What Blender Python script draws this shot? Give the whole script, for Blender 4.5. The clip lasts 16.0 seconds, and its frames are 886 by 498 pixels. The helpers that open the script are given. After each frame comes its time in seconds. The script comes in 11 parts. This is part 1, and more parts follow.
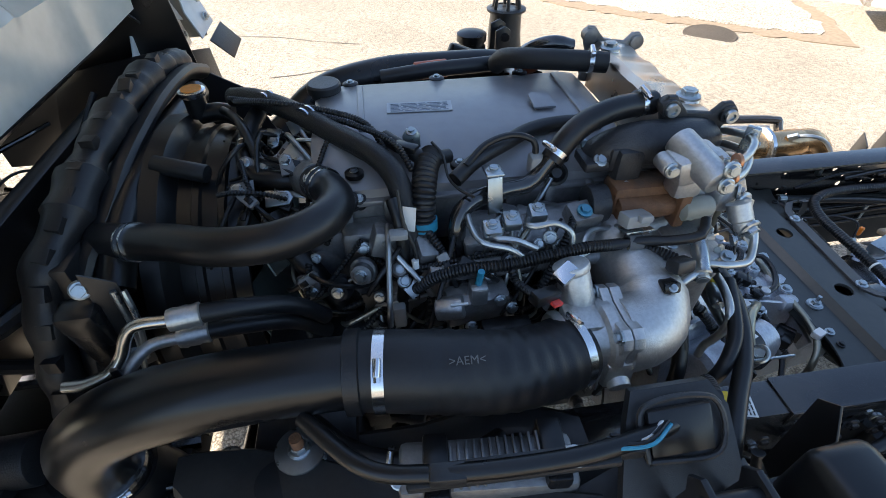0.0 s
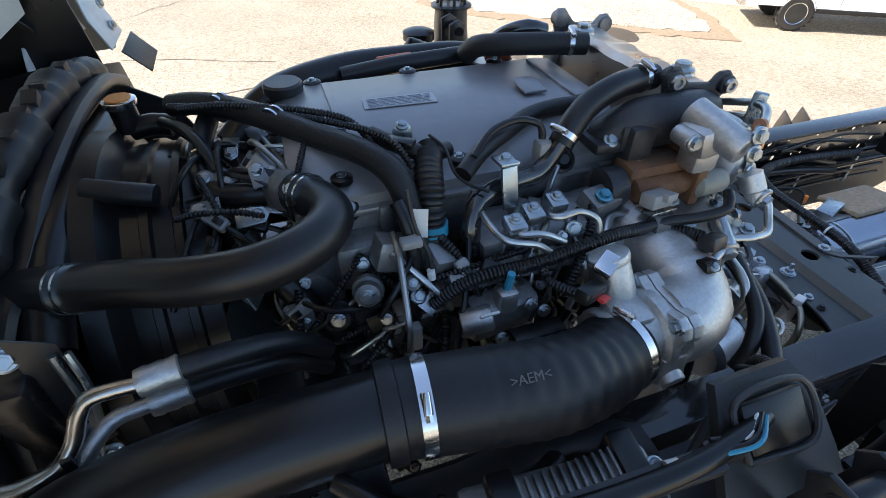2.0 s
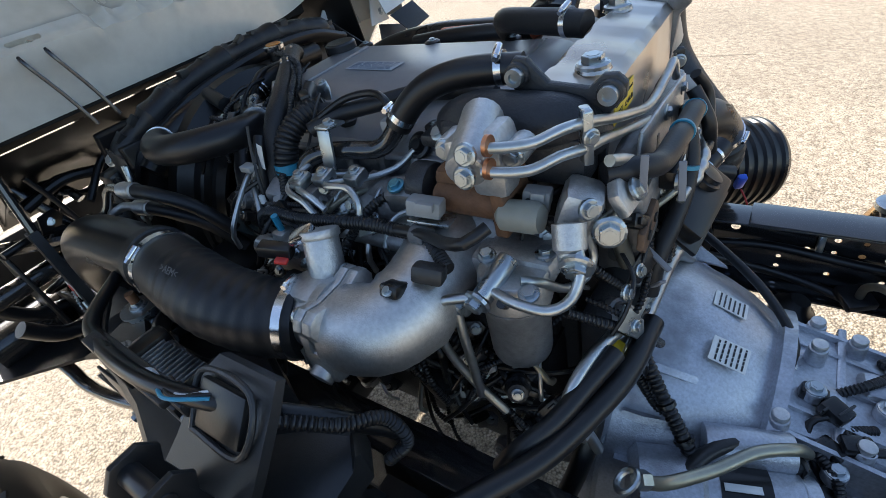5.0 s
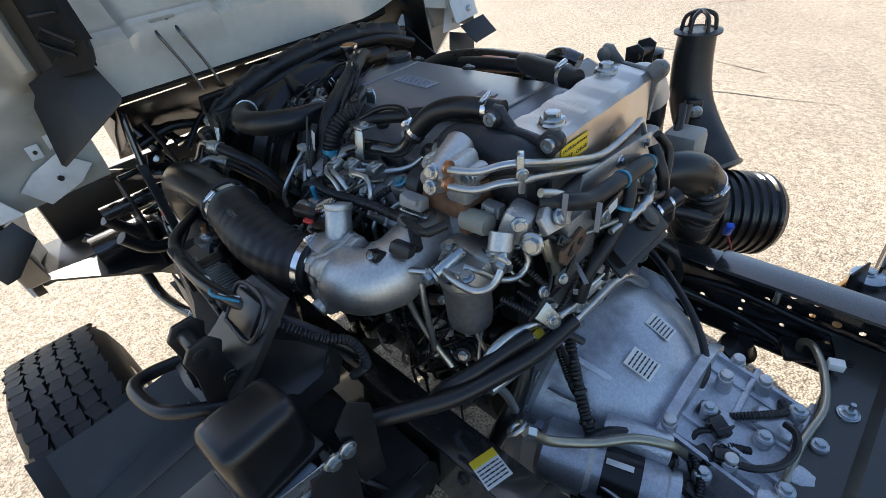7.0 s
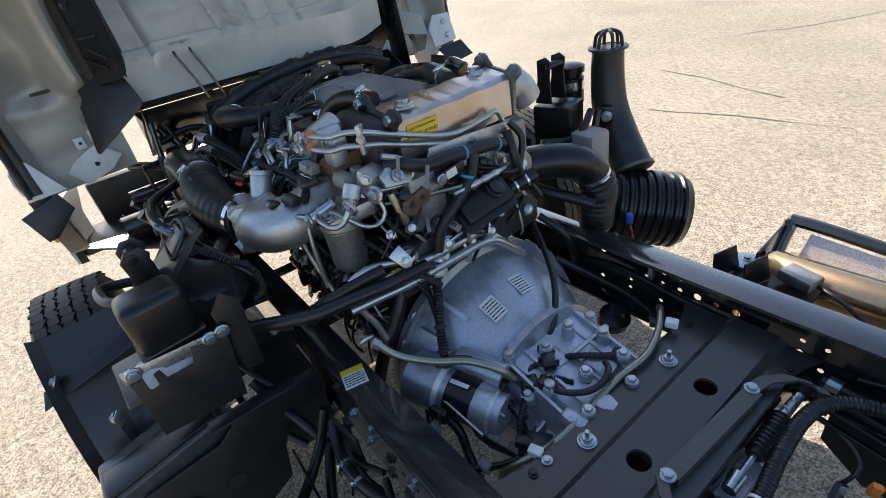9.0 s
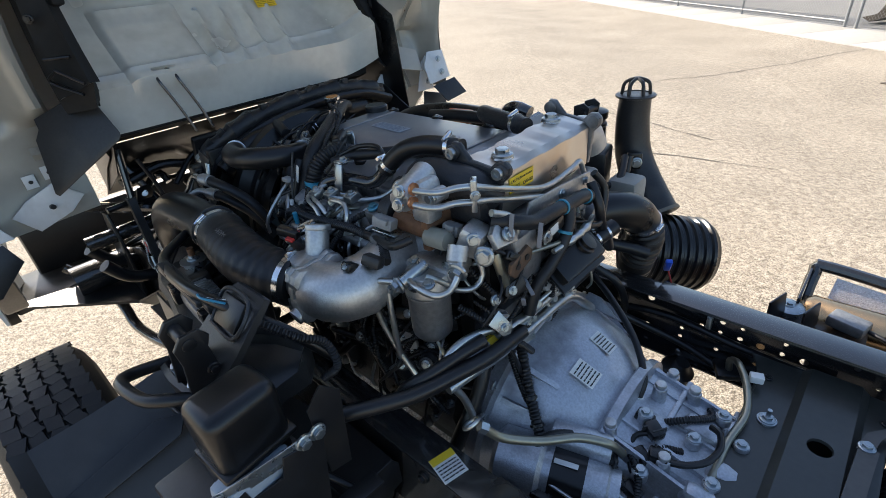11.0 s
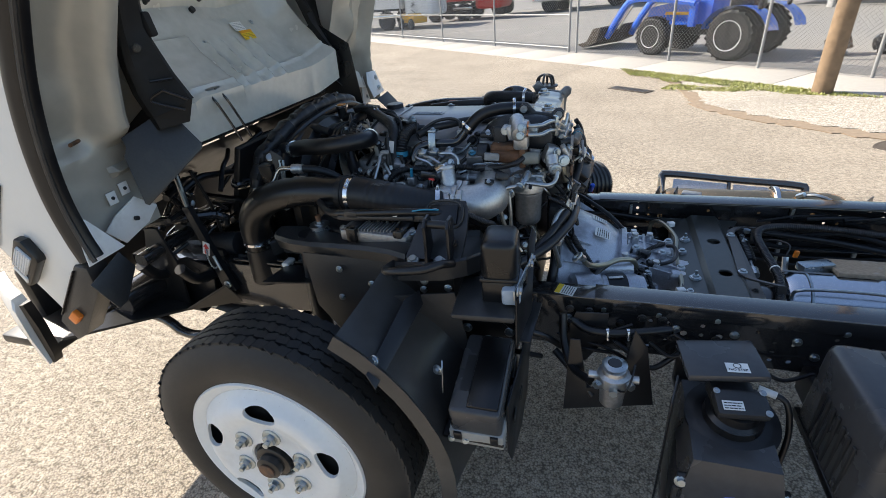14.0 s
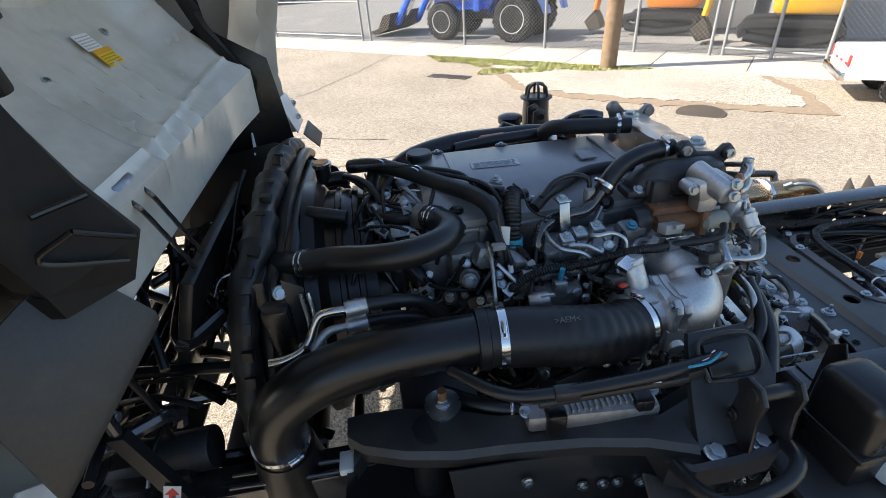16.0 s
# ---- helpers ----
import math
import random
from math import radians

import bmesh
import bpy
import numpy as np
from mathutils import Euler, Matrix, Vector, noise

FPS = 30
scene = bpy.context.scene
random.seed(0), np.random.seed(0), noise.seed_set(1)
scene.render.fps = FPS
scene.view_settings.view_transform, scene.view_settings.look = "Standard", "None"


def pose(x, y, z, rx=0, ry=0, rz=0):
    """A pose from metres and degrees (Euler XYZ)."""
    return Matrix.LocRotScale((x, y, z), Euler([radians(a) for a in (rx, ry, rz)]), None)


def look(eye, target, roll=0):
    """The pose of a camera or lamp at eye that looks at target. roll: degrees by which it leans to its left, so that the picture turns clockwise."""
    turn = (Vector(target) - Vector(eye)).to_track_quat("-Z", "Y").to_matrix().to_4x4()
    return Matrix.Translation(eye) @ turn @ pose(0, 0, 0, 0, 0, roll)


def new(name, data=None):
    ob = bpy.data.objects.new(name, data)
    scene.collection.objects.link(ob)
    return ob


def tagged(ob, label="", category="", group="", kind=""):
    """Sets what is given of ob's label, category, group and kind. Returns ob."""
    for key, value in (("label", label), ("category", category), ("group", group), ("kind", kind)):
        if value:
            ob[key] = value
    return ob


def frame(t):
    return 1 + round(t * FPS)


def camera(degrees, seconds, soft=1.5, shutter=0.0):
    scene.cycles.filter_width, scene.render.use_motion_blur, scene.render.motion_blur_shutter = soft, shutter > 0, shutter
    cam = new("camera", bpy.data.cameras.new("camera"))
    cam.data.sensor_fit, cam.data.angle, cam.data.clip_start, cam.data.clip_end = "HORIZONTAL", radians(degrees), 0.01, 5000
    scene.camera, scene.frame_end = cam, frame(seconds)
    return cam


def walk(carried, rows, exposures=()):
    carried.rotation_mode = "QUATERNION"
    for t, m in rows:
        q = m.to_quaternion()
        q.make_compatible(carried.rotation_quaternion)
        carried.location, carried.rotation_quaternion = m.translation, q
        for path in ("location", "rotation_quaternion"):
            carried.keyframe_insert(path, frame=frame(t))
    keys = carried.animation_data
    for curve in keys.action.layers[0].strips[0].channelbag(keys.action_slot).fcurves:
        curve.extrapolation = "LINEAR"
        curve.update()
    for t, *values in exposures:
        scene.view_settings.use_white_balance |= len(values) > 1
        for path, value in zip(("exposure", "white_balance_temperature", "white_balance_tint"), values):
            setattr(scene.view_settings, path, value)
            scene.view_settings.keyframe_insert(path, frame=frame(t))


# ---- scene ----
EXPOSURES = [(0.0, 1.6), (0.5, 1.64), (3.5, 1.48), (4.5, 1.42), (5.0, 1.35), (8.0, 1.28), (9.0, 1.12), (12.5, 1.12), (13.5, 1.1), (14.0, 1.04), (14.5, 0.92), (15.0, 0.84), (15.5, 0.95), (16.0, 1.25)]
cam = camera(85.32, 16.0, soft=0.7)
# seconds, eye, target in metres, roll in degrees
PATH = [
    (0, (-1.1179, -0.8395, 1.6836), (-0.9070, 0.6275, 0.3407), -0.46),
    (0.5, (-1.2843, -0.7800, 1.6283), (-0.8525, 0.6586, 0.3077), 2.86),
    (1, (-1.3423, -0.7400, 1.6059), (-0.7787, 0.6639, 0.2977), 3.77),
    (1.5, (-1.3675, -0.7160, 1.5906), (-0.7354, 0.6701, 0.2948), 3.50),
    (2, (-1.2298, -0.7405, 1.6037), (-0.7286, 0.6958, 0.3053), 0.42),
    (2.5, (-1.0586, -0.7815, 1.6144), (-0.7370, 0.6908, 0.2996), -2.67),
    (3, (-0.9055, -0.7971, 1.5811), (-0.7417, 0.7342, 0.3051), -5.32),
    (3.5, (-0.7455, -0.7921, 1.5889), (-0.7479, 0.7789, 0.3512), -6.92),
    (4, (-0.6013, -0.7311, 1.5842), (-0.8809, 0.8147, 0.3465), -8.46),
    (4.5, (-0.4556, -0.6930, 1.5946), (-1.0799, 0.7369, 0.3434), -10.98),
    (5, (-0.3405, -0.6766, 1.5202), (-1.3855, 0.5296, 0.3147), -14.74),
    (5.2, (-0.2993, -0.6772, 1.5324), (-1.4159, 0.4720, 0.3355), -15.02),
    (5.62, (-0.2252, -0.6791, 1.5426), (-1.3867, 0.4241, 0.3452), -14.39),
    (6.04, (-0.1805, -0.6861, 1.5673), (-1.3690, 0.3866, 0.3686), -12.85),
    (6.46, (-0.1507, -0.7001, 1.5976), (-1.3544, 0.3537, 0.3973), -10.96),
    (6.88, (-0.1209, -0.7229, 1.6245), (-1.3337, 0.3190, 0.4230), -9.26),
    (7.3, (-0.0766, -0.7565, 1.6391), (-1.2970, 0.2758, 0.4370), -8.31),
    (7.5, (-0.0743, -0.8042, 1.6386), (-1.2854, 0.2323, 0.4308), -7.60),
    (8, (0.0177, -0.8461, 1.6483), (-1.2304, 0.1801, 0.4697), -7.64),
    (8.5, (0.2527, -0.7221, 1.6293), (-1.0848, 0.2418, 0.4971), -9.70),
    (9, (0.3835, -0.6375, 1.5884), (-1.0321, 0.2843, 0.5176), -10.60),
    (9.5, (0.3300, -0.6302, 1.5995), (-1.0765, 0.3010, 0.5250), -9.43),
    (10, (0.2038, -0.6717, 1.6163), (-1.1624, 0.3165, 0.5407), -8.00),
    (10.2, (0.1355, -0.6895, 1.6151), (-1.1988, 0.3312, 0.5299), -7.32),
    (10.62, (0.0542, -0.7429, 1.6246), (-1.2306, 0.3613, 0.5616), -6.23),
    (11.04, (0.0129, -0.8279, 1.6340), (-1.2018, 0.3993, 0.6248), -5.46),
    (11.46, (-0.0095, -0.9379, 1.6430), (-1.1307, 0.4231, 0.6993), -4.96),
    (11.88, (-0.0338, -1.0665, 1.6515), (-1.0460, 0.4124, 0.7637), -4.70),
    (12.3, (-0.0811, -1.2075, 1.6591), (-0.9872, 0.3521, 0.7951), -4.62),
    (12.5, (-0.1036, -1.2716, 1.6728), (-0.9216, 0.3289, 0.7958), -4.72),
    (13, (-0.1907, -1.4491, 1.6710), (-0.9213, 0.1733, 0.7576), -4.98),
    (13.5, (-0.2315, -1.6731, 1.6730), (-0.9165, -0.0401, 0.7435), -5.11),
    (14, (-0.3740, -1.7998, 1.6924), (-0.9548, -0.1414, 0.7372), -5.21),
    (14.5, (-0.7350, -1.8022, 1.7572), (-1.2217, -0.1298, 0.7742), -4.55),
    (15, (-1.0449, -1.6337, 1.7796), (-1.3595, 0.0577, 0.7597), -4.07),
    (15.5, (-1.2112, -1.3561, 1.7614), (-1.2834, 0.3549, 0.7284), -4.39),
    (16, (-1.3332, -1.1224, 1.7439), (-1.1295, 0.5647, 0.6893), -4.27),
]
walk(cam, [(t, look(eye, target, roll)) for t, eye, target, roll in PATH], EXPOSURES)


# ---------------------------------------------------------------- light
world = bpy.data.worlds.new("sky")
scene.world = world
world.use_nodes = True
wn, wl = world.node_tree.nodes, world.node_tree.links
SUN_AZ, SUN_EL = 284.0, 40.0      # degrees: heading the light comes from (0 = +y, clockwise), height
sky = wn.new("ShaderNodeTexSky")
sky.sky_type = "NISHITA"
sky.sun_disc = False
sky.sun_elevation = radians(SUN_EL)
sky.sun_rotation = radians(SUN_AZ)
sky.air_density, sky.dust_density, sky.ozone_density = 1.0, 1.2, 1.0
wl.new(sky.outputs[0], wn["Background"].inputs[0])
wn["Background"].inputs[1].default_value = 0.11
sun = new("sun", bpy.data.lights.new("sun", "SUN"))
sun.data.energy, sun.data.angle, sun.data.color = 5.0, radians(0.6), (1.0, 0.91, 0.785)
az, el = radians(SUN_AZ), radians(SUN_EL)
toward = Vector((math.sin(az) * math.cos(el), math.cos(az) * math.cos(el), math.sin(el)))
sun.matrix_world = look((0, 0, 20), Vector((0, 0, 20)) - toward)


# ---------------------------------------------------------------- materials
def mat(name, colour, rough=0.5, metal=0.0, grain=0.0, scale=60.0, bump=0.0, bump_scale=300.0, coat=0.0, spots=None, spot_scale=4.0, spot_cut=0.55, rvar=0.12, spec=0.5):
    """A surface with two scales of colour variation, uneven gloss and fine relief; spots: a second colour in soft blotches."""
    m = bpy.data.materials.new(name)
    m.use_nodes = True
    n, l = m.node_tree.nodes, m.node_tree.links
    b = n["Principled BSDF"]
    b.inputs["Metallic"].default_value = metal
    b.inputs["Coat Weight"].default_value = coat
    b.inputs["Coat Roughness"].default_value = 0.08
    b.inputs["Specular IOR Level"].default_value = spec
    tc = n.new("ShaderNodeTexCoord")
    co = tc.outputs["Object"]
    fine = n.new("ShaderNodeTexNoise")
    fine.inputs["Scale"].default_value, fine.inputs["Detail"].default_value = scale, 5
    l.new(co, fine.inputs["Vector"])
    wide = n.new("ShaderNodeTexNoise")
    wide.inputs["Scale"].default_value, wide.inputs["Detail"].default_value = spot_scale, 4
    l.new(co, wide.inputs["Vector"])
    base = n.new("ShaderNodeMix")
    base.data_type = "RGBA"
    dark = [c * (1 - grain) for c in colour]
    light = [min(1, c * (1 + grain)) for c in colour]
    base.inputs["A"].default_value, base.inputs["B"].default_value = (*dark, 1), (*light, 1)
    l.new(fine.outputs[0], base.inputs["Factor"])
    out = base.outputs["Result"]
    if spots:
        ramp = n.new("ShaderNodeValToRGB")
        ramp.color_ramp.elements[0].position, ramp.color_ramp.elements[1].position = spot_cut, min(1, spot_cut + 0.18)
        l.new(wide.outputs[0], ramp.inputs[0])
        mix = n.new("ShaderNodeMix")
        mix.data_type = "RGBA"
        l.new(ramp.outputs[0], mix.inputs["Factor"])
        l.new(out, mix.inputs["A"])
        mix.inputs["B"].default_value = (*spots, 1)
        out = mix.outputs["Result"]
    l.new(out, b.inputs["Base Color"])
    rr = n.new("ShaderNodeMapRange")
    rr.inputs["To Min"].default_value, rr.inputs["To Max"].default_value = max(0.03, rough - rvar), min(1, rough + rvar)
    l.new(wide.outputs[0], rr.inputs["Value"])
    l.new(rr.outputs[0], b.inputs["Roughness"])
    if bump:
        bn = n.new("ShaderNodeTexNoise")
        bn.inputs["Scale"].default_value, bn.inputs["Detail"].default_value = bump_scale, 3
        l.new(co, bn.inputs["Vector"])
        bu = n.new("ShaderNodeBump")
        bu.inputs["Strength"].default_value, bu.inputs["Distance"].default_value = bump, 0.002
        l.new(bn.outputs[0], bu.inputs["Height"])
        l.new(bu.outputs[0], b.inputs["Normal"])
    return m


RUBBER = mat("rubber", (0.008, 0.008, 0.009), 0.36, grain=0.3, bump=0.08, spots=(0.016, 0.016, 0.017), spot_scale=7)
RUBBER_RIB = mat("rubber_matt", (0.011, 0.011, 0.012), 0.46, grain=0.35, bump=0.15, scale=120, spots=(0.022, 0.021, 0.02), spot_scale=12)
BRAID = mat("braided_sleeve", (0.009, 0.009, 0.01), 0.45, grain=0.5, scale=500, bump=0.5, bump_scale=900)
PLASTIC = mat("black_plastic", (0.007, 0.007, 0.0075), 0.3, grain=0.25, bump=0.05, bump_scale=500, spots=(0.013, 0.0125, 0.012), spot_scale=5)
PLASTIC_MATT = mat("black_plastic_matt", (0.024, 0.024, 0.0245), 0.38, grain=0.35, scale=140, bump=0.15, bump_scale=700, spots=(0.045, 0.042, 0.038), spot_scale=7)
FRAME_PAINT = mat("black_frame_paint", (0.018, 0.018, 0.019), 0.2, grain=0.25, bump=0.03, bump_scale=150, spots=(0.045, 0.04, 0.035), spot_scale=4, coat=1.0)
FRAME_DULL = mat("black_primer", (0.012, 0.012, 0.013), 0.34, grain=0.3, bump=0.06, spots=(0.026, 0.023, 0.02), spot_scale=9, spot_cut=0.6)
CAST_ALU = mat("cast_aluminium", (0.55, 0.55, 0.54), 0.42, metal=0.9, grain=0.25, scale=160, bump=0.35, bump_scale=450, spots=(0.3, 0.3, 0.31), spot_scale=7)
CAST_DULL = mat("dull_cast_aluminium", (0.3, 0.3, 0.3), 0.45, metal=0.75, grain=0.35, scale=90, bump=0.4, bump_scale=350, spots=(0.1, 0.1, 0.1), spot_scale=9)
GEARBOX = mat("gearbox_aluminium", (0.48, 0.5, 0.54), 0.36, metal=0.75, grain=0.35, scale=200, bump=0.4, bump_scale=350, spots=(0.22, 0.225, 0.24), spot_scale=9)
CAST_IRON = mat("painted_cast_iron", (0.03, 0.031, 0.034), 0.42, metal=0.2, grain=0.35, scale=110, bump=0.45, bump_scale=300, spots=(0.06, 0.06, 0.06), spot_scale=8)
RUSTY = mat("rusty_iron", (0.16, 0.075, 0.035), 0.7, grain=0.5, scale=70, bump=0.5, bump_scale=250, spots=(0.06, 0.045, 0.035), spot_scale=12, spot_cut=0.48)
STAINLESS = mat("stainless", (0.55, 0.53, 0.5), 0.25, metal=1.0, grain=0.12, bump=0.05, spots=(0.5, 0.42, 0.33), spot_scale=6, spot_cut=0.5)
BOX_PLASTIC = mat("satin_box_plastic", (0.05, 0.05, 0.052), 0.27, grain=0.25, scale=40, bump=0.06, bump_scale=400, spots=(0.06, 0.057, 0.053), spot_scale=6)
HEAT_STEEL = mat("heat_tinted_steel", (0.6, 0.4, 0.22), 0.24, metal=1.0, grain=0.2, spots=(0.42, 0.25, 0.13), spot_scale=5, bump=0.03)
GALV = mat("zinc_plated", (0.42, 0.46, 0.48), 0.3, metal=0.95, grain=0.2, bump=0.05, spots=(0.45, 0.5, 0.52), spot_scale=40)
PIPE_STEEL = mat("plated_pipe", (0.5, 0.52, 0.52), 0.33, metal=0.95, grain=0.15, spots=(0.38, 0.4, 0.38), spot_scale=25)
PIPE_OLIVE = mat("olive_plated_pipe", (0.33, 0.32, 0.26), 0.38, metal=0.9, grain=0.15)
TRIM_BLACK = mat("matt_trim_plastic", (0.012, 0.012, 0.012), 0.62, grain=0.25, bump=0.1, bump_scale=500, spots=(0.02, 0.019, 0.018), spot_scale=6, spec=0.25)
GUARD_PLASTIC = mat("satin_mudguard_plastic", (0.045, 0.043, 0.041), 0.33, grain=0.25, scale=30, bump=0.08, bump_scale=120, spots=(0.07, 0.066, 0.06), spot_scale=5)
CLAMP = mat("worm_clamp_steel", (0.75, 0.76, 0.77), 0.2, metal=1.0, grain=0.08)
VALVE_COVER = mat("valve_cover_grey", (0.3, 0.3, 0.31), 0.36, metal=0.45, grain=0.12, scale=40, bump=0.12, bump_scale=600, spots=(0.36, 0.355, 0.35), spot_scale=3)
CAB_PAINT = mat("white_cab_paint", (0.72, 0.72, 0.69), 0.22, grain=0.02, coat=0.5, spots=(0.69, 0.69, 0.66), spot_scale=2)
CAB_UNDER = mat("bare_cab_underside", (0.42, 0.4, 0.345), 0.32, metal=0.15, grain=0.2, scale=14, bump=0.35, bump_scale=18, spots=(0.26, 0.24, 0.2), spot_scale=3.5)
CAB_PANEL = mat("primed_steel_panel", (0.62, 0.61, 0.55), 0.24, metal=0.15, grain=0.12, scale=30, bump=0.18, bump_scale=14, spots=(0.46, 0.44, 0.38), spot_scale=4, spot_cut=0.52)
WHITE_PLATE = mat("white_bracket", (0.7, 0.71, 0.7), 0.35, grain=0.06, spots=(0.6, 0.6, 0.58), spot_scale=14)
TYRE = mat("tyre_rubber", (0.014, 0.0135, 0.013), 0.6, grain=0.3, scale=60, bump=0.2, spots=(0.03, 0.026, 0.022), spot_scale=6, spot_cut=0.5)
WHEEL_WHITE = mat("white_wheel_paint", (0.72, 0.73, 0.72), 0.32, grain=0.05, spots=(0.62, 0.61, 0.58), spot_scale=8, spot_cut=0.6)
ORANGE = mat("orange_plastic", (0.75, 0.2, 0.02), 0.4, grain=0.1)
ORANGE_HOSE = mat("orange_silicone", (0.5, 0.09, 0.03), 0.45, grain=0.15)
BLUE = mat("blue_plastic", (0.02, 0.1, 0.6), 0.35, grain=0.1)
TEAL = mat("teal_tape", (0.03, 0.25, 0.38), 0.4, grain=0.2, scale=200)
WHITE_LABEL = mat("white_label", (0.75, 0.75, 0.72), 0.45, grain=0.03)
YELLOW_LABEL = mat("yellow_label", (0.8, 0.55, 0.03), 0.4, grain=0.03)
INK = mat("printed_ink", (0.02, 0.02, 0.02), 0.5, grain=0.05)
RED_INK = mat("red_ink", (0.6, 0.05, 0.04), 0.5, grain=0.05)
GREY_CONN = mat("grey_connector", (0.3, 0.3, 0.29), 0.5, grain=0.1)
FAN_PLASTIC = mat("translucent_fan", (0.16, 0.2, 0.19), 0.4, grain=0.15)
GLASS_LAMP = mat("lamp_lens", (0.6, 0.63, 0.66), 0.12, grain=0.05, coat=1.0)


# ---------------------------------------------------------------- mesh tools
def thing(name, at, label, category, group="", kind=""):
    ob = new(name)
    ob.empty_display_size = 0.1
    ob.location = at
    return tagged(ob, label, category, group, kind)


def origin(ob):
    v = Vector(ob.location)
    return v + origin(ob.parent) if ob.parent else v


def part(name, bm, material, parent=None, label="", smooth=True, angle=35):
    """Links a bmesh built in world coordinates as one mesh under a thing or part; returns the object."""
    me = bpy.data.meshes.new(name)
    if parent:
        bmesh.ops.translate(bm, vec=-origin(parent), verts=bm.verts[:])
    if smooth:
        lim = radians(angle)
        for f in bm.faces:
            f.smooth = True
        for e in bm.edges:
            if len(e.link_faces) != 2 or e.calc_face_angle(0) > lim:
                e.smooth = False
    bm.to_mesh(me)
    bm.free()
    me.materials.append(material)
    ob = new(name, me)
    if parent:
        ob.parent = parent
    if label:
        ob["label"] = label
    return ob


def bevel(bm, edges, r, seg=2):
    if r > 0:
        bmesh.ops.bevel(bm, geom=edges, offset=r, segments=seg, affect="EDGES", profile=0.5, clamp_overlap=True)


def add(bm, other):
    me = bpy.data.meshes.new("tmp")
    other.to_mesh(me)
    other.free()
    bm.from_mesh(me)
    bpy.data.meshes.remove(me)
    return bm


def box(c, s, r=0.0, turn=(0, 0, 0), seg=2, bm=None, taper=1.0):
    b = bmesh.new()
    bmesh.ops.create_cube(b, size=1)
    for v in b.verts:
        k = taper if v.co.z > 0 else 1.0
        v.co = Vector((v.co.x * s[0] * k, v.co.y * s[1] * k, v.co.z * s[2]))
    bevel(b, b.edges[:], r, seg)
    bmesh.ops.transform(b, matrix=pose(*c, *turn), verts=b.verts[:])
    return add(bm, b) if bm else b


def basis(d):
    return Vector(d).to_track_quat("Z", "Y").to_matrix().to_4x4()


def cyl(p0, p1, r0, r1=None, seg=20, r=0.0, bm=None, hexa=False):
    """A capped cylinder or cone from p0 to p1."""
    p0, p1 = Vector(p0), Vector(p1)
    b = bmesh.new()
    n = 6 if hexa else seg
    bmesh.ops.create_cone(b, cap_ends=True, segments=n, radius1=r0, radius2=r0 if r1 is None else r1, depth=(p1 - p0).length)
    if r:
        bevel(b, [e for e in b.edges if abs(e.verts[0].co.z - e.verts[1].co.z) < 1e-6], r, 2)
    bmesh.ops.transform(b, matrix=Matrix.Translation((p0 + p1) / 2) @ basis(p1 - p0), verts=b.verts[:])
    return add(bm, b) if bm else b


def lathe(at, d, profile, seg=32, bm=None):
    """Turns a profile of (along, radius) about the axis d through at; ends close."""
    b = bmesh.new()
    rings = []
    for a, rad in profile:
        rings.append([b.verts.new((rad * math.cos(2 * math.pi * i / seg), rad * math.sin(2 * math.pi * i / seg), a)) for i in range(seg)])
    for p, q in zip(rings, rings[1:]):
        for i in range(seg):
            j = (i + 1) % seg
            b.faces.new((p[i], p[j], q[j], q[i]))
    b.faces.new(rings[0][::-1])
    b.faces.new(rings[-1])
    bmesh.ops.transform(b, matrix=Matrix.Translation(at) @ basis(d), verts=b.verts[:])
    bmesh.ops.recalc_face_normals(b, faces=b.faces[:])
    return add(bm, b) if bm else b


def spline(pts, step=0.012):
    """Points along a smooth curve through pts, evenly spaced."""
    p = [Vector(q) for q in pts]
    if len(p) == 2:
        n = max(2, int((p[1] - p[0]).length / step))
        return [p[0].lerp(p[1], i / n) for i in range(n + 1)]
    ext = [2 * p[0] - p[1]] + p + [2 * p[-1] - p[-2]]
    out = []
    for i in range(1, len(ext) - 2):
        a, b, c, d = ext[i - 1:i + 3]
        n = max(2, int((c - b).length / step))
        for k in range(n):
            t = k / n
            out.append(0.5 * ((2 * b) + (c - a) * t + (2 * a - 5 * b + 4 * c - d) * t * t + (3 * b - a - 3 * c + d) * t ** 3))
    out.append(p[-1])
    return out


def tube(pts, rad, seg=14, step=0.012, bm=None, cap=True, flat=1.0):
    """A tube along a smooth curve; rad is a number or a function of (share of length, metres along)."""
    c = spline(pts, step)
    b = bmesh.new()
    t = (c[1] - c[0]).normalized()
    side = t.orthogonal().normalized()
    total = sum((q - p).length for p, q in zip(c, c[1:]))
    run, rings = 0.0, []
    for i, p in enumerate(c):
        if i:
            run += (p - c[i - 1]).length
        tn = (c[min(i + 1, len(c) - 1)] - c[max(i - 1, 0)]).normalized()
        side = (side - tn * side.dot(tn)).normalized()
        up = tn.cross(side)
        rr = rad(run / total, run) if callable(rad) else rad
        rings.append([b.verts.new(p + rr * (math.cos(2 * math.pi * k / seg) * side + flat * math.sin(2 * math.pi * k / seg) * up)) for k in range(seg)])
    for p, q in zip(rings, rings[1:]):
        for i in range(seg):
            j = (i + 1) % seg
            b.faces.new((p[i], p[j], q[j], q[i]))
    if cap:
        b.faces.new(rings[0][::-1])
        b.faces.new(rings[-1])
    return add(bm, b) if bm else b


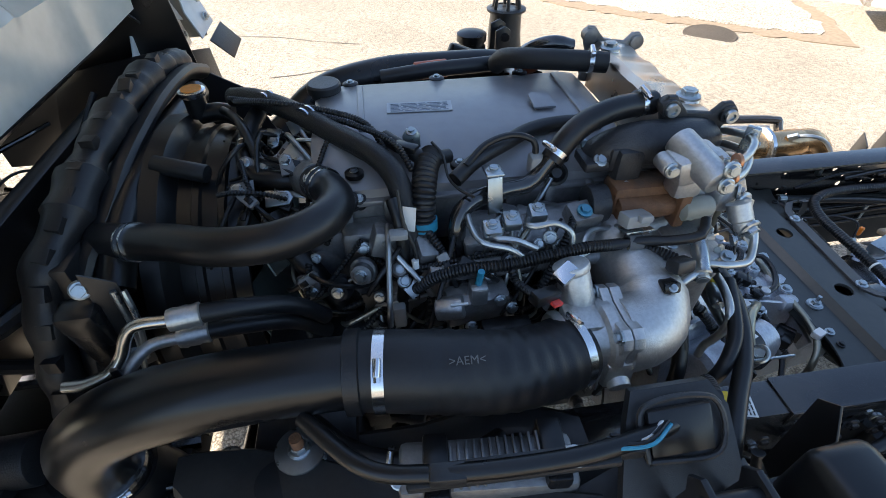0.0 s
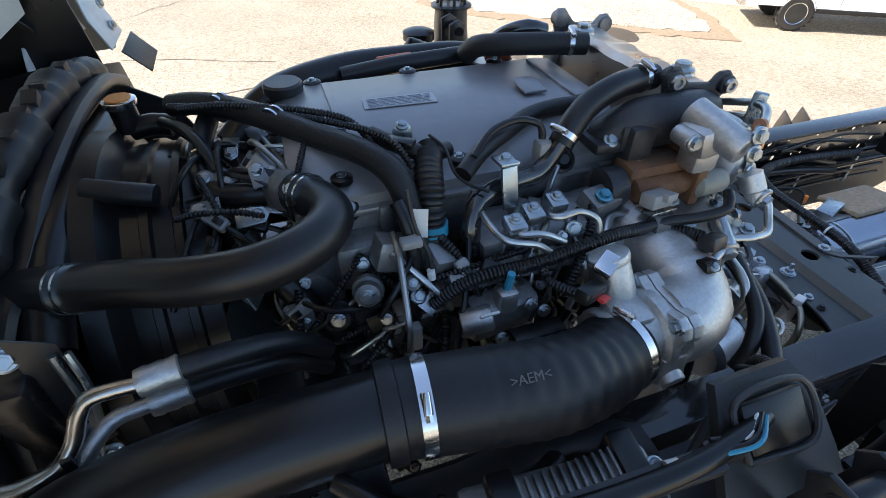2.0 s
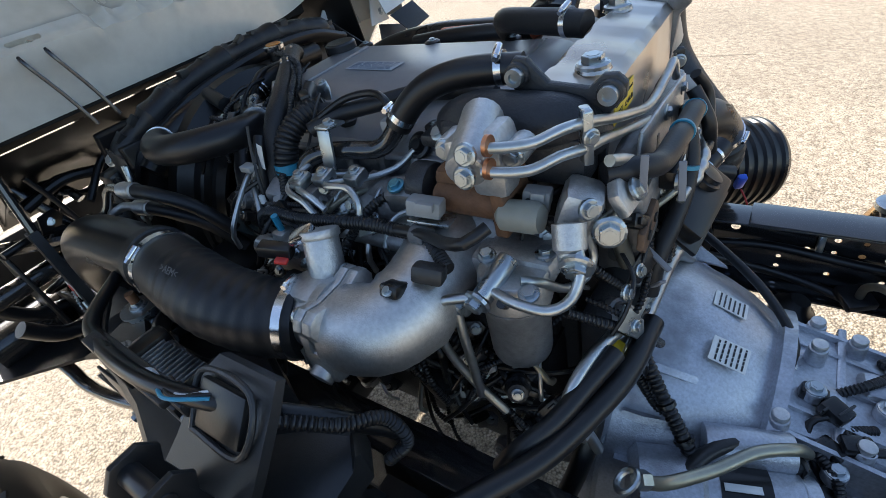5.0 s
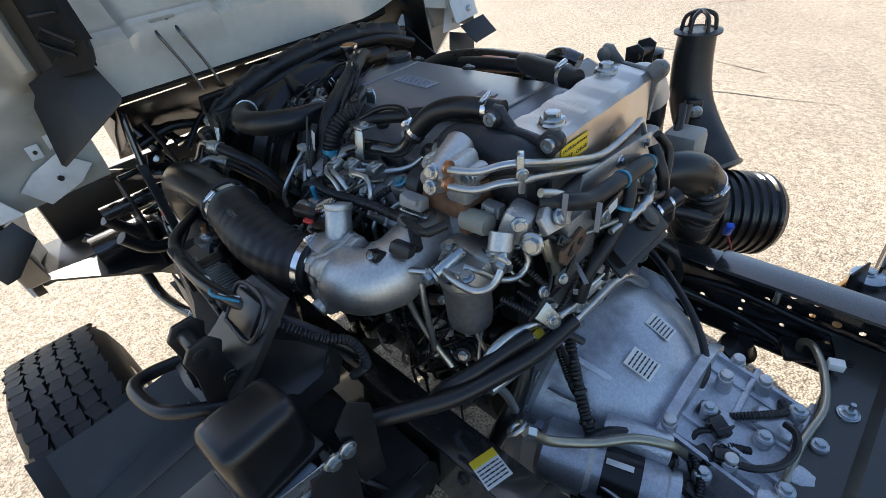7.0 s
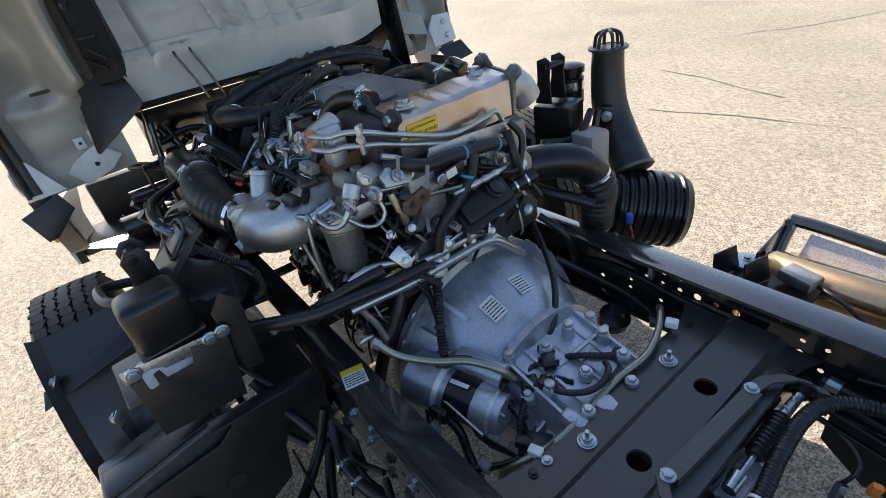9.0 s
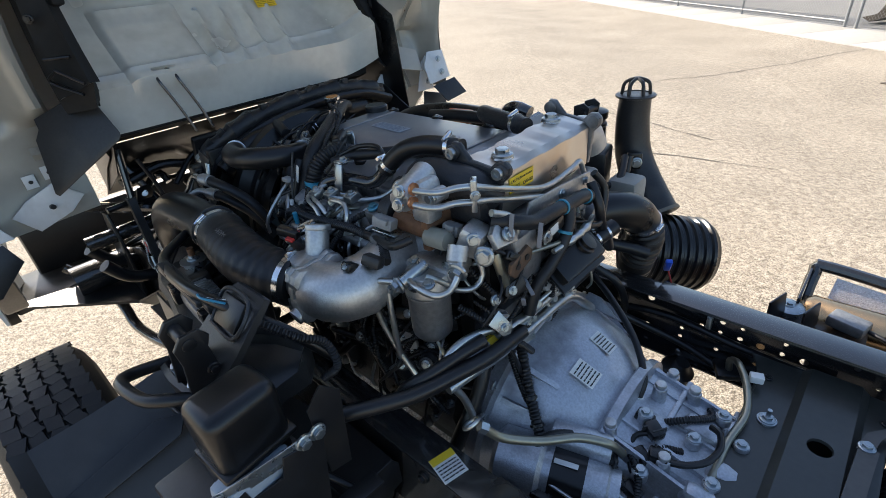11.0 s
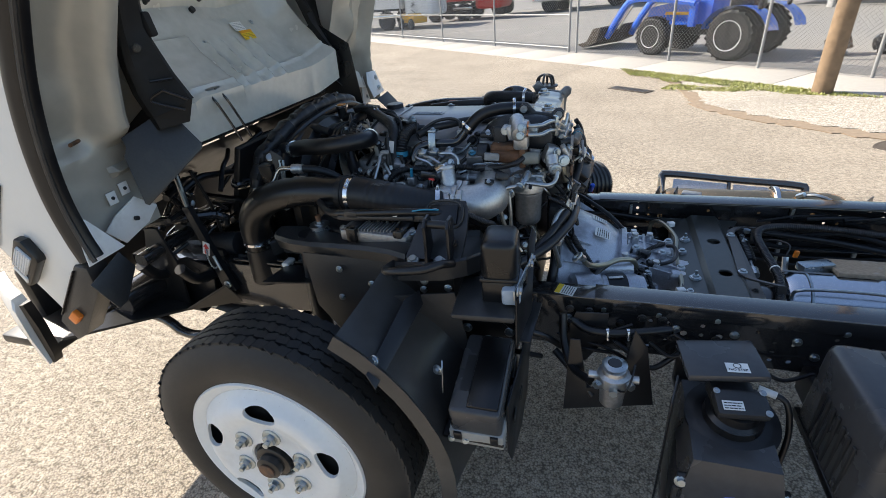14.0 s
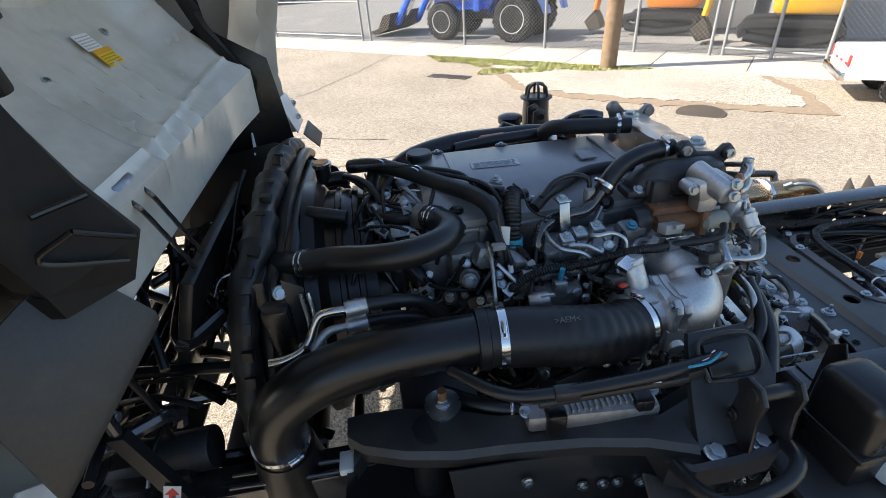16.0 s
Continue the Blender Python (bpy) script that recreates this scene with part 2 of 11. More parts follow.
def corrugated(pts, rad, pitch=0.006, depth=0.0016, seg=10, bm=None):
    """A split-loom sleeve: rings along its whole length."""
    return tube(pts, lambda u, s: rad - (depth if (s / pitch) % 1 < 0.42 else 0), seg, pitch / 3, bm)


def plate(outline, thick, m, r=0.003, bm=None, holes=()):
    """An outline of (x, y) made thick along its own z, placed by the matrix m."""
    b = bmesh.new()
    vs = [b.verts.new((x, y, -thick / 2)) for x, y in outline]
    f = b.faces.new(vs)
    bmesh.ops.recalc_face_normals(b, faces=[f])
    ex = bmesh.ops.extrude_face_region(b, geom=[f])
    bmesh.ops.translate(b, vec=(0, 0, thick), verts=[g for g in ex["geom"] if isinstance(g, bmesh.types.BMVert)])
    bmesh.ops.recalc_face_normals(b, faces=b.faces[:])
    if r:
        bevel(b, [e for e in b.edges if abs(e.verts[0].co.z - e.verts[1].co.z) < 1e-6], min(r, thick * 0.45), 2)
    bmesh.ops.transform(b, matrix=m, verts=b.verts[:])
    return add(bm, b) if bm else b


def frame_of(o, x, y):
    """A matrix with origin o and axes along x and (made square to it) y."""
    x = Vector(x).normalized()
    z = x.cross(Vector(y)).normalized()
    y = z.cross(x)
    m = Matrix((x, y, z)).transposed().to_4x4()
    m.translation = o
    return m


def loft(sections, closed=True, cap=True):
    """Skins rings of points that have equal counts."""
    b = bmesh.new()
    rings = [[b.verts.new(p) for p in s] for s in sections]
    n = len(rings[0])
    for p, q in zip(rings, rings[1:]):
        for i in range(n if closed else n - 1):
            j = (i + 1) % n
            b.faces.new((p[i], p[j], q[j], q[i]))
    if cap and closed:
        b.faces.new(rings[0][::-1])
        b.faces.new(rings[-1])
    bmesh.ops.recalc_face_normals(b, faces=b.faces[:])
    return b


BOLTS = {}


def bolt(parent, at, d, size=0.012, material=None, name="bolt", washer=True):
    """A hex flange bolt, its head outward along d; size: width of the head."""
    material = material or GALV
    key = (round(size, 4), material.name, washer)
    if key not in BOLTS:
        b = bmesh.new()
        h = size * 0.55
        if washer:
            lathe((0, 0, 0), (0, 0, 1), [(-0.002, size * 0.85), (size * 0.12, size * 0.85), (size * 0.2, size * 0.7)], 16, b)
        cyl((0, 0, 0), (0, 0, h), size * 0.56, hexa=True, bm=b, r=size * 0.05)
        cyl((0, 0, h), (0, 0, h + 0.0006), size * 0.33, seg=10, bm=b)
        for f in b.faces:
            f.smooth = False
        me = bpy.data.meshes.new("bolt")
        b.to_mesh(me)
        b.free()
        me.materials.append(material)
        BOLTS[key] = me
    ob = new(name, BOLTS[key])
    if parent:
        ob.parent = parent
    ob.matrix_local = Matrix.Translation(Vector(at) - (origin(parent) if parent else Vector())) @ basis(d)
    return ob


def worm_clamp(parent, at, d, rad, width=0.012, screw=(0, 0, 1), name="hose_clamp"):
    """A worm-drive band round a hose, with its screw housing."""
    d = Vector(d).normalized()
    b = lathe(at, d, [(-width / 2, rad + 0.0006), (-width / 2, rad + 0.0022), (width / 2, rad + 0.0022), (width / 2, rad + 0.0006)], 32)
    s = Vector(screw)
    s = (s - d * s.dot(d)).normalized()
    t = d.cross(s)
    o = Vector(at) + s * (rad + 0.005)
    cyl(o - t * 0.012, o + t * 0.012, 0.0055, seg=12, bm=b, r=0.001)
    cyl(o + t * 0.012, o + t * 0.019, 0.0045, hexa=True, bm=b)
    return part(name, b, CLAMP, parent, "bright worm-drive clamp")


def spring_clamp(parent, at, d, rad, name="hose_clamp"):
    b = bmesh.new()
    d = Vector(d).normalized()
    for o in (-0.007, 0.007):
        lathe(Vector(at) + d * o, d, [(-0.002, rad + 0.0005), (-0.002, rad + 0.003), (0.002, rad + 0.003), (0.002, rad + 0.0005)], 28, b)
    return part(name, b, CLAMP, parent, "twin-wire steel clamp")


def label_bars(parent, m, w, h, rows, ground=None, header=None, ink=None, name="label", seed=1):
    """A stuck-on label of w by h on the plane m, its lines of small print as plain bars."""
    ob = part(name, plate([(0, 0), (w, 0), (w, h), (0, h)], 0.0012, m @ Matrix.Translation((0, 0, 0.0006)), 0), ground or WHITE_LABEL, parent, smooth=False)
    rnd = random.Random(seed)
    if header:
        part("header", plate([(0, h * 0.72), (w, h * 0.72), (w, h), (0, h)], 0.0006, m @ Matrix.Translation((0, 0, 0.0017)), 0), header, ob, smooth=False)
    b = bmesh.new()
    top = h * (0.68 if header else 0.92)
    for i in range(rows):
        y = top - (i + 0.8) * (top - h * 0.06) / rows
        t = (top - h * 0.06) / rows * 0.36
        x = w * 0.06
        while x < w * 0.88:
            e = min(w * 0.94, x + w * rnd.uniform(0.08, 0.25))
            plate([(x, y), (e, y), (e, y + t), (x, y + t)], 0.0005, m @ Matrix.Translation((0, 0, 0.0018)), 0, b)
            x = e + w * 0.035
    part("print", b, ink or INK, ob, smooth=False)
    return ob


def words(parent, text, m, size, material, name="lettering"):
    """Raised or printed letters in the built-in font, lying on the plane m."""
    cu = bpy.data.curves.new("text", "FONT")
    cu.body, cu.size, cu.extrude = text, size, 0.0004
    cu.resolution_u = 2
    tmp = bpy.data.objects.new("text", cu)
    scene.collection.objects.link(tmp)
    me = bpy.data.meshes.new_from_object(tmp.evaluated_get(bpy.context.evaluated_depsgraph_get()))
    bpy.data.objects.remove(tmp)
    bpy.data.curves.remove(cu)
    me.materials.append(material)
    ob = new(name, me)
    if parent:
        ob.parent = parent
    ob.matrix_local = Matrix.Translation(-(origin(parent) if parent else Vector())) @ m
    return ob


def sheet(parent, name, pts, thick, material, label="", r=0.002):
    """A flat plate through corner points in space, made thick across its plane."""
    p = [Vector(q) for q in pts]
    m = frame_of(p[0], p[1] - p[0], p[-1] - p[0])
    inv = m.inverted()
    return part(name, plate([(inv @ q).to_2d() for q in p], thick, m, r), material, parent, label)




# ---------------------------------------------------------------- ground and surroundings
def asphalt(name, light, dark, stone, scale=90.0):
    """Worn aggregate paving: pale stones in a darker binder, with wide stains."""
    m = bpy.data.materials.new(name)
    m.use_nodes = True
    n, l = m.node_tree.nodes, m.node_tree.links
    b = n["Principled BSDF"]
    b.inputs["Roughness"].default_value = 0.85
    b.inputs["Specular IOR Level"].default_value = 0.3
    tc = n.new("ShaderNodeTexCoord")
    vo = n.new("ShaderNodeTexVoronoi")
    vo.inputs["Scale"].default_value = scale
    l.new(tc.outputs["Object"], vo.inputs["Vector"])
    ramp = n.new("ShaderNodeValToRGB")
    ramp.color_ramp.elements[0].color, ramp.color_ramp.elements[1].color = (*light, 1), (*dark, 1)
    ramp.color_ramp.elements[0].position, ramp.color_ramp.elements[1].position = 0.35, 0.8
    l.new(vo.outputs["Distance"], ramp.inputs[0])
    hue = n.new("ShaderNodeMix")
    hue.data_type = "RGBA"
    hue.blend_type = "MULTIPLY"
    hue.inputs["Factor"].default_value = 0.55
    l.new(ramp.outputs[0], hue.inputs["A"])
    cr = n.new("ShaderNodeValToRGB")
    cr.color_ramp.elements[0].color, cr.color_ramp.elements[1].color = (*stone, 1), (1, 1, 1, 1)
    sep = n.new("ShaderNodeSeparateColor")
    l.new(vo.outputs["Color"], sep.inputs[0])
    l.new(sep.outputs[0], cr.inputs[0])
    l.new(cr.outputs[0], hue.inputs["B"])
    st = n.new("ShaderNodeTexNoise")
    st.inputs["Scale"].default_value, st.inputs["Detail"].default_value = 0.7, 6
    l.new(tc.outputs["Object"], st.inputs["Vector"])
    sr = n.new("ShaderNodeMapRange")
    sr.inputs["From Min"].default_value, sr.inputs["From Max"].default_value = 0.3, 0.7
    sr.inputs["To Min"].default_value, sr.inputs["To Max"].default_value = 0.85, 1.08
    l.new(st.outputs[0], sr.inputs["Value"])
    mul = n.new("ShaderNodeMix")
    mul.data_type = "RGBA"
    mul.blend_type = "MULTIPLY"
    mul.inputs["Factor"].default_value = 1.0
    l.new(hue.outputs["Result"], mul.inputs["A"])
    l.new(sr.outputs[0], mul.inputs["B"])
    fine = n.new("ShaderNodeTexNoise")
    fine.inputs["Scale"].default_value, fine.inputs["Detail"].default_value = 26, 5
    l.new(tc.outputs["Object"], fine.inputs["Vector"])
    fr_ = n.new("ShaderNodeMapRange")
    fr_.inputs["From Min"].default_value, fr_.inputs["From Max"].default_value = 0.36, 0.64
    fr_.inputs["To Min"].default_value, fr_.inputs["To Max"].default_value = 0.74, 1.14
    l.new(fine.outputs[0], fr_.inputs["Value"])
    mottle = n.new("ShaderNodeMix")
    mottle.data_type = "RGBA"
    mottle.blend_type = "MULTIPLY"
    mottle.inputs["Factor"].default_value = 1.0
    l.new(mul.outputs["Result"], mottle.inputs["A"])
    l.new(fr_.outputs[0], mottle.inputs["B"])
    l.new(mottle.outputs["Result"], b.inputs["Base Color"])
    bu = n.new("ShaderNodeBump")
    bu.invert = True
    bu.inputs["Strength"].default_value, bu.inputs["Distance"].default_value = 0.8, 0.004
    l.new(vo.outputs["Distance"], bu.inputs["Height"])
    l.new(bu.outputs[0], b.inputs["Normal"])
    return m


ROAD = asphalt("worn_aggregate_road", (0.5, 0.445, 0.365), (0.19, 0.165, 0.135), (0.62, 0.55, 0.46), 125)
CONCRETE = mat("pale_concrete", (0.4, 0.38, 0.345), 0.8, grain=0.12, scale=12, bump=0.2, bump_scale=120, spots=(0.4, 0.38, 0.34), spot_scale=1.5)
GRAVEL = asphalt("shell_gravel", (0.6, 0.57, 0.52), (0.22, 0.19, 0.14), (0.66, 0.58, 0.46), 62)
SOIL = mat("dry_soil", (0.24, 0.185, 0.13), 0.95, grain=0.4, scale=20, bump=0.6, bump_scale=60)
GRASS = mat("grass_blades", (0.3, 0.31, 0.1), 0.7, grain=0.5, scale=6, spots=(0.34, 0.3, 0.13), spot_scale=2)
YARD = mat("yard_asphalt", (0.2, 0.195, 0.185), 0.85, grain=0.2, scale=5, spots=(0.26, 0.25, 0.235), spot_scale=0.5)
IRON = mat("cast_iron_grate", (0.09, 0.075, 0.06), 0.7, metal=0.4, grain=0.4, scale=60)
FENCE = mat("galvanised_fence", (0.3, 0.305, 0.305), 0.55, metal=0.3, grain=0.1)
POLE_WOOD = mat("weathered_pole", (0.22, 0.15, 0.09), 0.85, grain=0.4, scale=8, bump=0.5, bump_scale=20, spots=(0.14, 0.09, 0.05), spot_scale=3)

# the kerb line, pavement and fence run obliquely past the truck; the road falls gently towards them
FO, FD = Vector((1.1, 11.4, 0)), Vector((0.735, -0.678, 0)).normalized()
FN = Vector((-FD.y, FD.x, 0))
YARD_Z = -0.3


def fall(x, y):
    """Height of the road: level under the truck, a gentle slope to the gutter."""
    t = min(1.0, max(0.0, (x * FN.x + y * FN.y - 1.2) / 4.2))
    return YARD_Z * t * t * (3 - 2 * t)


def along(s, d, z=0.0):
    """A place s metres along the fence line, d beyond it."""
    return FO + FD * s + FN * d + Vector((0, 0, z + YARD_Z))


def to_line(x, y):
    v = Vector((x, y, 0)) - FO
    return v.dot(FD), v.dot(FN)


g = bmesh.new()
lines = []
for u in [-400, -40, -5] + [1.2 + 4.2 * k / 16 for k in range(17)] + [40, 400]:
    lines.append([g.verts.new(FD * a + FN * u + Vector((0, 0, fall(FN.x * u, FN.y * u)))) for a in (-400, -60, -20, 0, 20, 60, 400)])
for p, q in zip(lines, lines[1:]):
    for a in range(6):
        g.faces.new((p[a], p[a + 1], q[a + 1], q[a]))
bmesh.ops.recalc_face_normals(g, faces=g.faces[:])
ground = part("ground", g, ROAD)
tagged(ground, "pale worn aggregate road surface in sun", "ground", kind="structure")


def strip(name, s0, s1, d0, d1, top, material, label, category, kind="structure"):
    b = plate([(s0, d0), (s1, d0), (s1, d1), (s0, d1)], top + 0.2, frame_of(along(0, 0, (top - 0.2) / 2), FD, FN), 0.01)
    return tagged(part(name, b, material), label, category, kind=kind)


strip("yard", -90, 60, 0.25, 90, 0.012, YARD, "grey asphalt yard behind the fence", "yard")
walkway = thing("pavement", along(0, -0.7), "pale concrete pavement slabs beside the fence", "pavement", kind="structure")
for i in range(-17, 6):
    part("slab", plate([(i * 1.55 + 0.008, -1.4), ((i + 1) * 1.55 - 0.008, -1.4), ((i + 1) * 1.55 - 0.008, 0.2), (i * 1.55 + 0.008, 0.2)], 0.24, frame_of(along(0, 0, -0.1), FD, FN), 0.012), CONCRETE, walkway)
vr = random.Random(17)


def ragged(name, pts, top, material, label, category, jitter):
    """A thin sheet with a crumbled outline, given by places along and off the fence line."""
    out = []
    for (s0, d0), (s1, d1) in zip(pts, pts[1:] + pts[:1]):
        n = max(2, int(math.hypot(s1 - s0, d1 - d0) / 0.12))
        for k in range(n):
            out.append((s0 + (s1 - s0) * k / n + vr.uniform(-jitter, jitter), d0 + (d1 - d0) * k / n + vr.uniform(-jitter, jitter)))
    b = plate(out, top + 0.05, frame_of(along(0, 0, (top - 0.05) / 2), FD, FN), 0)
    return tagged(part(name, b, material, smooth=False), label, category, kind="structure")


VERGE = [to_line(x, y) for x, y in ((0.97, 9.35), (1.12, 8.5), (1.25, 6.9), (1.75, 6.15), (2.6, 5.45), (3.6, 4.75), (4.2, 4.3), (4.55, 5.0), (4.85, 6.1), (4.7, 6.5))]
SOIL_EDGE = [to_line(x, y) for x, y in ((0.85, 9.3), (0.95, 8.4), (1.05, 6.7), (1.6, 5.95), (2.5, 5.2), (3.5, 4.5), (4.3, 3.95), (4.75, 4.9), (5.0, 6.2), (4.8, 6.4))]
ragged("soil_edge", SOIL_EDGE, 0.012, SOIL, "dry brown soil along the gravel verge", "soil", 0.05)
ragged("verge", VERGE, 0.022, GRAVEL, "white shell gravel verge with thin grass", "verge", 0.07)
rnd = random.Random(7)
gb = bmesh.new()
for i in range(24000):
    s = rnd.uniform(-0.2, 5.6)
    d = -1.42 - abs(rnd.gauss(0, 0.4)) if rnd.random() < 0.12 else rnd.uniform(-3.6, -1.42)
    p = along(s, d, 0.02)
    if d < -1.9 and (noise.noise(Vector((s * 1.1, d * 1.6, 0))) + 0.07 * (s - 3.4) < -0.04):
        continue
    if d < -3.6 + 0.45 * s or d < -1.4 - 0.7 * (s + 0.2) or d < -1.4 - 2.2 * max(0.0, 5.6 - s):
        continue
    h, a = rnd.uniform(0.012, 0.045), rnd.uniform(0, 6.28)
    w = Vector((math.cos(a), math.sin(a), 0)) * 0.014
    tip = p + Vector((rnd.uniform(-0.05, 0.05), rnd.uniform(-0.05, 0.05), h))
    gb.faces.new([gb.verts.new(p - w), gb.verts.new(p + w), gb.verts.new(tip)])
tagged(part("grass", gb, GRASS, smooth=False), "sparse sunlit grass on the gravel verge", "grass", kind="stuff")

# drain grate and manhole cover
grate = thing("drain_grate", (0.15, 8.2, fall(0.15, 8.2)), "rusty slotted drain grate in the road", "drain")
gx = Vector((0.65, -0.53, 0)).normalized()
gm = frame_of((0.15, 8.2, fall(0.15, 8.2) + 0.008), gx, (0, 1, 0))
part("grate_frame", plate([(-0.42, -0.13), (0.42, -0.13), (0.42, 0.13), (-0.42, 0.13)], 0.012, gm, 0.003), IRON, grate)
for i in range(9):
    part("slot", plate([(-0.37 + i * 0.082, -0.09), (-0.32 + i * 0.082, -0.09), (-0.32 + i * 0.082, 0.09), (-0.37 + i * 0.082, 0.09)], 0.004, gm @ Matrix.Translation((0, 0, 0.0065)), 0), INK, grate)
MX, MY = 2.9, 4.6
man = thing("manhole_cover", (MX, MY, fall(MX, MY)), "round iron manhole cover in the road", "manhole cover")
part("cover", lathe((MX, MY, fall(MX, MY) + 0.006), (-0.05, -0.06, 1), [(-0.02, 0.3), (0.006, 0.3), (0.008, 0.28), (0.005, 0.27), (0.008, 0.26), (0.008, 0.02)], 36), IRON, man)
cr = random.Random(3)
cb = bmesh.new()
for start, step, n in (((-3.0, 6.2), (0.12, 0.24), 26), ((-2.6, 4.6), (0.22, -0.03), 6), ((-2.0, 3.4), (0.2, 0.05), 7)):
    p = Vector((*start, 0.0))
    for i in range(n):
        q = p + Vector((step[0] + cr.uniform(-0.06, 0.06), step[1] + cr.uniform(-0.06, 0.06), 0))
        w = Vector((-(q - p).y, (q - p).x, 0)).normalized() * cr.uniform(0.004, 0.01)
        vs = [cb.verts.new((v.x, v.y, fall(v.x, v.y) + 0.004)) for v in (p - w, q - w, q + w, p + w)]
        cb.faces.new(vs)
        p = q
tagged(part("road_crack", cb, mat("crack_filler", (0.13, 0.115, 0.095), 0.9, grain=0.3), smooth=False), "thin dark cracks across the road", "crack", kind="stuff")


def chainlink(s0, s1, z0, z1, d=0.0, cell=0.075):
    b = bmesh.new()
    w, h, t = s1 - s0, z1 - z0, 0.004
    k = -h
    while k < w:
        for sgn in (1, -1):
            a0, a1 = max(0, k), min(w, k + h)
            if a1 > a0:
                za, zb = (a0 - k, a1 - k) if sgn > 0 else (h - (a0 - k), h - (a1 - k))
                p, q = along(s0 + a0, d, z0 + za), along(s0 + a1, d, z0 + zb)
                up, off = Vector((0, 0, t)), FN * t
                for o in (up, off):
                    b.faces.new([b.verts.new(v) for v in (p - o, q - o, q + o, p + o)])
        k += cell
    return b


fence = thing("chain_link_fence", along(0, 0), "galvanised chain-link fence with steel posts", "fence")
for s in (-18.0, -14.3, -10.6, -7.0, -3.35, -3.05, 0.0, 2.1, 4.05, 5.45):
    part("post", cyl(along(s, 0), along(s, 0, 2.0), 0.03, seg=12), FENCE, fence)
part("top_rail", cyl(along(-18, 0, 1.92), along(5.45, 0, 1.92), 0.021, seg=10), FENCE, fence)
part("bottom_rail", cyl(along(-18, 0, 0.14), along(-3.35, 0, 0.14), 0.018, seg=10), FENCE, fence)
part("mid_rail", cyl(along(-18, 0, 1.0), along(-3.35, 0, 1.0), 0.018, seg=10), FENCE, fence)
tagged(part("chain_mesh", chainlink(-18, 5.45, 0.06, 1.9, 0.0, 0.085), FENCE, fence, smooth=False), kind="stuff")

pole = thing("utility_pole", (3.0, 7.55, YARD_Z), "weathered brown wooden utility pole", "pole")
part("shaft", tube([(3.0, 7.55, YARD_Z - 0.1), (3.03, 7.53, 2), (3.1, 7.5, 7)], lambda u, s: 0.145 - 0.02 * u, 16, 0.3), POLE_WOOD, pole)


# ---------------------------------------------------------------- chassis
RAIL_TOP, RAIL_H, RAIL_Y, FLANGE = 0.77, 0.2, 0.445, 0.078


def perforated(x0, x1, z0, z1, y0, y1, holes):
    """An upright web between y0 and y1 with round holes (x, z, radius) cut through it; each hole has a cell of its own."""
    b = bmesh.new()
    xs = sorted({x0, x1, *[h[0] - 0.016 for h in holes], *[h[0] + 0.016 for h in holes]})
    zs = sorted({z0, z1, *[h[1] - 0.014 for h in holes], *[h[1] + 0.014 for h in holes]})
    seen = {(round(h[0], 4), round(h[1], 4)): h[2] for h in holes}
    for y, flip in ((y0, False), (y1, True)):
        for xa, xb in zip(xs, xs[1:]):
            for za, zb in zip(zs, zs[1:]):
                r = seen.get((round((xa + xb) / 2, 4), round((za + zb) / 2, 4)))
                cx, cz = (xa + xb) / 2, (za + zb) / 2
                if r and abs(xb - xa - 0.032) < 1e-4 and abs(zb - za - 0.028) < 1e-4:
                    out = [(xb, cz), (xb, zb), (cx, zb), (xa, zb), (xa, cz), (xa, za), (cx, za), (xb, za)]
                    o = [b.verts.new((px, y, pz)) for px, pz in out]
                    i = [b.verts.new((cx + r * math.cos(k * math.pi / 4), y, cz + r * math.sin(k * math.pi / 4))) for k in range(8)]
                    for k in range(8):
                        j = (k + 1) % 8
                        f = (o[k], o[j], i[j], i[k])
                        b.faces.new(f if flip else f[::-1])
                else:
                    f = [b.verts.new(p) for p in ((xa, y, za), (xb, y, za), (xb, y, zb), (xa, y, zb))]
                    b.faces.new(f if not flip else f[::-1])
    bmesh.ops.remove_doubles(b, verts=b.verts[:], dist=1e-5)
    return b


chassis = thing("truck_frame", (0, 0, 0.57), "glossy black ladder frame of a cab-over truck", "truck frame")
hr = random.Random(11)
HOLES = []
for x in [-0.42 + 0.05 * i for i in range(54)]:
    for z in (0.735, 0.705, 0.67, 0.635, 0.605):
        if hr.random() < (0.5 if -0.3 < x < 0.1 or 0.6 < x < 1.1 else 0.25):
            HOLES.append((round(x, 4), z, hr.choice((0.006, 0.0065, 0.0075, 0.011))))
for sgn in (-1, 1):
    yo = sgn * RAIL_Y
    rail = part("frame_rail", perforated(-2.3, 3.2, RAIL_TOP - RAIL_H + 0.004, RAIL_TOP - 0.004, min(yo, yo - sgn * 0.003), max(yo, yo - sgn * 0.003), HOLES if sgn > 0 else [h for h in HOLES if h[0] > -0.3]), FRAME_PAINT, chassis)
    for z in (RAIL_TOP - 0.0035, RAIL_TOP - RAIL_H + 0.0035):
        part("flange", box((0.45, yo - sgn * FLANGE / 2, z), (5.5, FLANGE, 0.007), 0.003), FRAME_PAINT, rail)
    # reinforcing sleeve on the rear part
    part("cap_rail", box((1.43, yo - sgn * FLANGE / 2 + sgn * 0.002, RAIL_TOP + 0.003), (3.55, FLANGE + 0.008, 0.006), 0.0025), FRAME_PAINT, rail)
    if sgn < 0:
        part("sleeve", box((1.43, yo + sgn * 0.0045, RAIL_TOP - 0.018), (3.55, 0.006, 0.05), 0.002), FRAME_PAINT, rail)

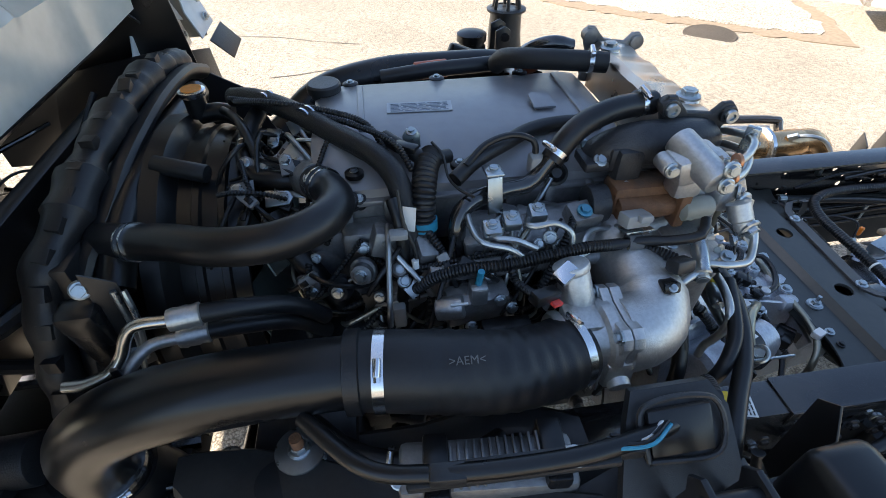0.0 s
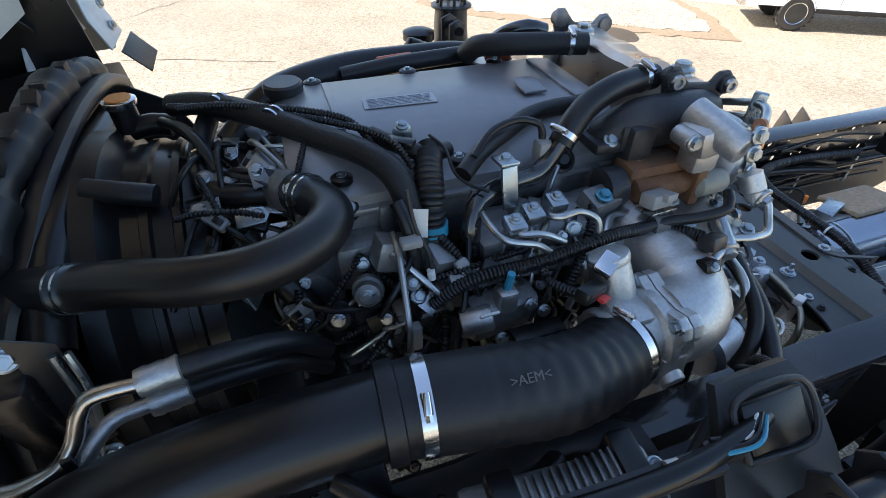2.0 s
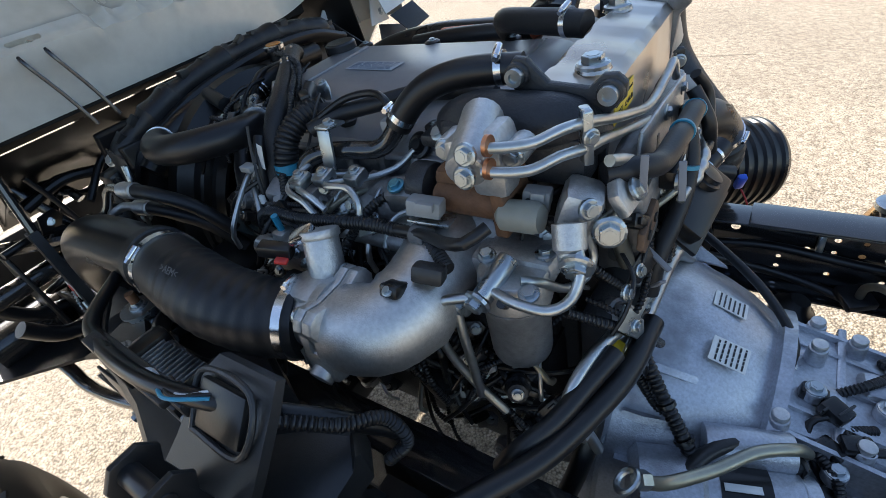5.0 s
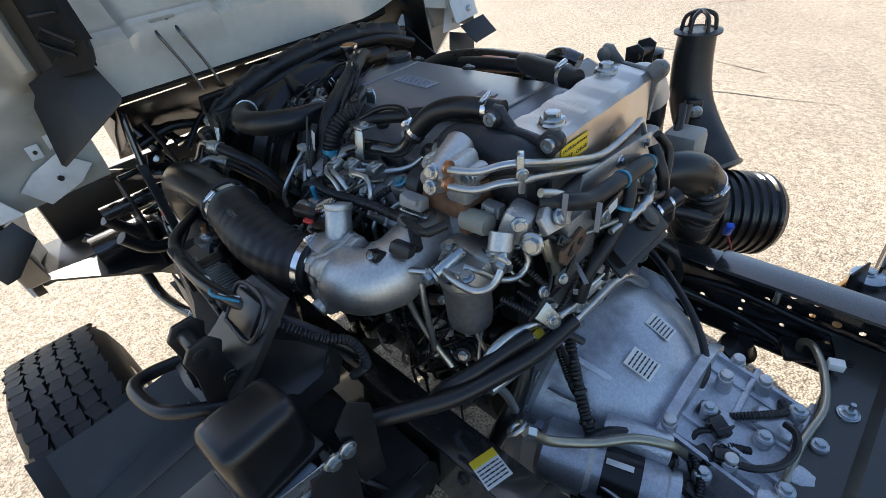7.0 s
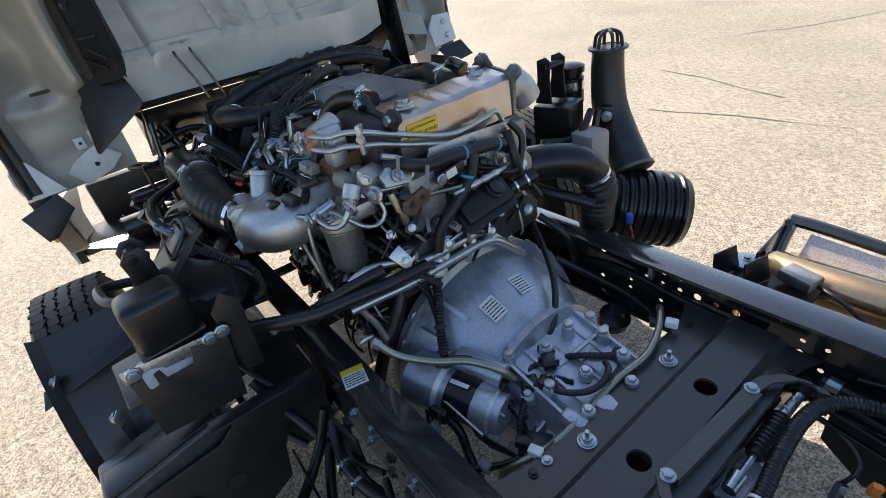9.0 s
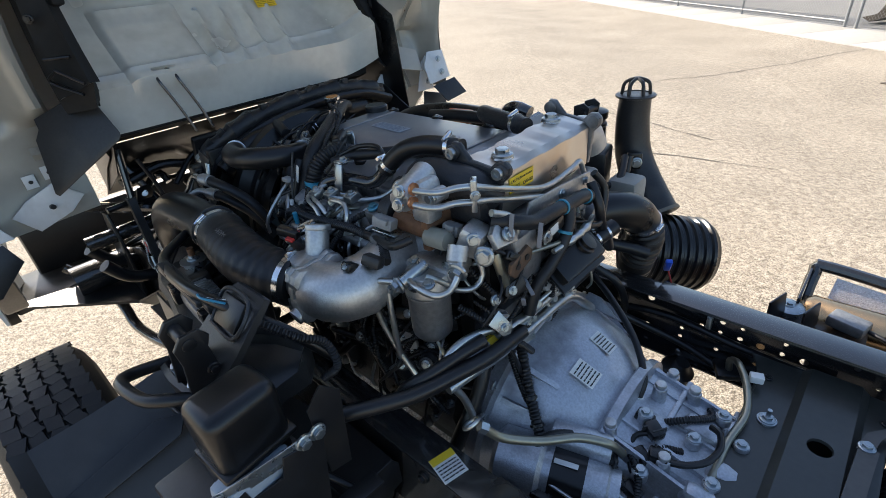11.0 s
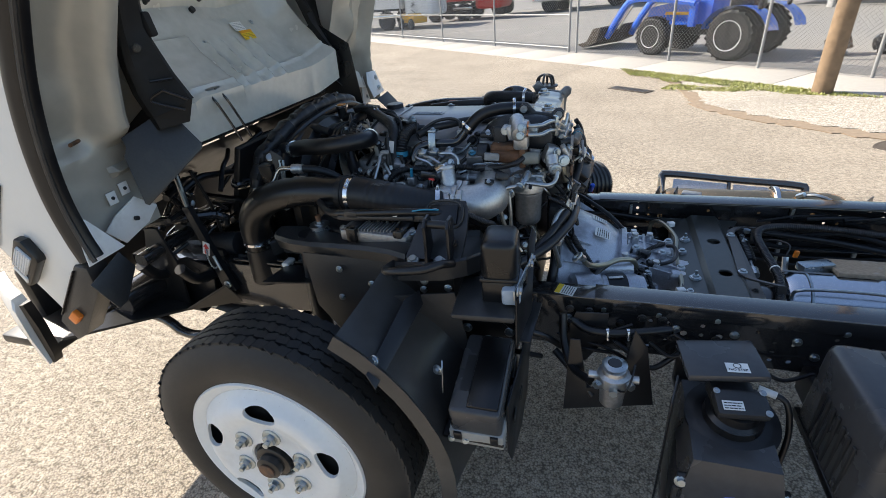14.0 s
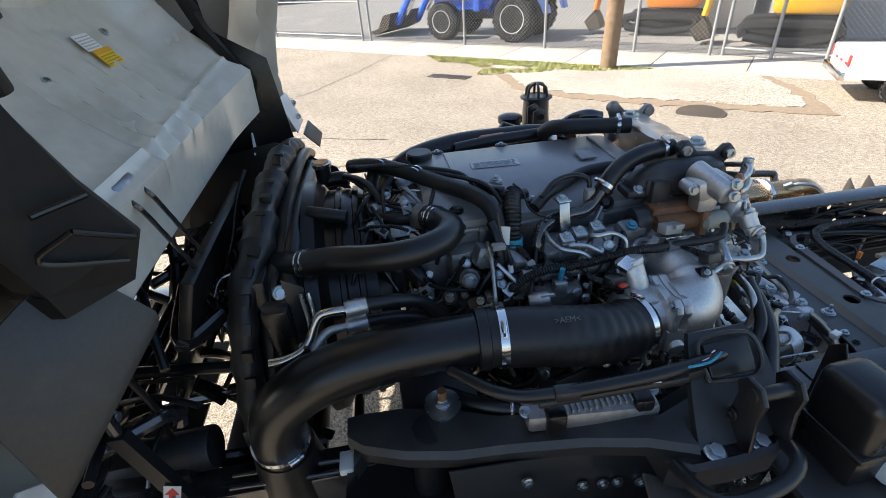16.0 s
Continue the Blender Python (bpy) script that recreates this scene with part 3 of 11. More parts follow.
# pressed cross member: flared flanges, a raised ridge with two lightening holes, a closing plate below
cross = thing("cross_member", (0.06, 0, 0.72), "greenish-black pressed cross member bolted between the rails", "cross member")
CROSS_PAINT = mat("greenish_black_paint", (0.034, 0.036, 0.033), 0.36, grain=0.25, bump=0.05, spots=(0.05, 0.05, 0.045), spot_scale=5, coat=0.2)
NY = 40


def pressed(prof, flare):
    """A strip of (x, z) stations run across the truck; the flared side widens towards the rails."""
    secs = []
    for i in range(NY + 1):
        y = -0.366 + 0.732 * i / NY
        e = max(0.0, abs(y) - 0.24) / 0.126
        secs.append([(x + flare * e * e * (k == flare_at), y, z) for k, (x, z) in enumerate(prof)] + [(x + flare * e * e * (k == flare_at), y, z - 0.006) for k, (x, z) in list(enumerate(prof))[::-1]])
    return loft(secs)


flare_at = 0
part("front_flange", pressed([(-0.058, 0.738), (-0.02, 0.7385), (0.018, 0.739), (0.036, 0.757)], -0.035), CROSS_PAINT, cross)
flare_at = 3
part("rear_flange", pressed([(0.132, 0.757), (0.15, 0.739), (0.17, 0.7385), (0.192, 0.738)], 0.03), CROSS_PAINT, cross)
part("front_lip", box((-0.06, 0, 0.722), (0.006, 0.5, 0.036), 0.002), CROSS_PAINT, cross)
part("closing_plate", box((0.06, 0, 0.69), (0.2, 0.72, 0.006), 0.002), CROSS_PAINT, cross)
top = bmesh.new()
X0, X1, ZT = 0.0345, 0.1335, 0.757
HY = (-0.125, 0.12)
edges = [-0.366, HY[0] - 0.05, HY[0] + 0.05, HY[1] - 0.05, HY[1] + 0.05, 0.366]
for k, (ya, yb) in enumerate(zip(edges, edges[1:])):
    if k in (1, 3):
        yc, xc = (ya + yb) / 2, 0.088
        sq = []
        for q in range(8):
            f = q / 8
            sq.append((X0 + (X1 - X0) * f, ya))
        sq += [(X1, ya + (yb - ya) * q / 8) for q in range(8)] + [(X1 - (X1 - X0) * q / 8, yb) for q in range(8)] + [(X0, yb - (yb - ya) * q / 8) for q in range(8)]
        outer = [top.verts.new((x, y, ZT)) for x, y in sq]
        inner, low = [], []
        for x, y in sq:
            a = math.atan2(y - yc, x - xc)
            inner.append(top.verts.new((xc + 0.0235 * math.cos(a), yc + 0.0235 * math.sin(a), ZT)))
            low.append(top.verts.new((xc + 0.022 * math.cos(a), yc + 0.022 * math.sin(a), ZT - 0.007)))
        for q in range(32):
            w = (q + 1) % 32
            top.faces.new((outer[q], outer[w], inner[w], inner[q]))
            top.faces.new((inner[q], inner[w], low[w], low[q]))
    else:
        top.faces.new([top.verts.new(p) for p in ((X0, ya, ZT), (X1, ya, ZT), (X1, yb, ZT), (X0, yb, ZT))])
bmesh.ops.remove_doubles(top, verts=top.verts[:], dist=1e-5)
bmesh.ops.recalc_face_normals(top, faces=top.faces[:])
part("ridge", top, CROSS_PAINT, cross, "raised ridge with two lightening holes")
for x, y in ((0.0, 0.15), (0.0, -0.15)):
    part("washer", lathe((x - 0.012, y, 0.739), (0, 0, 1), [(0, 0.021), (0.004, 0.02), (0.005, 0.012)], 24), GALV, cross)
    bolt(cross, (x - 0.012, y, 0.744), (0, 0, 1), 0.02)
    part("stud", cyl((x - 0.012, y, 0.75), (x - 0.012, y, 0.772), 0.005, seg=10), GALV, cross)
for x, y in ((0.17, -0.2), (0.17, 0.2), (-0.04, 0.29), (-0.04, -0.28), (0.185, 0.29), (0.185, -0.29)):
    bolt(cross, (x, y, 0.741), (0, 0, 1), 0.012, FRAME_DULL)
bolt(cross, (-0.04, -0.24, 0.741), (0, 0, 1), 0.014)

# ---------------------------------------------------------------- front wheel
HUB = Vector((-1.265, -1.0, 0.44))


def tyre(parent, c, side, rad=0.445, width=0.225):
    """A commercial tyre with four ribs cut by grooves and sipes; side -1: its outer face looks to -y."""
    w = width / 2
    ax = Vector((0, side, 0))
    mid = c - ax * (w - 0.02)
    prof = [(-w + 0.03, 0.285), (-w + 0.004, 0.315), (-w - 0.006, 0.36), (-w + 0.004, 0.405), (-w + 0.02, 0.43)]
    ribs = [(-0.09, -0.053), (-0.048, -0.017), (-0.012, 0.019), (0.024, 0.052), (0.057, 0.09)]
    for i, (a, z) in enumerate(ribs):
        prof += [(a - 0.0005, rad - 0.012), (a + 0.001, rad - 0.0045 - 0.35 * a * a), (z - 0.001, rad - 0.0045 - 0.35 * z * z), (z + 0.0005, rad - 0.012)]
    prof += [(w - 0.02, 0.43), (w - 0.004, 0.405), (w + 0.006, 0.36), (w - 0.004, 0.315), (w - 0.03, 0.285)]
    carcass = part("tyre", lathe(mid, ax, prof, 120), TYRE, parent, "dusty black rubber tyre")
    t = bmesh.new()
    for i, (a, z) in enumerate(ribs):
        n = 80
        for k in range(n):
            an = 2 * math.pi * (k + 0.37 * i) / n
            e = Vector((math.cos(an), 0, math.sin(an)))
            tan = Vector((-math.sin(an), 0, math.cos(an)))
            am = (a + z) / 2
            o = mid + ax * am + e * (rad - 0.0005 - 0.35 * am * am)
            slant = 0.22 if i % 2 else -0.22
            m = frame_of(o, Vector((0, 1, 0)) + tan * slant, tan)
            L, T = (z - a) / 2 - 0.0005, math.pi * rad / n - 0.0007
            wave = 0.0026 * (-1 if k % 2 else 1)
            drop = 0.7 * am * L * side
            vs = [m @ Vector((sx * L + w, sy * T, sz - (sx * drop if sz > -0.004 else 0.0))) for sz in (-0.006, 0.0012) for sx, sy, w in ((-1, -1, -wave), (1, -1, -wave), (1, 1, wave), (-1, 1, wave))]
            v = [t.verts.new(p) for p in vs]
            for q in ((4, 5, 6, 7), (0, 1, 5, 4), (1, 2, 6, 5), (2, 3, 7, 6), (3, 0, 4, 7)):
                t.faces.new([v[j] for j in q])
    bmesh.ops.recalc_face_normals(t, faces=t.faces[:])
    tagged(part("tread", t, TYRE, carcass, smooth=False), kind="stuff")


def front_wheel(c, side):
    w = thing("road_wheel", (c.x, c.y, 0), "white-painted steel truck wheel with dusty tyre", "wheel", "front wheels")
    tyre(w, c, side)
    ax = Vector((0, side, 0))
    # rim with the deep outer lip, then the disc with its hand holes
    part("rim", lathe(c, ax, [(-0.2, 0.275), (-0.2, 0.29), (-0.02, 0.285), (0.008, 0.305), (0.014, 0.3), (0.006, 0.288), (0.0, 0.276), (-0.008, 0.2665), (-0.19, 0.258)], 72), WHEEL_WHITE, w, "white painted steel rim")
    d = bmesh.new()
    rad = [(0.268, -0.006), (0.258, 0.002), (0.246, 0.014), (0.23, 0.03), (0.212, 0.036), (0.19, 0.036), (0.165, 0.03), (0.148, 0.024), (0.078, 0.024), (0.073, 0.02), (0.07, -0.02)]
    ux, uz = Vector((1, 0, 0)), Vector((0, 0, 1))

    def on_disc(phi, r):
        a = rad[-1][1]
        for (ra, aa), (rb, ab) in zip(rad, rad[1:]):
            if rb <= r <= ra:
                a = ab + (aa - ab) * (r - rb) / (ra - rb)
        return d.verts.new(c + ax * a + r * (math.cos(phi) * ux + math.sin(phi) * uz))

    R0, R1, half = 0.165, 0.25, math.pi / 5
    for k in range(5):
        mid_a = 2 * math.pi * (k + 0.2) / 5
        edge = [(-half + 2 * half * i / 16, R0) for i in range(16)] + [(half, R0 + (R1 - R0) * i / 10) for i in range(10)] + [(half - 2 * half * i / 16, R1) for i in range(16)] + [(-half, R1 - (R1 - R0) * i / 10) for i in range(10)]
        rings = []
        for t in (0.0, 0.25, 0.5, 0.75, 1.0):
            ring = []
            for p, r in edge:
                an = math.atan2((r - 0.2075) / 0.0425, p / half)
                hp, hr_ = 0.26 * math.cos(an), 0.2075 + 0.031 * math.sin(an)
                ring.append(on_disc(mid_a + hp + (p - hp) * t, hr_ + (r - hr_) * t))
            rings.append(ring)
        rim = [d.verts.new(v.co - ax * 0.012) for v in rings[0]]
        for p, q in zip([rim] + rings, rings):
            for i in range(len(edge)):
                j = (i + 1) % len(edge)
                d.faces.new((p[i], p[j], q[j], q[i]))
    for ra, rb in ((0.268, 0.258), (0.258, 0.25), (0.165, 0.148), (0.148, 0.078), (0.078, 0.073), (0.073, 0.07)):
        p = [on_disc(2 * math.pi * i / 80, ra) for i in range(80)]
        q = [on_disc(2 * math.pi * i / 80, rb) for i in range(80)]
        for i in range(80):
            j = (i + 1) % 80
            d.faces.new((p[i], p[j], q[j], q[i]))
    bmesh.ops.remove_doubles(d, verts=d.verts[:], dist=2e-4)
    bmesh.ops.recalc_face_normals(d, faces=d.faces[:])
    part("disc", d, WHEEL_WHITE, w, "white painted steel disc with hand holes")
    part("brake_drum", cyl(c - ax * 0.2, c - ax * 0.03, 0.2, seg=40, r=0.01), FRAME_DULL, w, "dark brake hub behind the disc")
    part("hub_cap", lathe(c, ax, [(-0.05, 0.062), (0.03, 0.06), (0.034, 0.054), (0.034, 0.042), (0.055, 0.04), (0.06, 0.03)], 32), FRAME_DULL, w)
    part("hub_centre", cyl(c + ax * 0.06, c + ax * 0.066, 0.027, seg=28, r=0.002), RUSTY, w, "tan dust cap")
    for k in range(6):
        a = 2 * math.pi * (k + 0.3) / 6
        p = c + ax * 0.024 + 0.115 * (math.cos(a) * ux + math.sin(a) * uz)
        bolt(w, p, ax, 0.036, GALV, "wheel_nut")
        part("wheel_stud", cyl(p, p + ax * 0.035, 0.009, seg=12), GALV, w)
    return w


front_wheel(HUB, -1)
front_wheel(Vector((HUB.x, 1.0, HUB.z)), 1)
axle = thing("front_axle", (HUB.x, 0, 0.3), "black forged front axle beam with leaf springs", "axle")
part("beam", box((HUB.x, 0, 0.36), (0.09, 1.5, 0.09), 0.015), FRAME_DULL, axle)
for y in (-0.44, 0.44):
    for i in range(4):
        part("spring_leaf", tube([(-1.95 + 0.06 * i, y, 0.56 - 0.012 * i), (HUB.x, y, 0.44 - 0.012 * i), (-0.6 - 0.06 * i, y, 0.55 - 0.012 * i)], 0.03, 8, 0.06, flat=0.2), FRAME_DULL, axle)
part("anti_roll_bar", tube([(-2.25, -0.7, 0.72), (-2.2, -0.62, 0.62), (-2.05, -0.6, 0.56), (-1.95, -0.6, 0.5), (-1.7, -0.55, 0.5), (-1.55, -0.4, 0.48), (-1.5, 0.4, 0.48)], 0.02, 14, 0.03), FRAME_PAINT, axle)

# ---------------------------------------------------------------- cab, tipped forward
cab = thing("tilted_cab", (-2.1, 0, 0.75), "white truck cab tipped forward, bare metal underside showing", "truck cab")
# outer side panels with the wheel arch cut out of their rear lower edge
ARCH = [(-1.35, 2.2), (-1.48, 1.98), (-1.615, 1.75), (-1.7, 1.58), (-1.752, 1.42), (-1.775, 1.27), (-1.768, 1.15), (-1.752, 1.07)]


def span(sgn, y):
    """The tunnel lies off-centre: the far side's inner parts stand further out."""
    return -y if sgn < 0 else (y + 0.22 if y < 0.6 else 0.82 + (y - 0.6) * 0.445)


def arch_x(z):
    for (xa, za), (xb, zb) in zip(ARCH, ARCH[1:]):
        if zb <= z <= za:
            return xb + (xa - xb) * (z - zb) / (za - zb)
    return ARCH[0][0] if z > ARCH[0][1] else ARCH[-1][0]


for sgn in (-1, 1):
    outer = ARCH + [(-1.85, 0.966), (-1.962, 0.842), (-2.16, 1.155), (-2.55, 1.72), (-3.0, 2.3), (-3.1, 2.8), (-2.3, 3.3), (-1.3, 2.9)]
    yo = sgn * 1.03
    lean = -0.025 if sgn < 0 else 0.0
    outer = [(x + lean, z) for x, z in outer]
    panel = bmesh.new()
    ring0 = [panel.verts.new((x, yo, z)) for x, z in outer]
    panel.faces.new(ring0)
    ex = bmesh.ops.extrude_face_region(panel, geom=panel.faces[:])
    bmesh.ops.translate(panel, vec=(0, -sgn * 0.03, 0), verts=[v for v in ex["geom"] if isinstance(v, bmesh.types.BMVert)])
    bmesh.ops.recalc_face_normals(panel, faces=panel.faces[:])
    bevel(panel, [e for e in panel.edges if abs(e.verts[0].co.y - yo) < 1e-4 and abs(e.verts[1].co.y - yo) < 1e-4], 0.02, 3)
    side = part("side_panel", panel, CAB_PAINT, cab, "glossy white outer cab side")
    part("arch_seal", tube([(x + lean + 0.02, yo - sgn * 0.02, z) for x, z in ARCH], 0.036, 12, 0.02, flat=0.6), RUBBER, side, "black rubber wheel arch edging")
    part("seal_lip", tube([(x + lean + 0.052, yo - sgn * 0.005, z) for x, z in ARCH], 0.008, 8, 0.03), PLASTIC_MATT, side)
    before = set(cab.children)
    # inner wing lining: shallow trough with creases and a step, in towards the tunnel
    rows = []
    lr = random.Random(3)
    if sgn < 0:
        prof = ((1.0, 0.0), (0.985, 0.03), (0.965, 0.07), (0.935, 0.098), (0.9, 0.112), (0.86, 0.118), (0.825, 0.115), (0.795, 0.1), (0.77, 0.075), (0.75, 0.04), (0.733, 0.012), (0.718, -0.004), (0.703, -0.008), (0.688, -0.002), (0.675, 0.025), (0.668, 0.08), (0.664, 0.16))
    else:
        prof = ((0.998, 0.0), (0.975, 0.012), (0.955, 0.05), (0.93, 0.062), (0.9, 0.085), (0.86, 0.1), (0.8, 0.108), (0.75, 0.112), (0.72, 0.098), (0.7, 0.112), (0.66, 0.1), (0.62, 0.085), (0.58, 0.08), (0.5, 0.12))
    for i in range(60):
        z = 1.03 + 1.17 * i / 59
        x0 = arch_x(z) + lean
        step = 0.035 if z < 1.3 else (0.02 if 1.62 < z < 1.85 else 0.0)
        bulge = 0.03 * math.exp(-((z - 1.47) / 0.09) ** 2)
        ridge = min(1.0, max(0.0, (z - 1.33) / 0.05))      # the rounded ridge ends above the lower panel
        row = []
        for y, d in prof:
            if sgn < 0:
                low = min(d, 0.07) if y > 0.76 else 0.07 - 0.03 * math.exp(-((z - 1.25) / 0.012) ** 2)
                dent = 0.012 * math.exp(-((z - 1.52 - 0.5 * (y - 0.86)) / 0.05) ** 2) if 0.8 < y < 0.95 else 0.0
                deep = low + (d - low) * ridge - dent + 0.004 * math.sin(z * 23 + y * 9) * (0.78 < y < 0.95)
                row.append((x0 - deep, span(sgn, y) + 0.012 * math.sin(z * 7), z + 0.05 * (0.9 - y)))
            else:
                deep = d + (step if 0.6 < y < 0.94 else 0) - (1.5 * bulge if 0.6 < y < 0.88 else 0) + 0.012 * math.sin(z * 31 + y * 7) * (0.6 < y < 0.93)
                row.append((x0 - deep + lr.uniform(-0.002, 0.002), span(sgn, y) + sgn * 0.01 * math.sin(z * 9), z + 0.02 * (0.9 - y)))
        rows.append(row)
    lin = part("wing_lining", loft(rows, closed=False, cap=False), CAB_UNDER, cab, "creased bare metal wing lining")
    for y, z in ((0.8, 1.18), (0.745, 1.195)):
        tab = sheet(lin, "tab", [(-1.852, sgn * (y + 0.018), z - 0.022), (-1.85, sgn * (y - 0.016), z - 0.021), (-1.85, sgn * (y - 0.016), z + 0.022), (-1.852, sgn * (y + 0.018), z + 0.021)], 0.004, WHITE_PLATE, "white holed tab")
        part("hole", cyl((-1.846, sgn * y, z), (-1.8495, sgn * y, z), 0.006, seg=16), INK, tab)
    part("drain_hole", cyl((arch_x(1.38) - 0.09, sgn * 0.86, 1.382), (arch_x(1.38) - 0.13, sgn * 0.8, 1.38), 0.006, seg=12), RUSTY, lin)
    # white brackets below the lining, dark splash flap beside them
    wb = sheet(cab, "lower_bracket", [(-1.8, sgn * 0.955, 1.02), (-1.789, sgn * 0.83, 1.028), (-1.822, sgn * 0.895, 1.15), (-1.82, sgn * 0.93, 1.175)], 0.006, WHITE_PLATE, "white painted bracket")
    for q in ((-1.818, 0.92, 1.12), (-1.805, 0.915, 1.06)):
        part("washer", lathe((q[0] + 0.004, sgn * q[1], q[2]), (1, 0, 0.25), [(0, 0.013), (0.003, 0.013)], 16), GALV, wb)
        bolt(wb, (q[0] + 0.006, sgn * q[1], q[2]), (1, 0, 0.25), 0.016)
    va = sheet(cab, "white_valance", [(-1.875, sgn * 0.76, 0.995), (-1.862, sgn * 0.66, 1.03), (-1.852, sgn * 0.61, 1.075), (-1.842, sgn * 0.68, 1.135), (-1.868, sgn * 0.76, 1.1), (-1.88, sgn * 0.81, 1.06)], 0.006, WHITE_PLATE, "white pressed valance corner")
    part("hole", cyl((-1.86, sgn * 0.705, 1.065), (-1.848, sgn * 0.703, 1.066), 0.008, seg=16), INK, va)
    sheet(cab, "splash_flap", [(-1.762, sgn * 1.0, 0.986), (-1.74, sgn * 0.965, 0.88), (-1.735, sgn * 0.93, 0.885), (-1.761, sgn * 0.84, 0.961), (-1.781, sgn * 0.865, 1.025)], 0.005, PLASTIC_MATT, "black plastic splash flap")

    if sgn > 0:
        for ob in set(cab.children) - before:
            ob.location.x += 0.09      # the tipped cab stands slightly askew

# firewall panel behind the radiator, foil insulation above it
FWP = [(-1.795, 1.16), (-1.79, 1.3), (-1.85, 1.345), (-1.9, 1.39), (-1.955, 1.44), (-2.02, 1.53), (-2.06, 1.62), (-2.05, 1.7), (-1.98, 1.8), (-1.88, 1.9), (-1.75, 2.05), (-1.5, 2.3)]
FV = [Vector((x, 0, z)) for x, z in FWP]
fr0 = random.Random(8)


def fire_rows(u0, u1, n, lift, crinkle):
    rows = []
    for i in range(n + 1):
        u = u0 + (u1 - u0) * i / n
        k = min(10, int(u))
        c = FV[k].lerp(FV[k + 1], u - k)
        row = []
        for q in range(91):
            y = -0.45 + 1.11 * q / 90
            d = lift + fr0.uniform(-crinkle, crinkle)
            if lift == 0.0:
                if 0.8 < u < 4.6:
                    for yc in (0.0, 0.085, 0.18, 0.28):
                        d += 0.022 * max(0.0, 1 - abs(y - yc - 0.01 * u) / 0.026) * min(1, (u - 0.8) * 2, (4.6 - u) * 2)
                # a plate welded on over the latch
                if 0.6 < u < 4.8 and -0.3 < y < -0.02:
                    d += 0.02 * min(1, (u - 0.6) * 5, (4.8 - u) * 5, (y + 0.3) * 60, (-0.02 - y) * 60)
                d += 0.008 * max(0.0, 1 - abs(u - 1.6 - 0.8 * max(0, y)) / 0.2) + 0.01 * max(0.0, 1 - abs(u - 6.3) / 0.25)
                d -= 0.03 * max(0.0, min(1, (u - 5.0) * 2)) * max(0.0, 1 - abs(y - 0.3) / 0.25)
            edge = max(0, y - 0.51) / 0.14
            row.append((c.x + 0.72 * d + 0.07 * edge ** 2, y, c.z + 0.69 * d + 0.05 * edge ** 2))
        rows.append(row)
    return loft(rows, closed=False, cap=False)


wall = part("firewall", fire_rows(0.0, 11.0, 88, 0.0, 0.0004), CAB_PANEL, cab, "grey-green primed steel firewall with pressed ribs")
part("foil_insulation", fire_rows(7.3, 10.9, 44, 0.016, 0.004), mat("crumpled_foil", (0.62, 0.58, 0.52), 0.28, metal=1.0, grain=0.1, bump=0.5, bump_scale=40, spots=(0.4, 0.33, 0.26), spot_scale=5), cab, "crumpled foil insulation sheet")
PN = Vector((0.9, 0, 0.44))
for y, z, r in ((-0.43, 1.637, 0.018), (-0.12, 1.65, 0.016), (0.044, 1.659, 0.014), (0.172, 1.645, 0.013), (0.281, 1.649, 0.012), (0.474, 1.68, 0.012), (0.107, 1.6, 0.013)):
    p = Vector((-2.055, y, z))
    part("hole", cyl(p - PN * 0.01, p + PN * 0.012, r, seg=20), INK, wall)
PN = Vector((0.72, 0, 0.69))
for p in ((-1.985, 0.043, 1.468), (-1.96, -0.17, 1.43), (-2.0, 0.4, 1.52)):
    bolt(wall, Vector(p) + PN * 0.012, PN, 0.014)
lm = frame_of(Vector((-1.992, 0.262, 1.488)) + PN * 0.016, (0, 1, 0), (-0.6, 0, 0.8))
label_bars(cab, lm, 0.075, 0.045, 5, WHITE_LABEL, None, mat("grey_print", (0.4, 0.4, 0.4), 0.5), seed=4)
lm = frame_of(Vector((-1.966, 0.283, 1.448)) + PN * 0.016, (0, 1, 0), (-0.6, 0, 0.8))
label_bars(cab, lm, 0.085, 0.048, 4, YELLOW_LABEL, mat("orange_band", (0.75, 0.36, 0.02), 0.5), mat("brown_print", (0.42, 0.27, 0.02), 0.5), seed=5)
# cab latch hanging from the firewall
latch = part("latch", box((-1.795, -0.19, 1.315), (0.02, 0.08, 0.04), 0.005, (0, -40, 0)), GALV, cab, "folded steel latch bracket")
for y in (-0.225, -0.165):
    part("rod", tube([(-1.79, y, 1.31), (-1.77, y, 1.29), (-1.755, y + 0.03, 1.2), (-1.74, y + 0.05, 1.12)], 0.005, 8), FRAME_PAINT, latch)
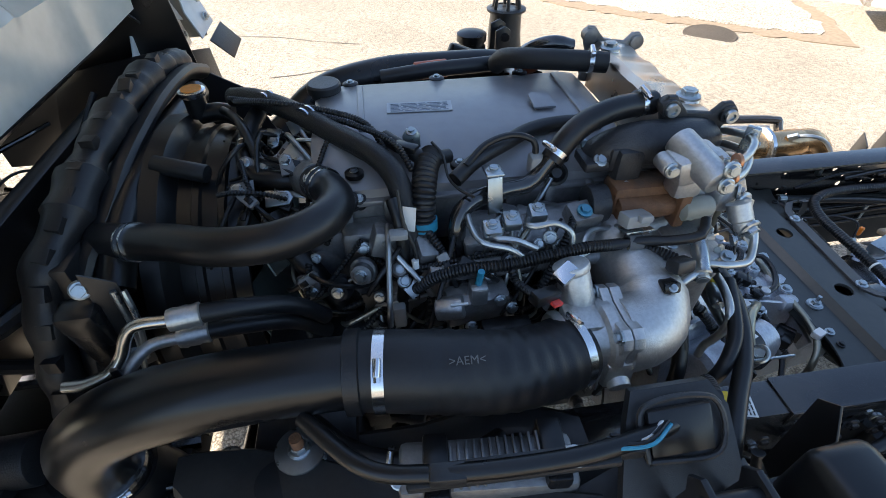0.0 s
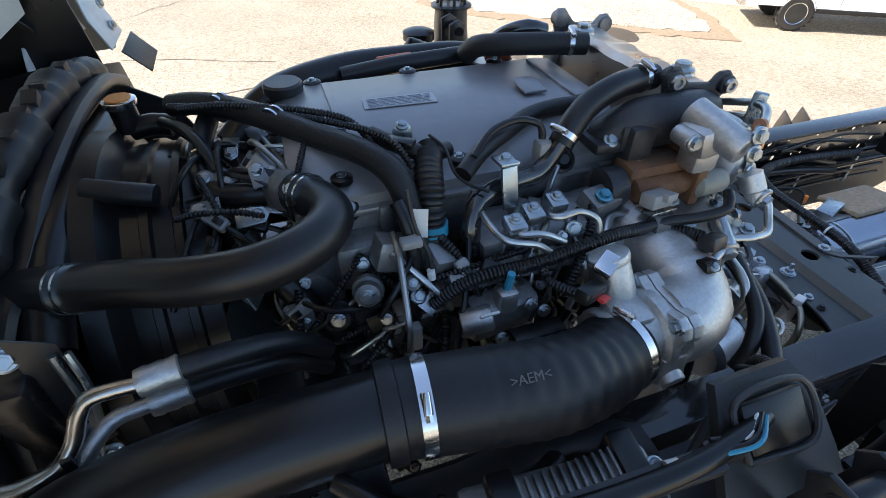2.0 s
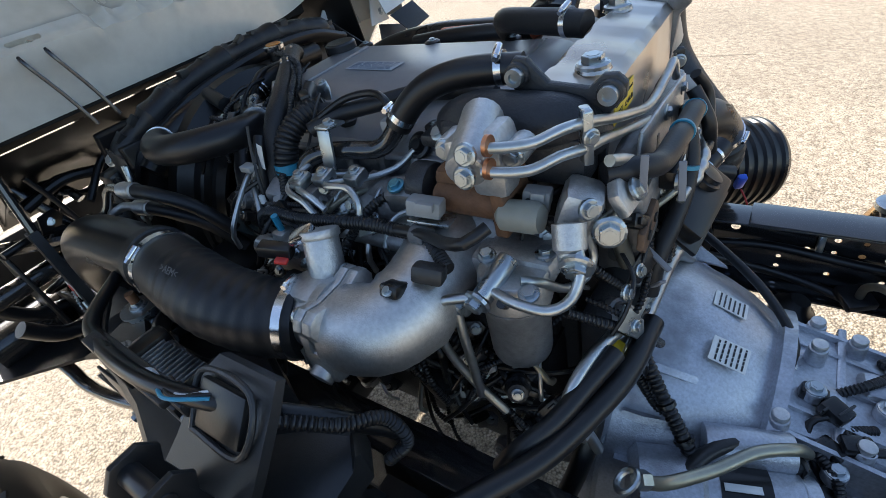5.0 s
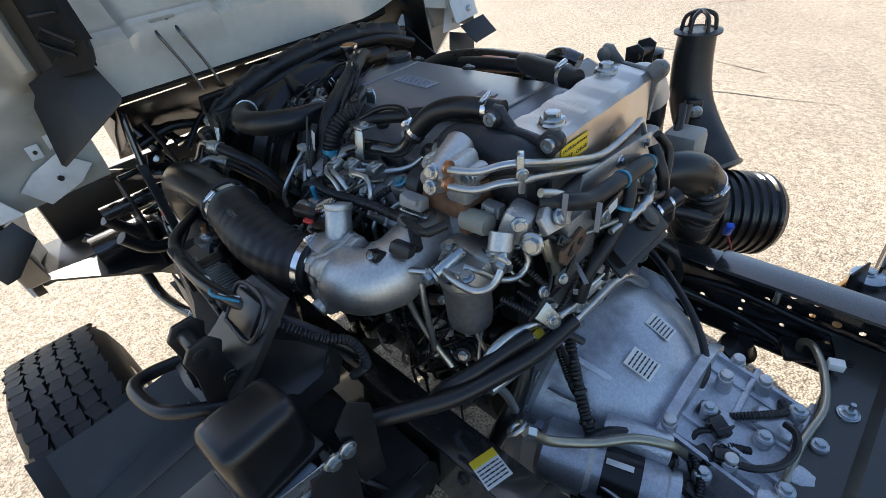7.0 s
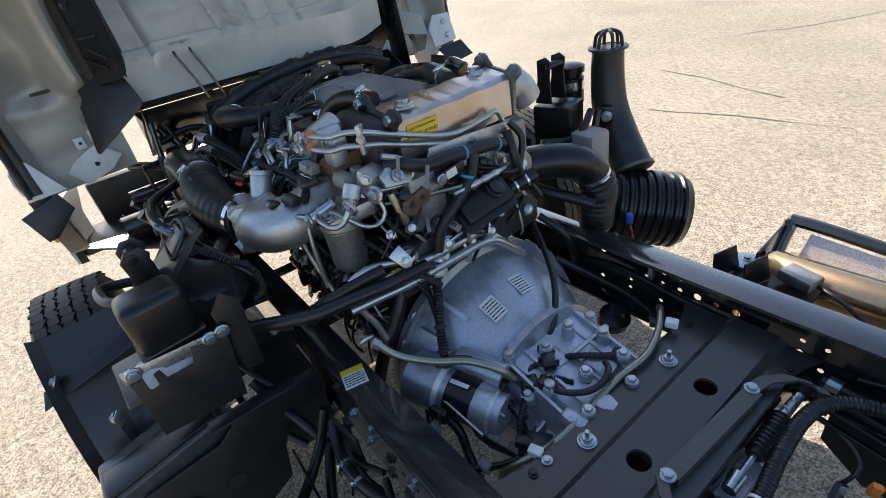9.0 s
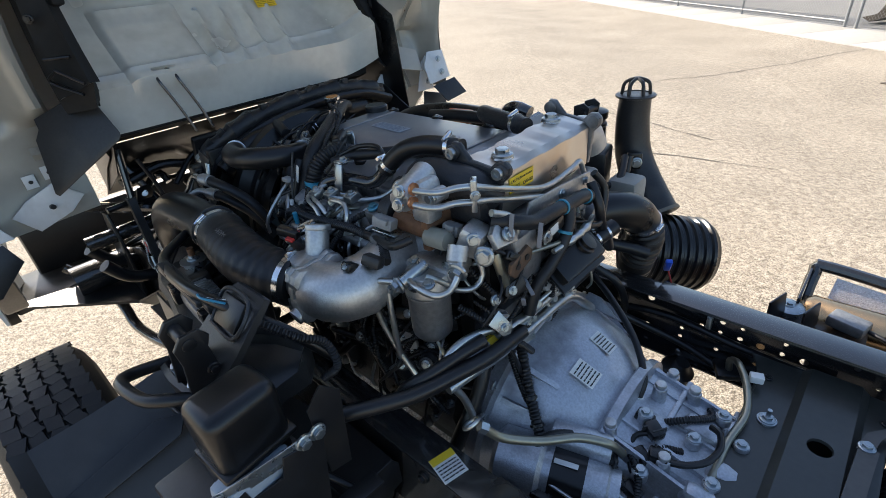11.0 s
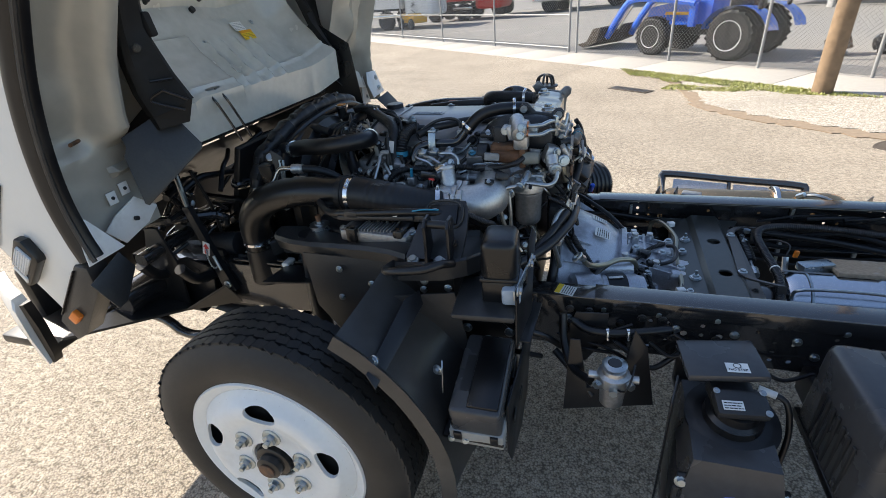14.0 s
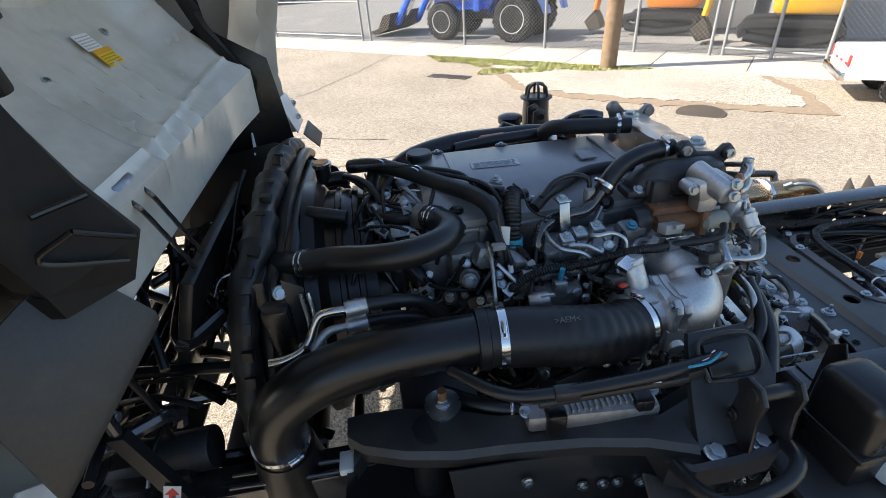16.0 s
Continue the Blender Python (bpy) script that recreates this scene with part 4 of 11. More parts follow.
# floor pan running forward below the firewall, its shade painted as dark colour
# lower panel: black colour stands for the shade on pale steel
part("lower_panel", loft([[(x, y, z) for y in (-0.44, -0.2, 0.1, 0.4, 0.65)] for x, z in ((-1.803, 1.185), (-1.803, 1.15), (-1.825, 1.14), (-1.855, 1.13), (-1.885, 1.12))], closed=False, cap=False), TRIM_BLACK, cab, "lower panel, blackened to stand for its shade")
# black sheet added to hide sunlit ground at the far end
part("far_cheek", plate([(-1.62, 1.0), (-1.66, 1.38), (-1.85, 1.5), (-2.3, 1.2), (-2.3, 0.75), (-1.75, 0.75)], 0.006, frame_of((0, 0.69, 0), (1, 0, 0), (0, 0, 1)), 0.002), PLASTIC, cab, "added black sheet closing the bright gap, far side")
# the pan's dark colour carries the shade under the cab
part("floor_pan", loft([[(-1.868, -0.44, 1.12), (-1.868, 0.64, 1.12)], [(-1.92, -0.42, 1.07), (-1.92, 0.62, 1.07)], [(-2.05, -0.42, 1.0), (-2.05, 0.62, 1.0)], [(-2.25, -0.42, 0.85), (-2.25, 0.62, 0.85)]], closed=False, cap=False), FRAME_DULL, cab, "floor pan, darkened for the shade under the cab")
for y in (-0.1, 0.1, 0.32):
    part("floor_rib", tube([(-1.82, y, 1.265), (-1.95, y, 1.19), (-2.1, y, 1.055)], 0.018, 8, 0.03), FRAME_DULL, cab)
# sides of the tunnel: black trim with boxy mouldings, stiff rubber flap at its foot
for sgn in (1,):
    def at(x, y, z):
        return Vector((x, span(sgn, y), z))

    band = [((-1.86, 0.53, 1.23), (-1.73, 0.45, 1.235)), ((-1.83, 0.51, 1.305), (-1.70, 0.42, 1.318)), ((-1.86, 0.55, 1.4), (-1.758, 0.402, 1.41)), ((-1.875, 0.57, 1.5), (-1.812, 0.395, 1.495)), ((-1.875, 0.58, 1.62), (-1.86, 0.39, 1.63)), ((-1.82, 0.585, 1.8), (-1.84, 0.4, 1.83)), ((-1.62, 0.59, 2.05), (-1.65, 0.42, 2.1))]
    secs = []
    for a, b in band:
        a, b = at(*a), at(*b)
        secs.append([a, a.lerp(b, 0.2) + Vector((0.02, 0, 0.0)), a.lerp(b, 0.5) + Vector((0.012, 0, 0.0)), a.lerp(b, 0.8) + Vector((0.016, 0, 0.005)), b, b + Vector((-0.02, 0, -0.02))])
    tt = part("tunnel_trim", loft(secs, closed=False, cap=False), TRIM_BLACK, cab, "black moulded tunnel trim")
    for c, sz in (((-1.845, 0.41, 1.57), (0.04, 0.045, 0.07)), ((-1.85, 0.41, 1.66), (0.04, 0.05, 0.06)), ((-1.8, 0.48, 1.42), (0.04, 0.05, 0.03))):
        part("moulding", box(at(*c), sz, 0.008, (0, -25, sgn * 12)), TRIM_BLACK, tt)
    for c in ((-1.8, 0.47, 1.37), (-1.84, 0.5, 1.47)):
        part("ridge", tube([at(*c) + Vector((0.02, 0, 0)), at(c[0] + 0.03, c[1] - 0.03, c[2] - 0.01) + Vector((0.015, 0, 0))], 0.005, 8), PLASTIC, tt)
    sheet(cab, "rubber_flap", [at(-1.905, 0.55, 1.262), at(-1.803, 0.66, 1.1), at(-1.79, 0.64, 1.095), at(-1.702, 0.47, 1.2), at(-1.706, 0.455, 1.212), at(-1.84, 0.43, 1.295)], 0.005, PLASTIC_MATT, "stiff black rubber flap")
far_plate = sheet(cab, "far_bracket", [(-1.64, 0.86, 1.06), (-1.63, 0.99, 1.075), (-1.66, 0.99, 1.2), (-1.68, 0.9, 1.2), (-1.67, 0.86, 1.14)], 0.006, WHITE_PLATE, "white bolted bracket plate")
for q in ((-1.648, 0.93, 1.165), (-1.642, 0.945, 1.105)):
    part("washer", lathe((q[0] + 0.004, q[1], q[2]), (1, -0.2, 0.2), [(0, 0.013), (0.003, 0.013)], 16), GALV, far_plate)
    bolt(far_plate, (q[0] + 0.006, q[1], q[2]), (1, -0.2, 0.2), 0.016)
sheet(cab, "far_flap", [(-1.62, 0.86, 1.055), (-1.61, 1.0, 1.07), (-1.56, 1.03, 1.0), (-1.57, 0.9, 0.98)], 0.005, PLASTIC_MATT, "stiff black far flap")
sheet(cab, "far_web", [(-1.72, 0.7, 1.16), (-1.68, 0.86, 1.12), (-1.7, 0.86, 1.22), (-1.76, 0.72, 1.26)], 0.005, CAB_UNDER, "bare folded web beside the far bracket")
# outer skin closing the cab: front, roof and back wall
skin = [(-2.165, 1.165), (-2.35, 1.43), (-2.55, 1.725), (-2.8, 2.05), (-2.99, 2.3), (-3.07, 2.55), (-3.09, 2.78), (-2.9, 2.98), (-2.3, 3.28), (-1.8, 3.1), (-1.31, 2.89), (-1.33, 2.5), (-1.36, 2.22)]
shell = loft([[(x, y, z) for y in (-0.93, -0.5, 0.0, 0.5, 1.0)] for x, z in skin], closed=False, cap=False)
bmesh.ops.solidify(shell, geom=shell.faces[:], thickness=0.02)
part("outer_skin", shell, CAB_PAINT, cab, "glossy white outer cab skin")
part("windscreen", box((-2.92, 0.0, 2.2), (0.02, 1.7, 0.5), 0.008, (0, -37, 0)), mat("dark_windscreen", (0.02, 0.025, 0.03), 0.08, grain=0.1, coat=1.0), cab, "dark windscreen glass")
# lower rear corner, marker lamp, side lamp, badge and round sticker
XZ = frame_of((0, -1.04, 0), (1, 0, 0), (0, 0, 1))
be = part("corner_trim", plate([(-1.765, 1.08), (-1.712, 1.075), (-1.712, 0.985), (-1.87, 0.795), (-1.935, 0.76), (-1.972, 0.838)], 0.07, XZ @ Matrix.Translation((0, 0, -0.035)), 0.008), PLASTIC_MATT, cab, "black plastic corner trim")
for i in range(12):
    k = i / 11
    part("tooth", box((-1.775 - 0.15 * k, -1.043, 1.055 - 0.17 * k), (0.004, 0.01, 0.022), 0.001, (0, 40, 0)), PLASTIC, be)
part("marker_lamp", box((-1.862, -1.048, 0.878), (0.05, 0.02, 0.034), 0.005, (0, -40, 0)), ORANGE, cab, "amber side marker lamp")
lamp = part("side_lamp", plate([(-1.935, 1.172), (-1.908, 1.166), (-1.878, 1.11), (-1.88, 1.092), (-1.978, 0.995), (-1.992, 1.0), (-2.006, 1.08), (-2.0, 1.095)], 0.034, XZ @ Matrix.Translation((0, 0, 0.006)), 0.008), PLASTIC, cab, "black housing of the side lamp")
lens = part("lens", plate([(-1.928, 1.15), (-1.893, 1.108), (-1.958, 1.042), (-1.986, 1.09)], 0.012, XZ @ Matrix.Translation((0, 0, 0.024)), 0.004), GLASS_LAMP, lamp, "clear ribbed lens")
for i in range(6):
    k = (i + 0.5) / 6
    part("rib", cyl((-1.928 + 0.035 * k - 0.003, -1.071, 1.15 - 0.042 * k), (-1.986 + 0.028 * k + 0.003, -1.071, 1.09 - 0.048 * k), 0.002, seg=6), GLASS_LAMP, lens)
part("lens_strip", plate([(-1.988, 1.075), (-1.962, 1.03), (-1.972, 1.012), (-1.998, 1.068)], 0.01, XZ @ Matrix.Translation((0, 0, 0.024)), 0.003), WHITE_LABEL, lamp)
bad = frame_of((-2.005, -1.034, 1.238), (0.62, 0, 0.78), (-0.78, 0, 0.62))
badge = part("model_badge", plate([(-0.14, -0.016), (0.14, -0.016), (0.14, 0.016), (-0.14, 0.016)], 0.006, bad, 0.002), PLASTIC_MATT, cab, "dark model badge strip")
for u in (0.02, 0.051, 0.082):
    part("badge_bar", plate([(u, -0.011), (u + 0.024, -0.011), (u + 0.024, 0.011), (u, 0.011)], 0.001, bad @ Matrix.Translation((0, 0, 0.0036)), 0), WHITE_LABEL, badge)
part("maker_bar", plate([(-0.115, -0.006), (-0.03, -0.006), (-0.03, 0.006), (-0.115, 0.006)], 0.001, bad @ Matrix.Translation((0, 0, 0.0036)), 0), WHITE_LABEL, badge)
sticker = part("round_sticker", cyl((-2.115, -1.03, 1.235), (-2.115, -1.0325, 1.235), 0.05, seg=32), mat("grey_print_ring", (0.25, 0.25, 0.25), 0.4), cab, "round printed sticker")
part("disc", cyl((-2.115, -1.0325, 1.235), (-2.115, -1.0335, 1.235), 0.047, seg=32), WHITE_LABEL, sticker)
part("centre", cyl((-2.11, -1.0335, 1.235), (-2.11, -1.0345, 1.235), 0.02, seg=24), mat("salmon_print", (0.7, 0.3, 0.2), 0.4), sticker)

# the tipped cab leans: its near side stands further in, its middle and far side higher
for ob in list(cab.children):
    ys = [v.co.y for v in ob.data.vertices]
    y = (min(ys) + max(ys)) / 2
    if ob.name.split(".")[0] in ("outer_skin", "windscreen"):
        ob.location += Vector((-0.05, 0.03, 0.0))
    elif y < -0.6 and ob.name.split(".")[0] in ("lower_bracket", "white_valance", "splash_flap"):
        ob.location += Vector((-0.035, 0.04, 0.005))
    elif ob.name.split(".")[0] in ("side_lamp", "marker_lamp", "corner_trim", "model_badge", "round_sticker"):
        ob.location += Vector((-0.135, 0.12, -0.055))
    elif y < -0.62:
        ob.location += Vector((-0.09, 0.12, -0.03))
    elif y < -0.42:
        ob.location += Vector((-0.07, 0.06, 0.0))
    else:
        ob.location += Vector((-0.01, -0.03 if y < 0.6 else 0.0, 0.09))

link = thing("hinge_linkage", (-1.9, -0.05, 0.8), "black pipes, rods and brackets below the tipped cab", "linkage")
hr = random.Random(23)
for i in range(44):
    p = Vector((hr.uniform(-2.05, -1.76), hr.uniform(-0.4, 0.34), hr.uniform(0.82, 1.12)))
    d = Vector((hr.uniform(-0.4, 0.4), hr.uniform(-1, 1), hr.uniform(-0.5, 0.5))).normalized()
    if i % 4 == 0:
        q = part("bracket", plate([(-0.03, -0.025), (0.03, -0.025), (0.04, 0.0), (0.02, 0.03), (-0.03, 0.025)], 0.006, frame_of(p, d, (0.3, 0.1, 1)), 0.002), FRAME_DULL, link)
        bolt(q, p + Vector((0.006, 0, 0)), (1, -0.3, 0.3), 0.014)
    elif i % 4 == 1:
        part("pipe", tube([p - d * 0.14, p - d * 0.05 + Vector((0.02, 0, 0.01)), p + d * 0.06, p + d * 0.13 - Vector((0, 0, 0.04))], hr.choice((0.006, 0.009)), 10), FRAME_PAINT, link)
    else:
        part("hose", tube([p - d * 0.15, p - d * 0.04 + Vector((0, 0, 0.02)), p + d * 0.05, p + d * 0.15 - Vector((0.02, 0, 0.03))], hr.choice((0.007, 0.01, 0.014)), 10), RUBBER, link)

# near side of the tunnel: one smooth black trim band, boxed at its foot, with the flat flap below it
NEAR_O = [(-1.5, 2.25), (-1.69, 1.97), (-1.785, 1.77), (-1.815, 1.65), (-1.832, 1.55), (-1.824, 1.455), (-1.795, 1.385)]
NEAR_I = [(-1.47, 2.3), (-1.665, 2.0), (-1.77, 1.78), (-1.795, 1.655), (-1.768, 1.585), (-1.738, 1.515), (-1.688, 1.43)]
secs = []
for (xo, zo), (xi, zi) in zip(NEAR_O, NEAR_I):
    a, b = Vector((xo, -0.535, zo)), Vector((xi, -0.455, zi))
    secs.append([a + Vector((-0.06, 0.03, 0)), a, a.lerp(b, 0.12) + Vector((0.014, 0, 0.004)), a.lerp(b, 0.3) + Vector((0.01, 0, 0)), a.lerp(b, 0.55) + Vector((0.006, 0, 0)), a.lerp(b, 0.9) + Vector((0.012, 0, 0.003)), b, b + Vector((-0.012, 0.02, -0.004)), b + Vector((-0.2, 0.05, 0.0))])
fine = []
for p, q in zip(secs, secs[1:]):
    for k in range(4):
        fine.append([u.lerp(v, k / 4) for u, v in zip(p, q)])
fine.append(secs[-1])
tt = part("tunnel_trim", loft(fine, closed=False, cap=False), TRIM_BLACK, cab, "black moulded tunnel trim")
part("end_wall", loft([[(-1.87, -0.5, 1.37), (-1.795, -0.535, 1.385), (-1.688, -0.455, 1.43), (-1.88, -0.405, 1.43)], [(-1.85, -0.5, 1.33), (-1.79, -0.53, 1.345), (-1.72, -0.465, 1.355), (-1.86, -0.41, 1.37)]], closed=False, cap=False), TRIM_BLACK, tt)
part("clip_boss", box((-1.8, -0.44, 1.66), (0.05, 0.035, 0.075), 0.008, (0, -8, 10)), TRIM_BLACK, tt, "square clip boss")
for pts in ([(-1.745, -0.515, 1.47), (-1.79, -0.53, 1.44), (-1.715, -0.48, 1.4)], [(-1.745, -0.515, 1.47), (-1.7, -0.47, 1.43)], [(-1.775, -0.525, 1.5), (-1.735, -0.47, 1.5)]):
    part("ridge", tube([Vector(p) + Vector((0.012, -0.006, 0)) for p in pts], 0.0045, 8), PLASTIC, tt)
for x, y, z in ((-1.79, -0.52, 1.6), (-1.76, -0.5, 1.75)):
    bolt(tt, (x + 0.012, y, z), (0.8, -0.6, 0), 0.016, PLASTIC)
FLAP = [(-1.895, -0.6, 1.335), (-1.885, -0.602, 1.305), (-1.892, -0.618, 1.275), (-1.79, -0.692, 1.14), (-1.776, -0.69, 1.134), (-1.697, -0.475, 1.262), (-1.694, -0.466, 1.272), (-1.7, -0.46, 1.284), (-1.8, -0.46, 1.392), (-1.815, -0.475, 1.395)]
# backing sheet added so bright ground does not show behind the flap
part("near_cheek", plate([(-1.79, 1.375), (-1.9, 1.42), (-2.25, 1.2), (-2.25, 0.95), (-1.97, 1.08), (-1.86, 1.2)], 0.006, frame_of((0, -0.44, 0), (1, 0, 0), (0, 0, 1)), 0.002), PLASTIC, cab, "added black backing sheet behind the flap, near side")
sheet(cab, "rubber_flap", FLAP, 0.005, PLASTIC_MATT, "stiff flat black rubber flap")

# front bumper left standing on the chassis
bumper = thing("front_bumper", (-2.3, -0.6, 0.55), "white painted steel front bumper with black inner edge", "bumper")
bs = []
for x, y, z0, z1 in ((-2.46, -0.86, 0.62, 0.875), (-2.4, -0.89, 0.6, 0.875), (-2.32, -0.925, 0.585, 0.865), (-2.262, -0.942, 0.575, 0.85), (-2.25, -0.945, 0.58, 0.835)):
    bs.append([(x, y + 0.03, z0 + 0.01), (x - 0.004, y, z0), (x - 0.008, y - 0.008, (z0 + z1) / 2), (x - 0.03, y + 0.004, z1 - 0.03), (x - 0.04, y + 0.02, z1), (x - 0.04, y + 0.06, z1 + 0.002), (x - 0.035, y + 0.06, z1 - 0.02), (x - 0.01, y + 0.03, (z0 + z1) / 2)])
part("corner", loft(bs), CAB_PAINT, bumper, "thin white wrapped bumper corner")
part("inner_edge", loft([[(-2.25, -0.935, z), (-2.222 - 0.01 * k, -0.93, z), (-2.222 - 0.01 * k, -0.9, z), (-2.26, -0.9, z)] for z, k in ((0.58, 2.4), (0.62, 0.8), (0.74, 0.4), (0.84, 1.6))]), PLASTIC, bumper, "black inner edge")
part("bar", box((-2.5, 0.03, 0.74), (0.06, 1.6, 0.24), 0.02), FRAME_DULL, bumper, "dark back of the bumper bar")
part("stay", box((-2.4, -0.7, 0.62), (0.3, 0.4, 0.04), 0.01), FRAME_DULL, bumper)

# ---------------------------------------------------------------- front of the frame, below the cab
fcm = thing("front_cross_member", (-2.15, 0, 0.66), "black tubular front cross member with cab hinge brackets", "cross member")
part("tube", cyl((-2.12, -0.7, 0.7), (-2.12, 0.7, 0.7), 0.06, seg=28), FRAME_PAINT, fcm)
part("plate", box((-2.2, 0, 0.62), (0.02, 0.86, 0.22), 0.006), FRAME_DULL, fcm)
part("torsion_bar", cyl((-2.02, -0.62, 0.86), (-2.02, 0.62, 0.86), 0.028, seg=20), FRAME_PAINT, fcm)
for y in (-0.52, -0.36, 0.36, 0.52):
    part("hinge_plate", plate([(-2.2, 0.6), (-1.98, 0.6), (-1.96, 0.8), (-2.0, 0.95), (-2.06, 0.95), (-2.12, 0.8)], 0.012, frame_of((0, y, 0), (1, 0, 0), (0, 0, 1)), 0.003), FRAME_DULL, fcm)
    bolt(fcm, (-2.02, y - 0.01, 0.86), (0, -1, 0), 0.03)
second = thing("radiator_cross_member", (-1.78, 0, 0.6), "black channel cross member below the radiator", "cross member")
part("channel", box((-1.78, 0, 0.6), (0.14, 0.88, 0.1), 0.01), FRAME_DULL, second)
part("foot", box((-1.68, 0.0, 0.56), (0.1, 0.8, 0.03), 0.006), FRAME_DULL, second)
steer = thing("steering_box", (-1.93, -0.33, 0.6), "black steering gear box with hoses and shaft", "steering gear")
part("housing", box((-1.93, -0.34, 0.72), (0.18, 0.12, 0.16), 0.02), FRAME_DULL, steer)
part("cylinder", cyl((-2.05, -0.33, 0.78), (-1.8, -0.33, 0.8), 0.05, seg=24, r=0.006), CAST_IRON, steer)
part("shaft", cyl((-1.98, -0.3, 0.83), (-2.1, -0.42, 1.16), 0.014, seg=14), FRAME_PAINT, steer)
part("joint", box((-2.0, -0.32, 0.9), (0.04, 0.05, 0.06), 0.008, (10, -20, 0)), FRAME_DULL, steer)
# dark sheet added to keep bright ground from shining through the front
under = thing("under_cover", (-1.95, 0, 0.5), "added dark sheet hiding sunlit ground under the front frame", "shield")
part("panel", loft([[(-2.33, -0.43, 0.5), (-2.33, 0.43, 0.5), (-2.33, 0.43, 0.508), (-2.33, -0.43, 0.508)], [(-2.02, -0.43, 0.48), (-2.02, 0.43, 0.48), (-2.02, 0.43, 0.488), (-2.02, -0.43, 0.488)]]), PLASTIC_MATT, under)
for sgn in (-1, 1):
    wing = thing("wing_bracket", (-1.8, sgn * 0.6, 0.6), "black pressed bracket and liner beside the front rail", "bracket")
    part("liner", loft([[(-2.2, sgn * 0.47, 0.62), (-2.2, sgn * 0.47, 0.63), (-2.15, sgn * 0.92, 0.7), (-2.15, sgn * 0.92, 0.69)], [(-1.98, sgn * 0.47, 0.56), (-1.98, sgn * 0.47, 0.57), (-1.96, sgn * 0.8 if sgn > 0 else sgn * 0.56, 0.6), (-1.96, sgn * 0.8 if sgn > 0 else sgn * 0.56, 0.59)], [(-1.75, sgn * 0.47, 0.6), (-1.75, sgn * 0.47, 0.61), (-1.78, sgn * 0.8 if sgn > 0 else sgn * 0.5, 0.7), (-1.78, sgn * 0.8 if sgn > 0 else sgn * 0.5, 0.69)]]), PLASTIC_MATT, wing)
    for x in (-2.05, -1.86):
        part("arm", tube([(x, sgn * 0.46, 0.72), (x + 0.01, sgn * 0.56, 0.76), (x + 0.02, sgn * 0.62, 0.84)], 0.022, 12), FRAME_DULL, wing)
    if sgn > 0:
        part("panel", plate([(-2.2, 0.6), (-1.55, 0.55), (-1.4, 0.85), (-1.5, 1.08), (-1.7, 1.2), (-2.0, 1.15)], 0.008, frame_of((0, 0.62, 0), (1, 0, 0), (0, 0, 1)), 0.003), FRAME_DULL, wing, "dark inner wing panel")


# ---------------------------------------------------------------- engine
engine = thing("diesel_engine", (-0.9, 0.05, 0.5), "inline diesel engine with cast aluminium and black parts", "engine")
blk = box((-0.9, 0.09, 0.78), (0.66, 0.36, 0.62), 0.02)
block = part("block", blk, CAST_IRON, engine, "dark grey painted cylinder block")
for i in range(5):
    part("block_rib", box((-1.17 + 0.135 * i, -0.1, 0.78), (0.05, 0.03, 0.5), 0.008), CAST_IRON, block)
for i in range(4):
    part("core_plug", cyl((-1.1 + 0.135 * i, -0.085, 0.9), (-1.1 + 0.135 * i, -0.1, 0.9), 0.03, seg=20, r=0.003), CAST_DULL, block)
part("oil_pan", box((-0.92, 0.06, 0.42), (0.66, 0.38, 0.2), 0.03), FRAME_DULL, engine)
part("crankcase_skirt", loft([[(x, y, z) for y, z in ((-0.2, 0.5), (-0.23, 0.62), (-0.17, 0.8), (0.2, 0.8), (0.2, 0.5))] for x in (-1.22, -1.1, -0.98, -0.86, -0.74, -0.6)]), CAST_IRON, engine, "dark ribbed crankcase skirt")
hd = box((-0.92, 0.05, 1.12), (0.62, 0.36, 0.12), 0.012)
for i in range(8):
    box((-1.19 + 0.075 * i, -0.135, 1.12), (0.02, 0.02, 0.11), 0.005, bm=hd)
part("cylinder_head", hd, CAST_DULL, engine, "dull cast aluminium cylinder head")

# valve cover: bevelled lid with a sloping near edge
sec = []
for x, k in ((-1.245, 0.86), (-1.23, 0.97), (-1.2, 1.0), (-0.7, 1.0), (-0.672, 0.97), (-0.66, 0.86)):
    z1 = 1.165 + 0.082 * k
    sec.append([(x, -0.13 * (0.9 + 0.1 * k), 1.165), (x, -0.125, 1.19), (x, -0.06 * k, z1 - 0.012), (x, -0.035 * k, z1), (x, 0.19 * k, z1), (x, 0.215 * k, z1 - 0.012), (x, 0.28, 1.19), (x, 0.285 * (0.9 + 0.1 * k), 1.165)])
cover = part("valve_cover", loft(sec), VALVE_COVER, engine, "satin grey valve cover")
for x in (-1.17, -0.98, -0.79):
    for y, z in ((-0.1, 1.205), (0.2, 1.24)):
        part("grommet", lathe((x, y, z), (0, 0, 1), [(0, 0.017), (0.008, 0.017), (0.011, 0.012), (0.011, 0.006)], 18), RUBBER, cover)
        bolt(cover, (x, y, z + 0.009), (0, 0, 1), 0.011)
part("flange_lip", box((-0.95, 0.075, 1.168), (0.6, 0.43, 0.012), 0.004), VALVE_COVER, cover)
for x in (-1.15, -0.72):
    part("rib", box((x, 0.08, 1.249), (0.012, 0.2, 0.006), 0.002), VALVE_COVER, cover)
label_bars(cover, frame_of((-1.1, 0.045, 1.2485), (1, -0.06, 0), (0.06, 1, 0)), 0.13, 0.042, 6, mat("faded_label", (0.42, 0.44, 0.47), 0.4, grain=0.1), None, mat("bluegrey_print", (0.2, 0.23, 0.28), 0.4), seed=8)
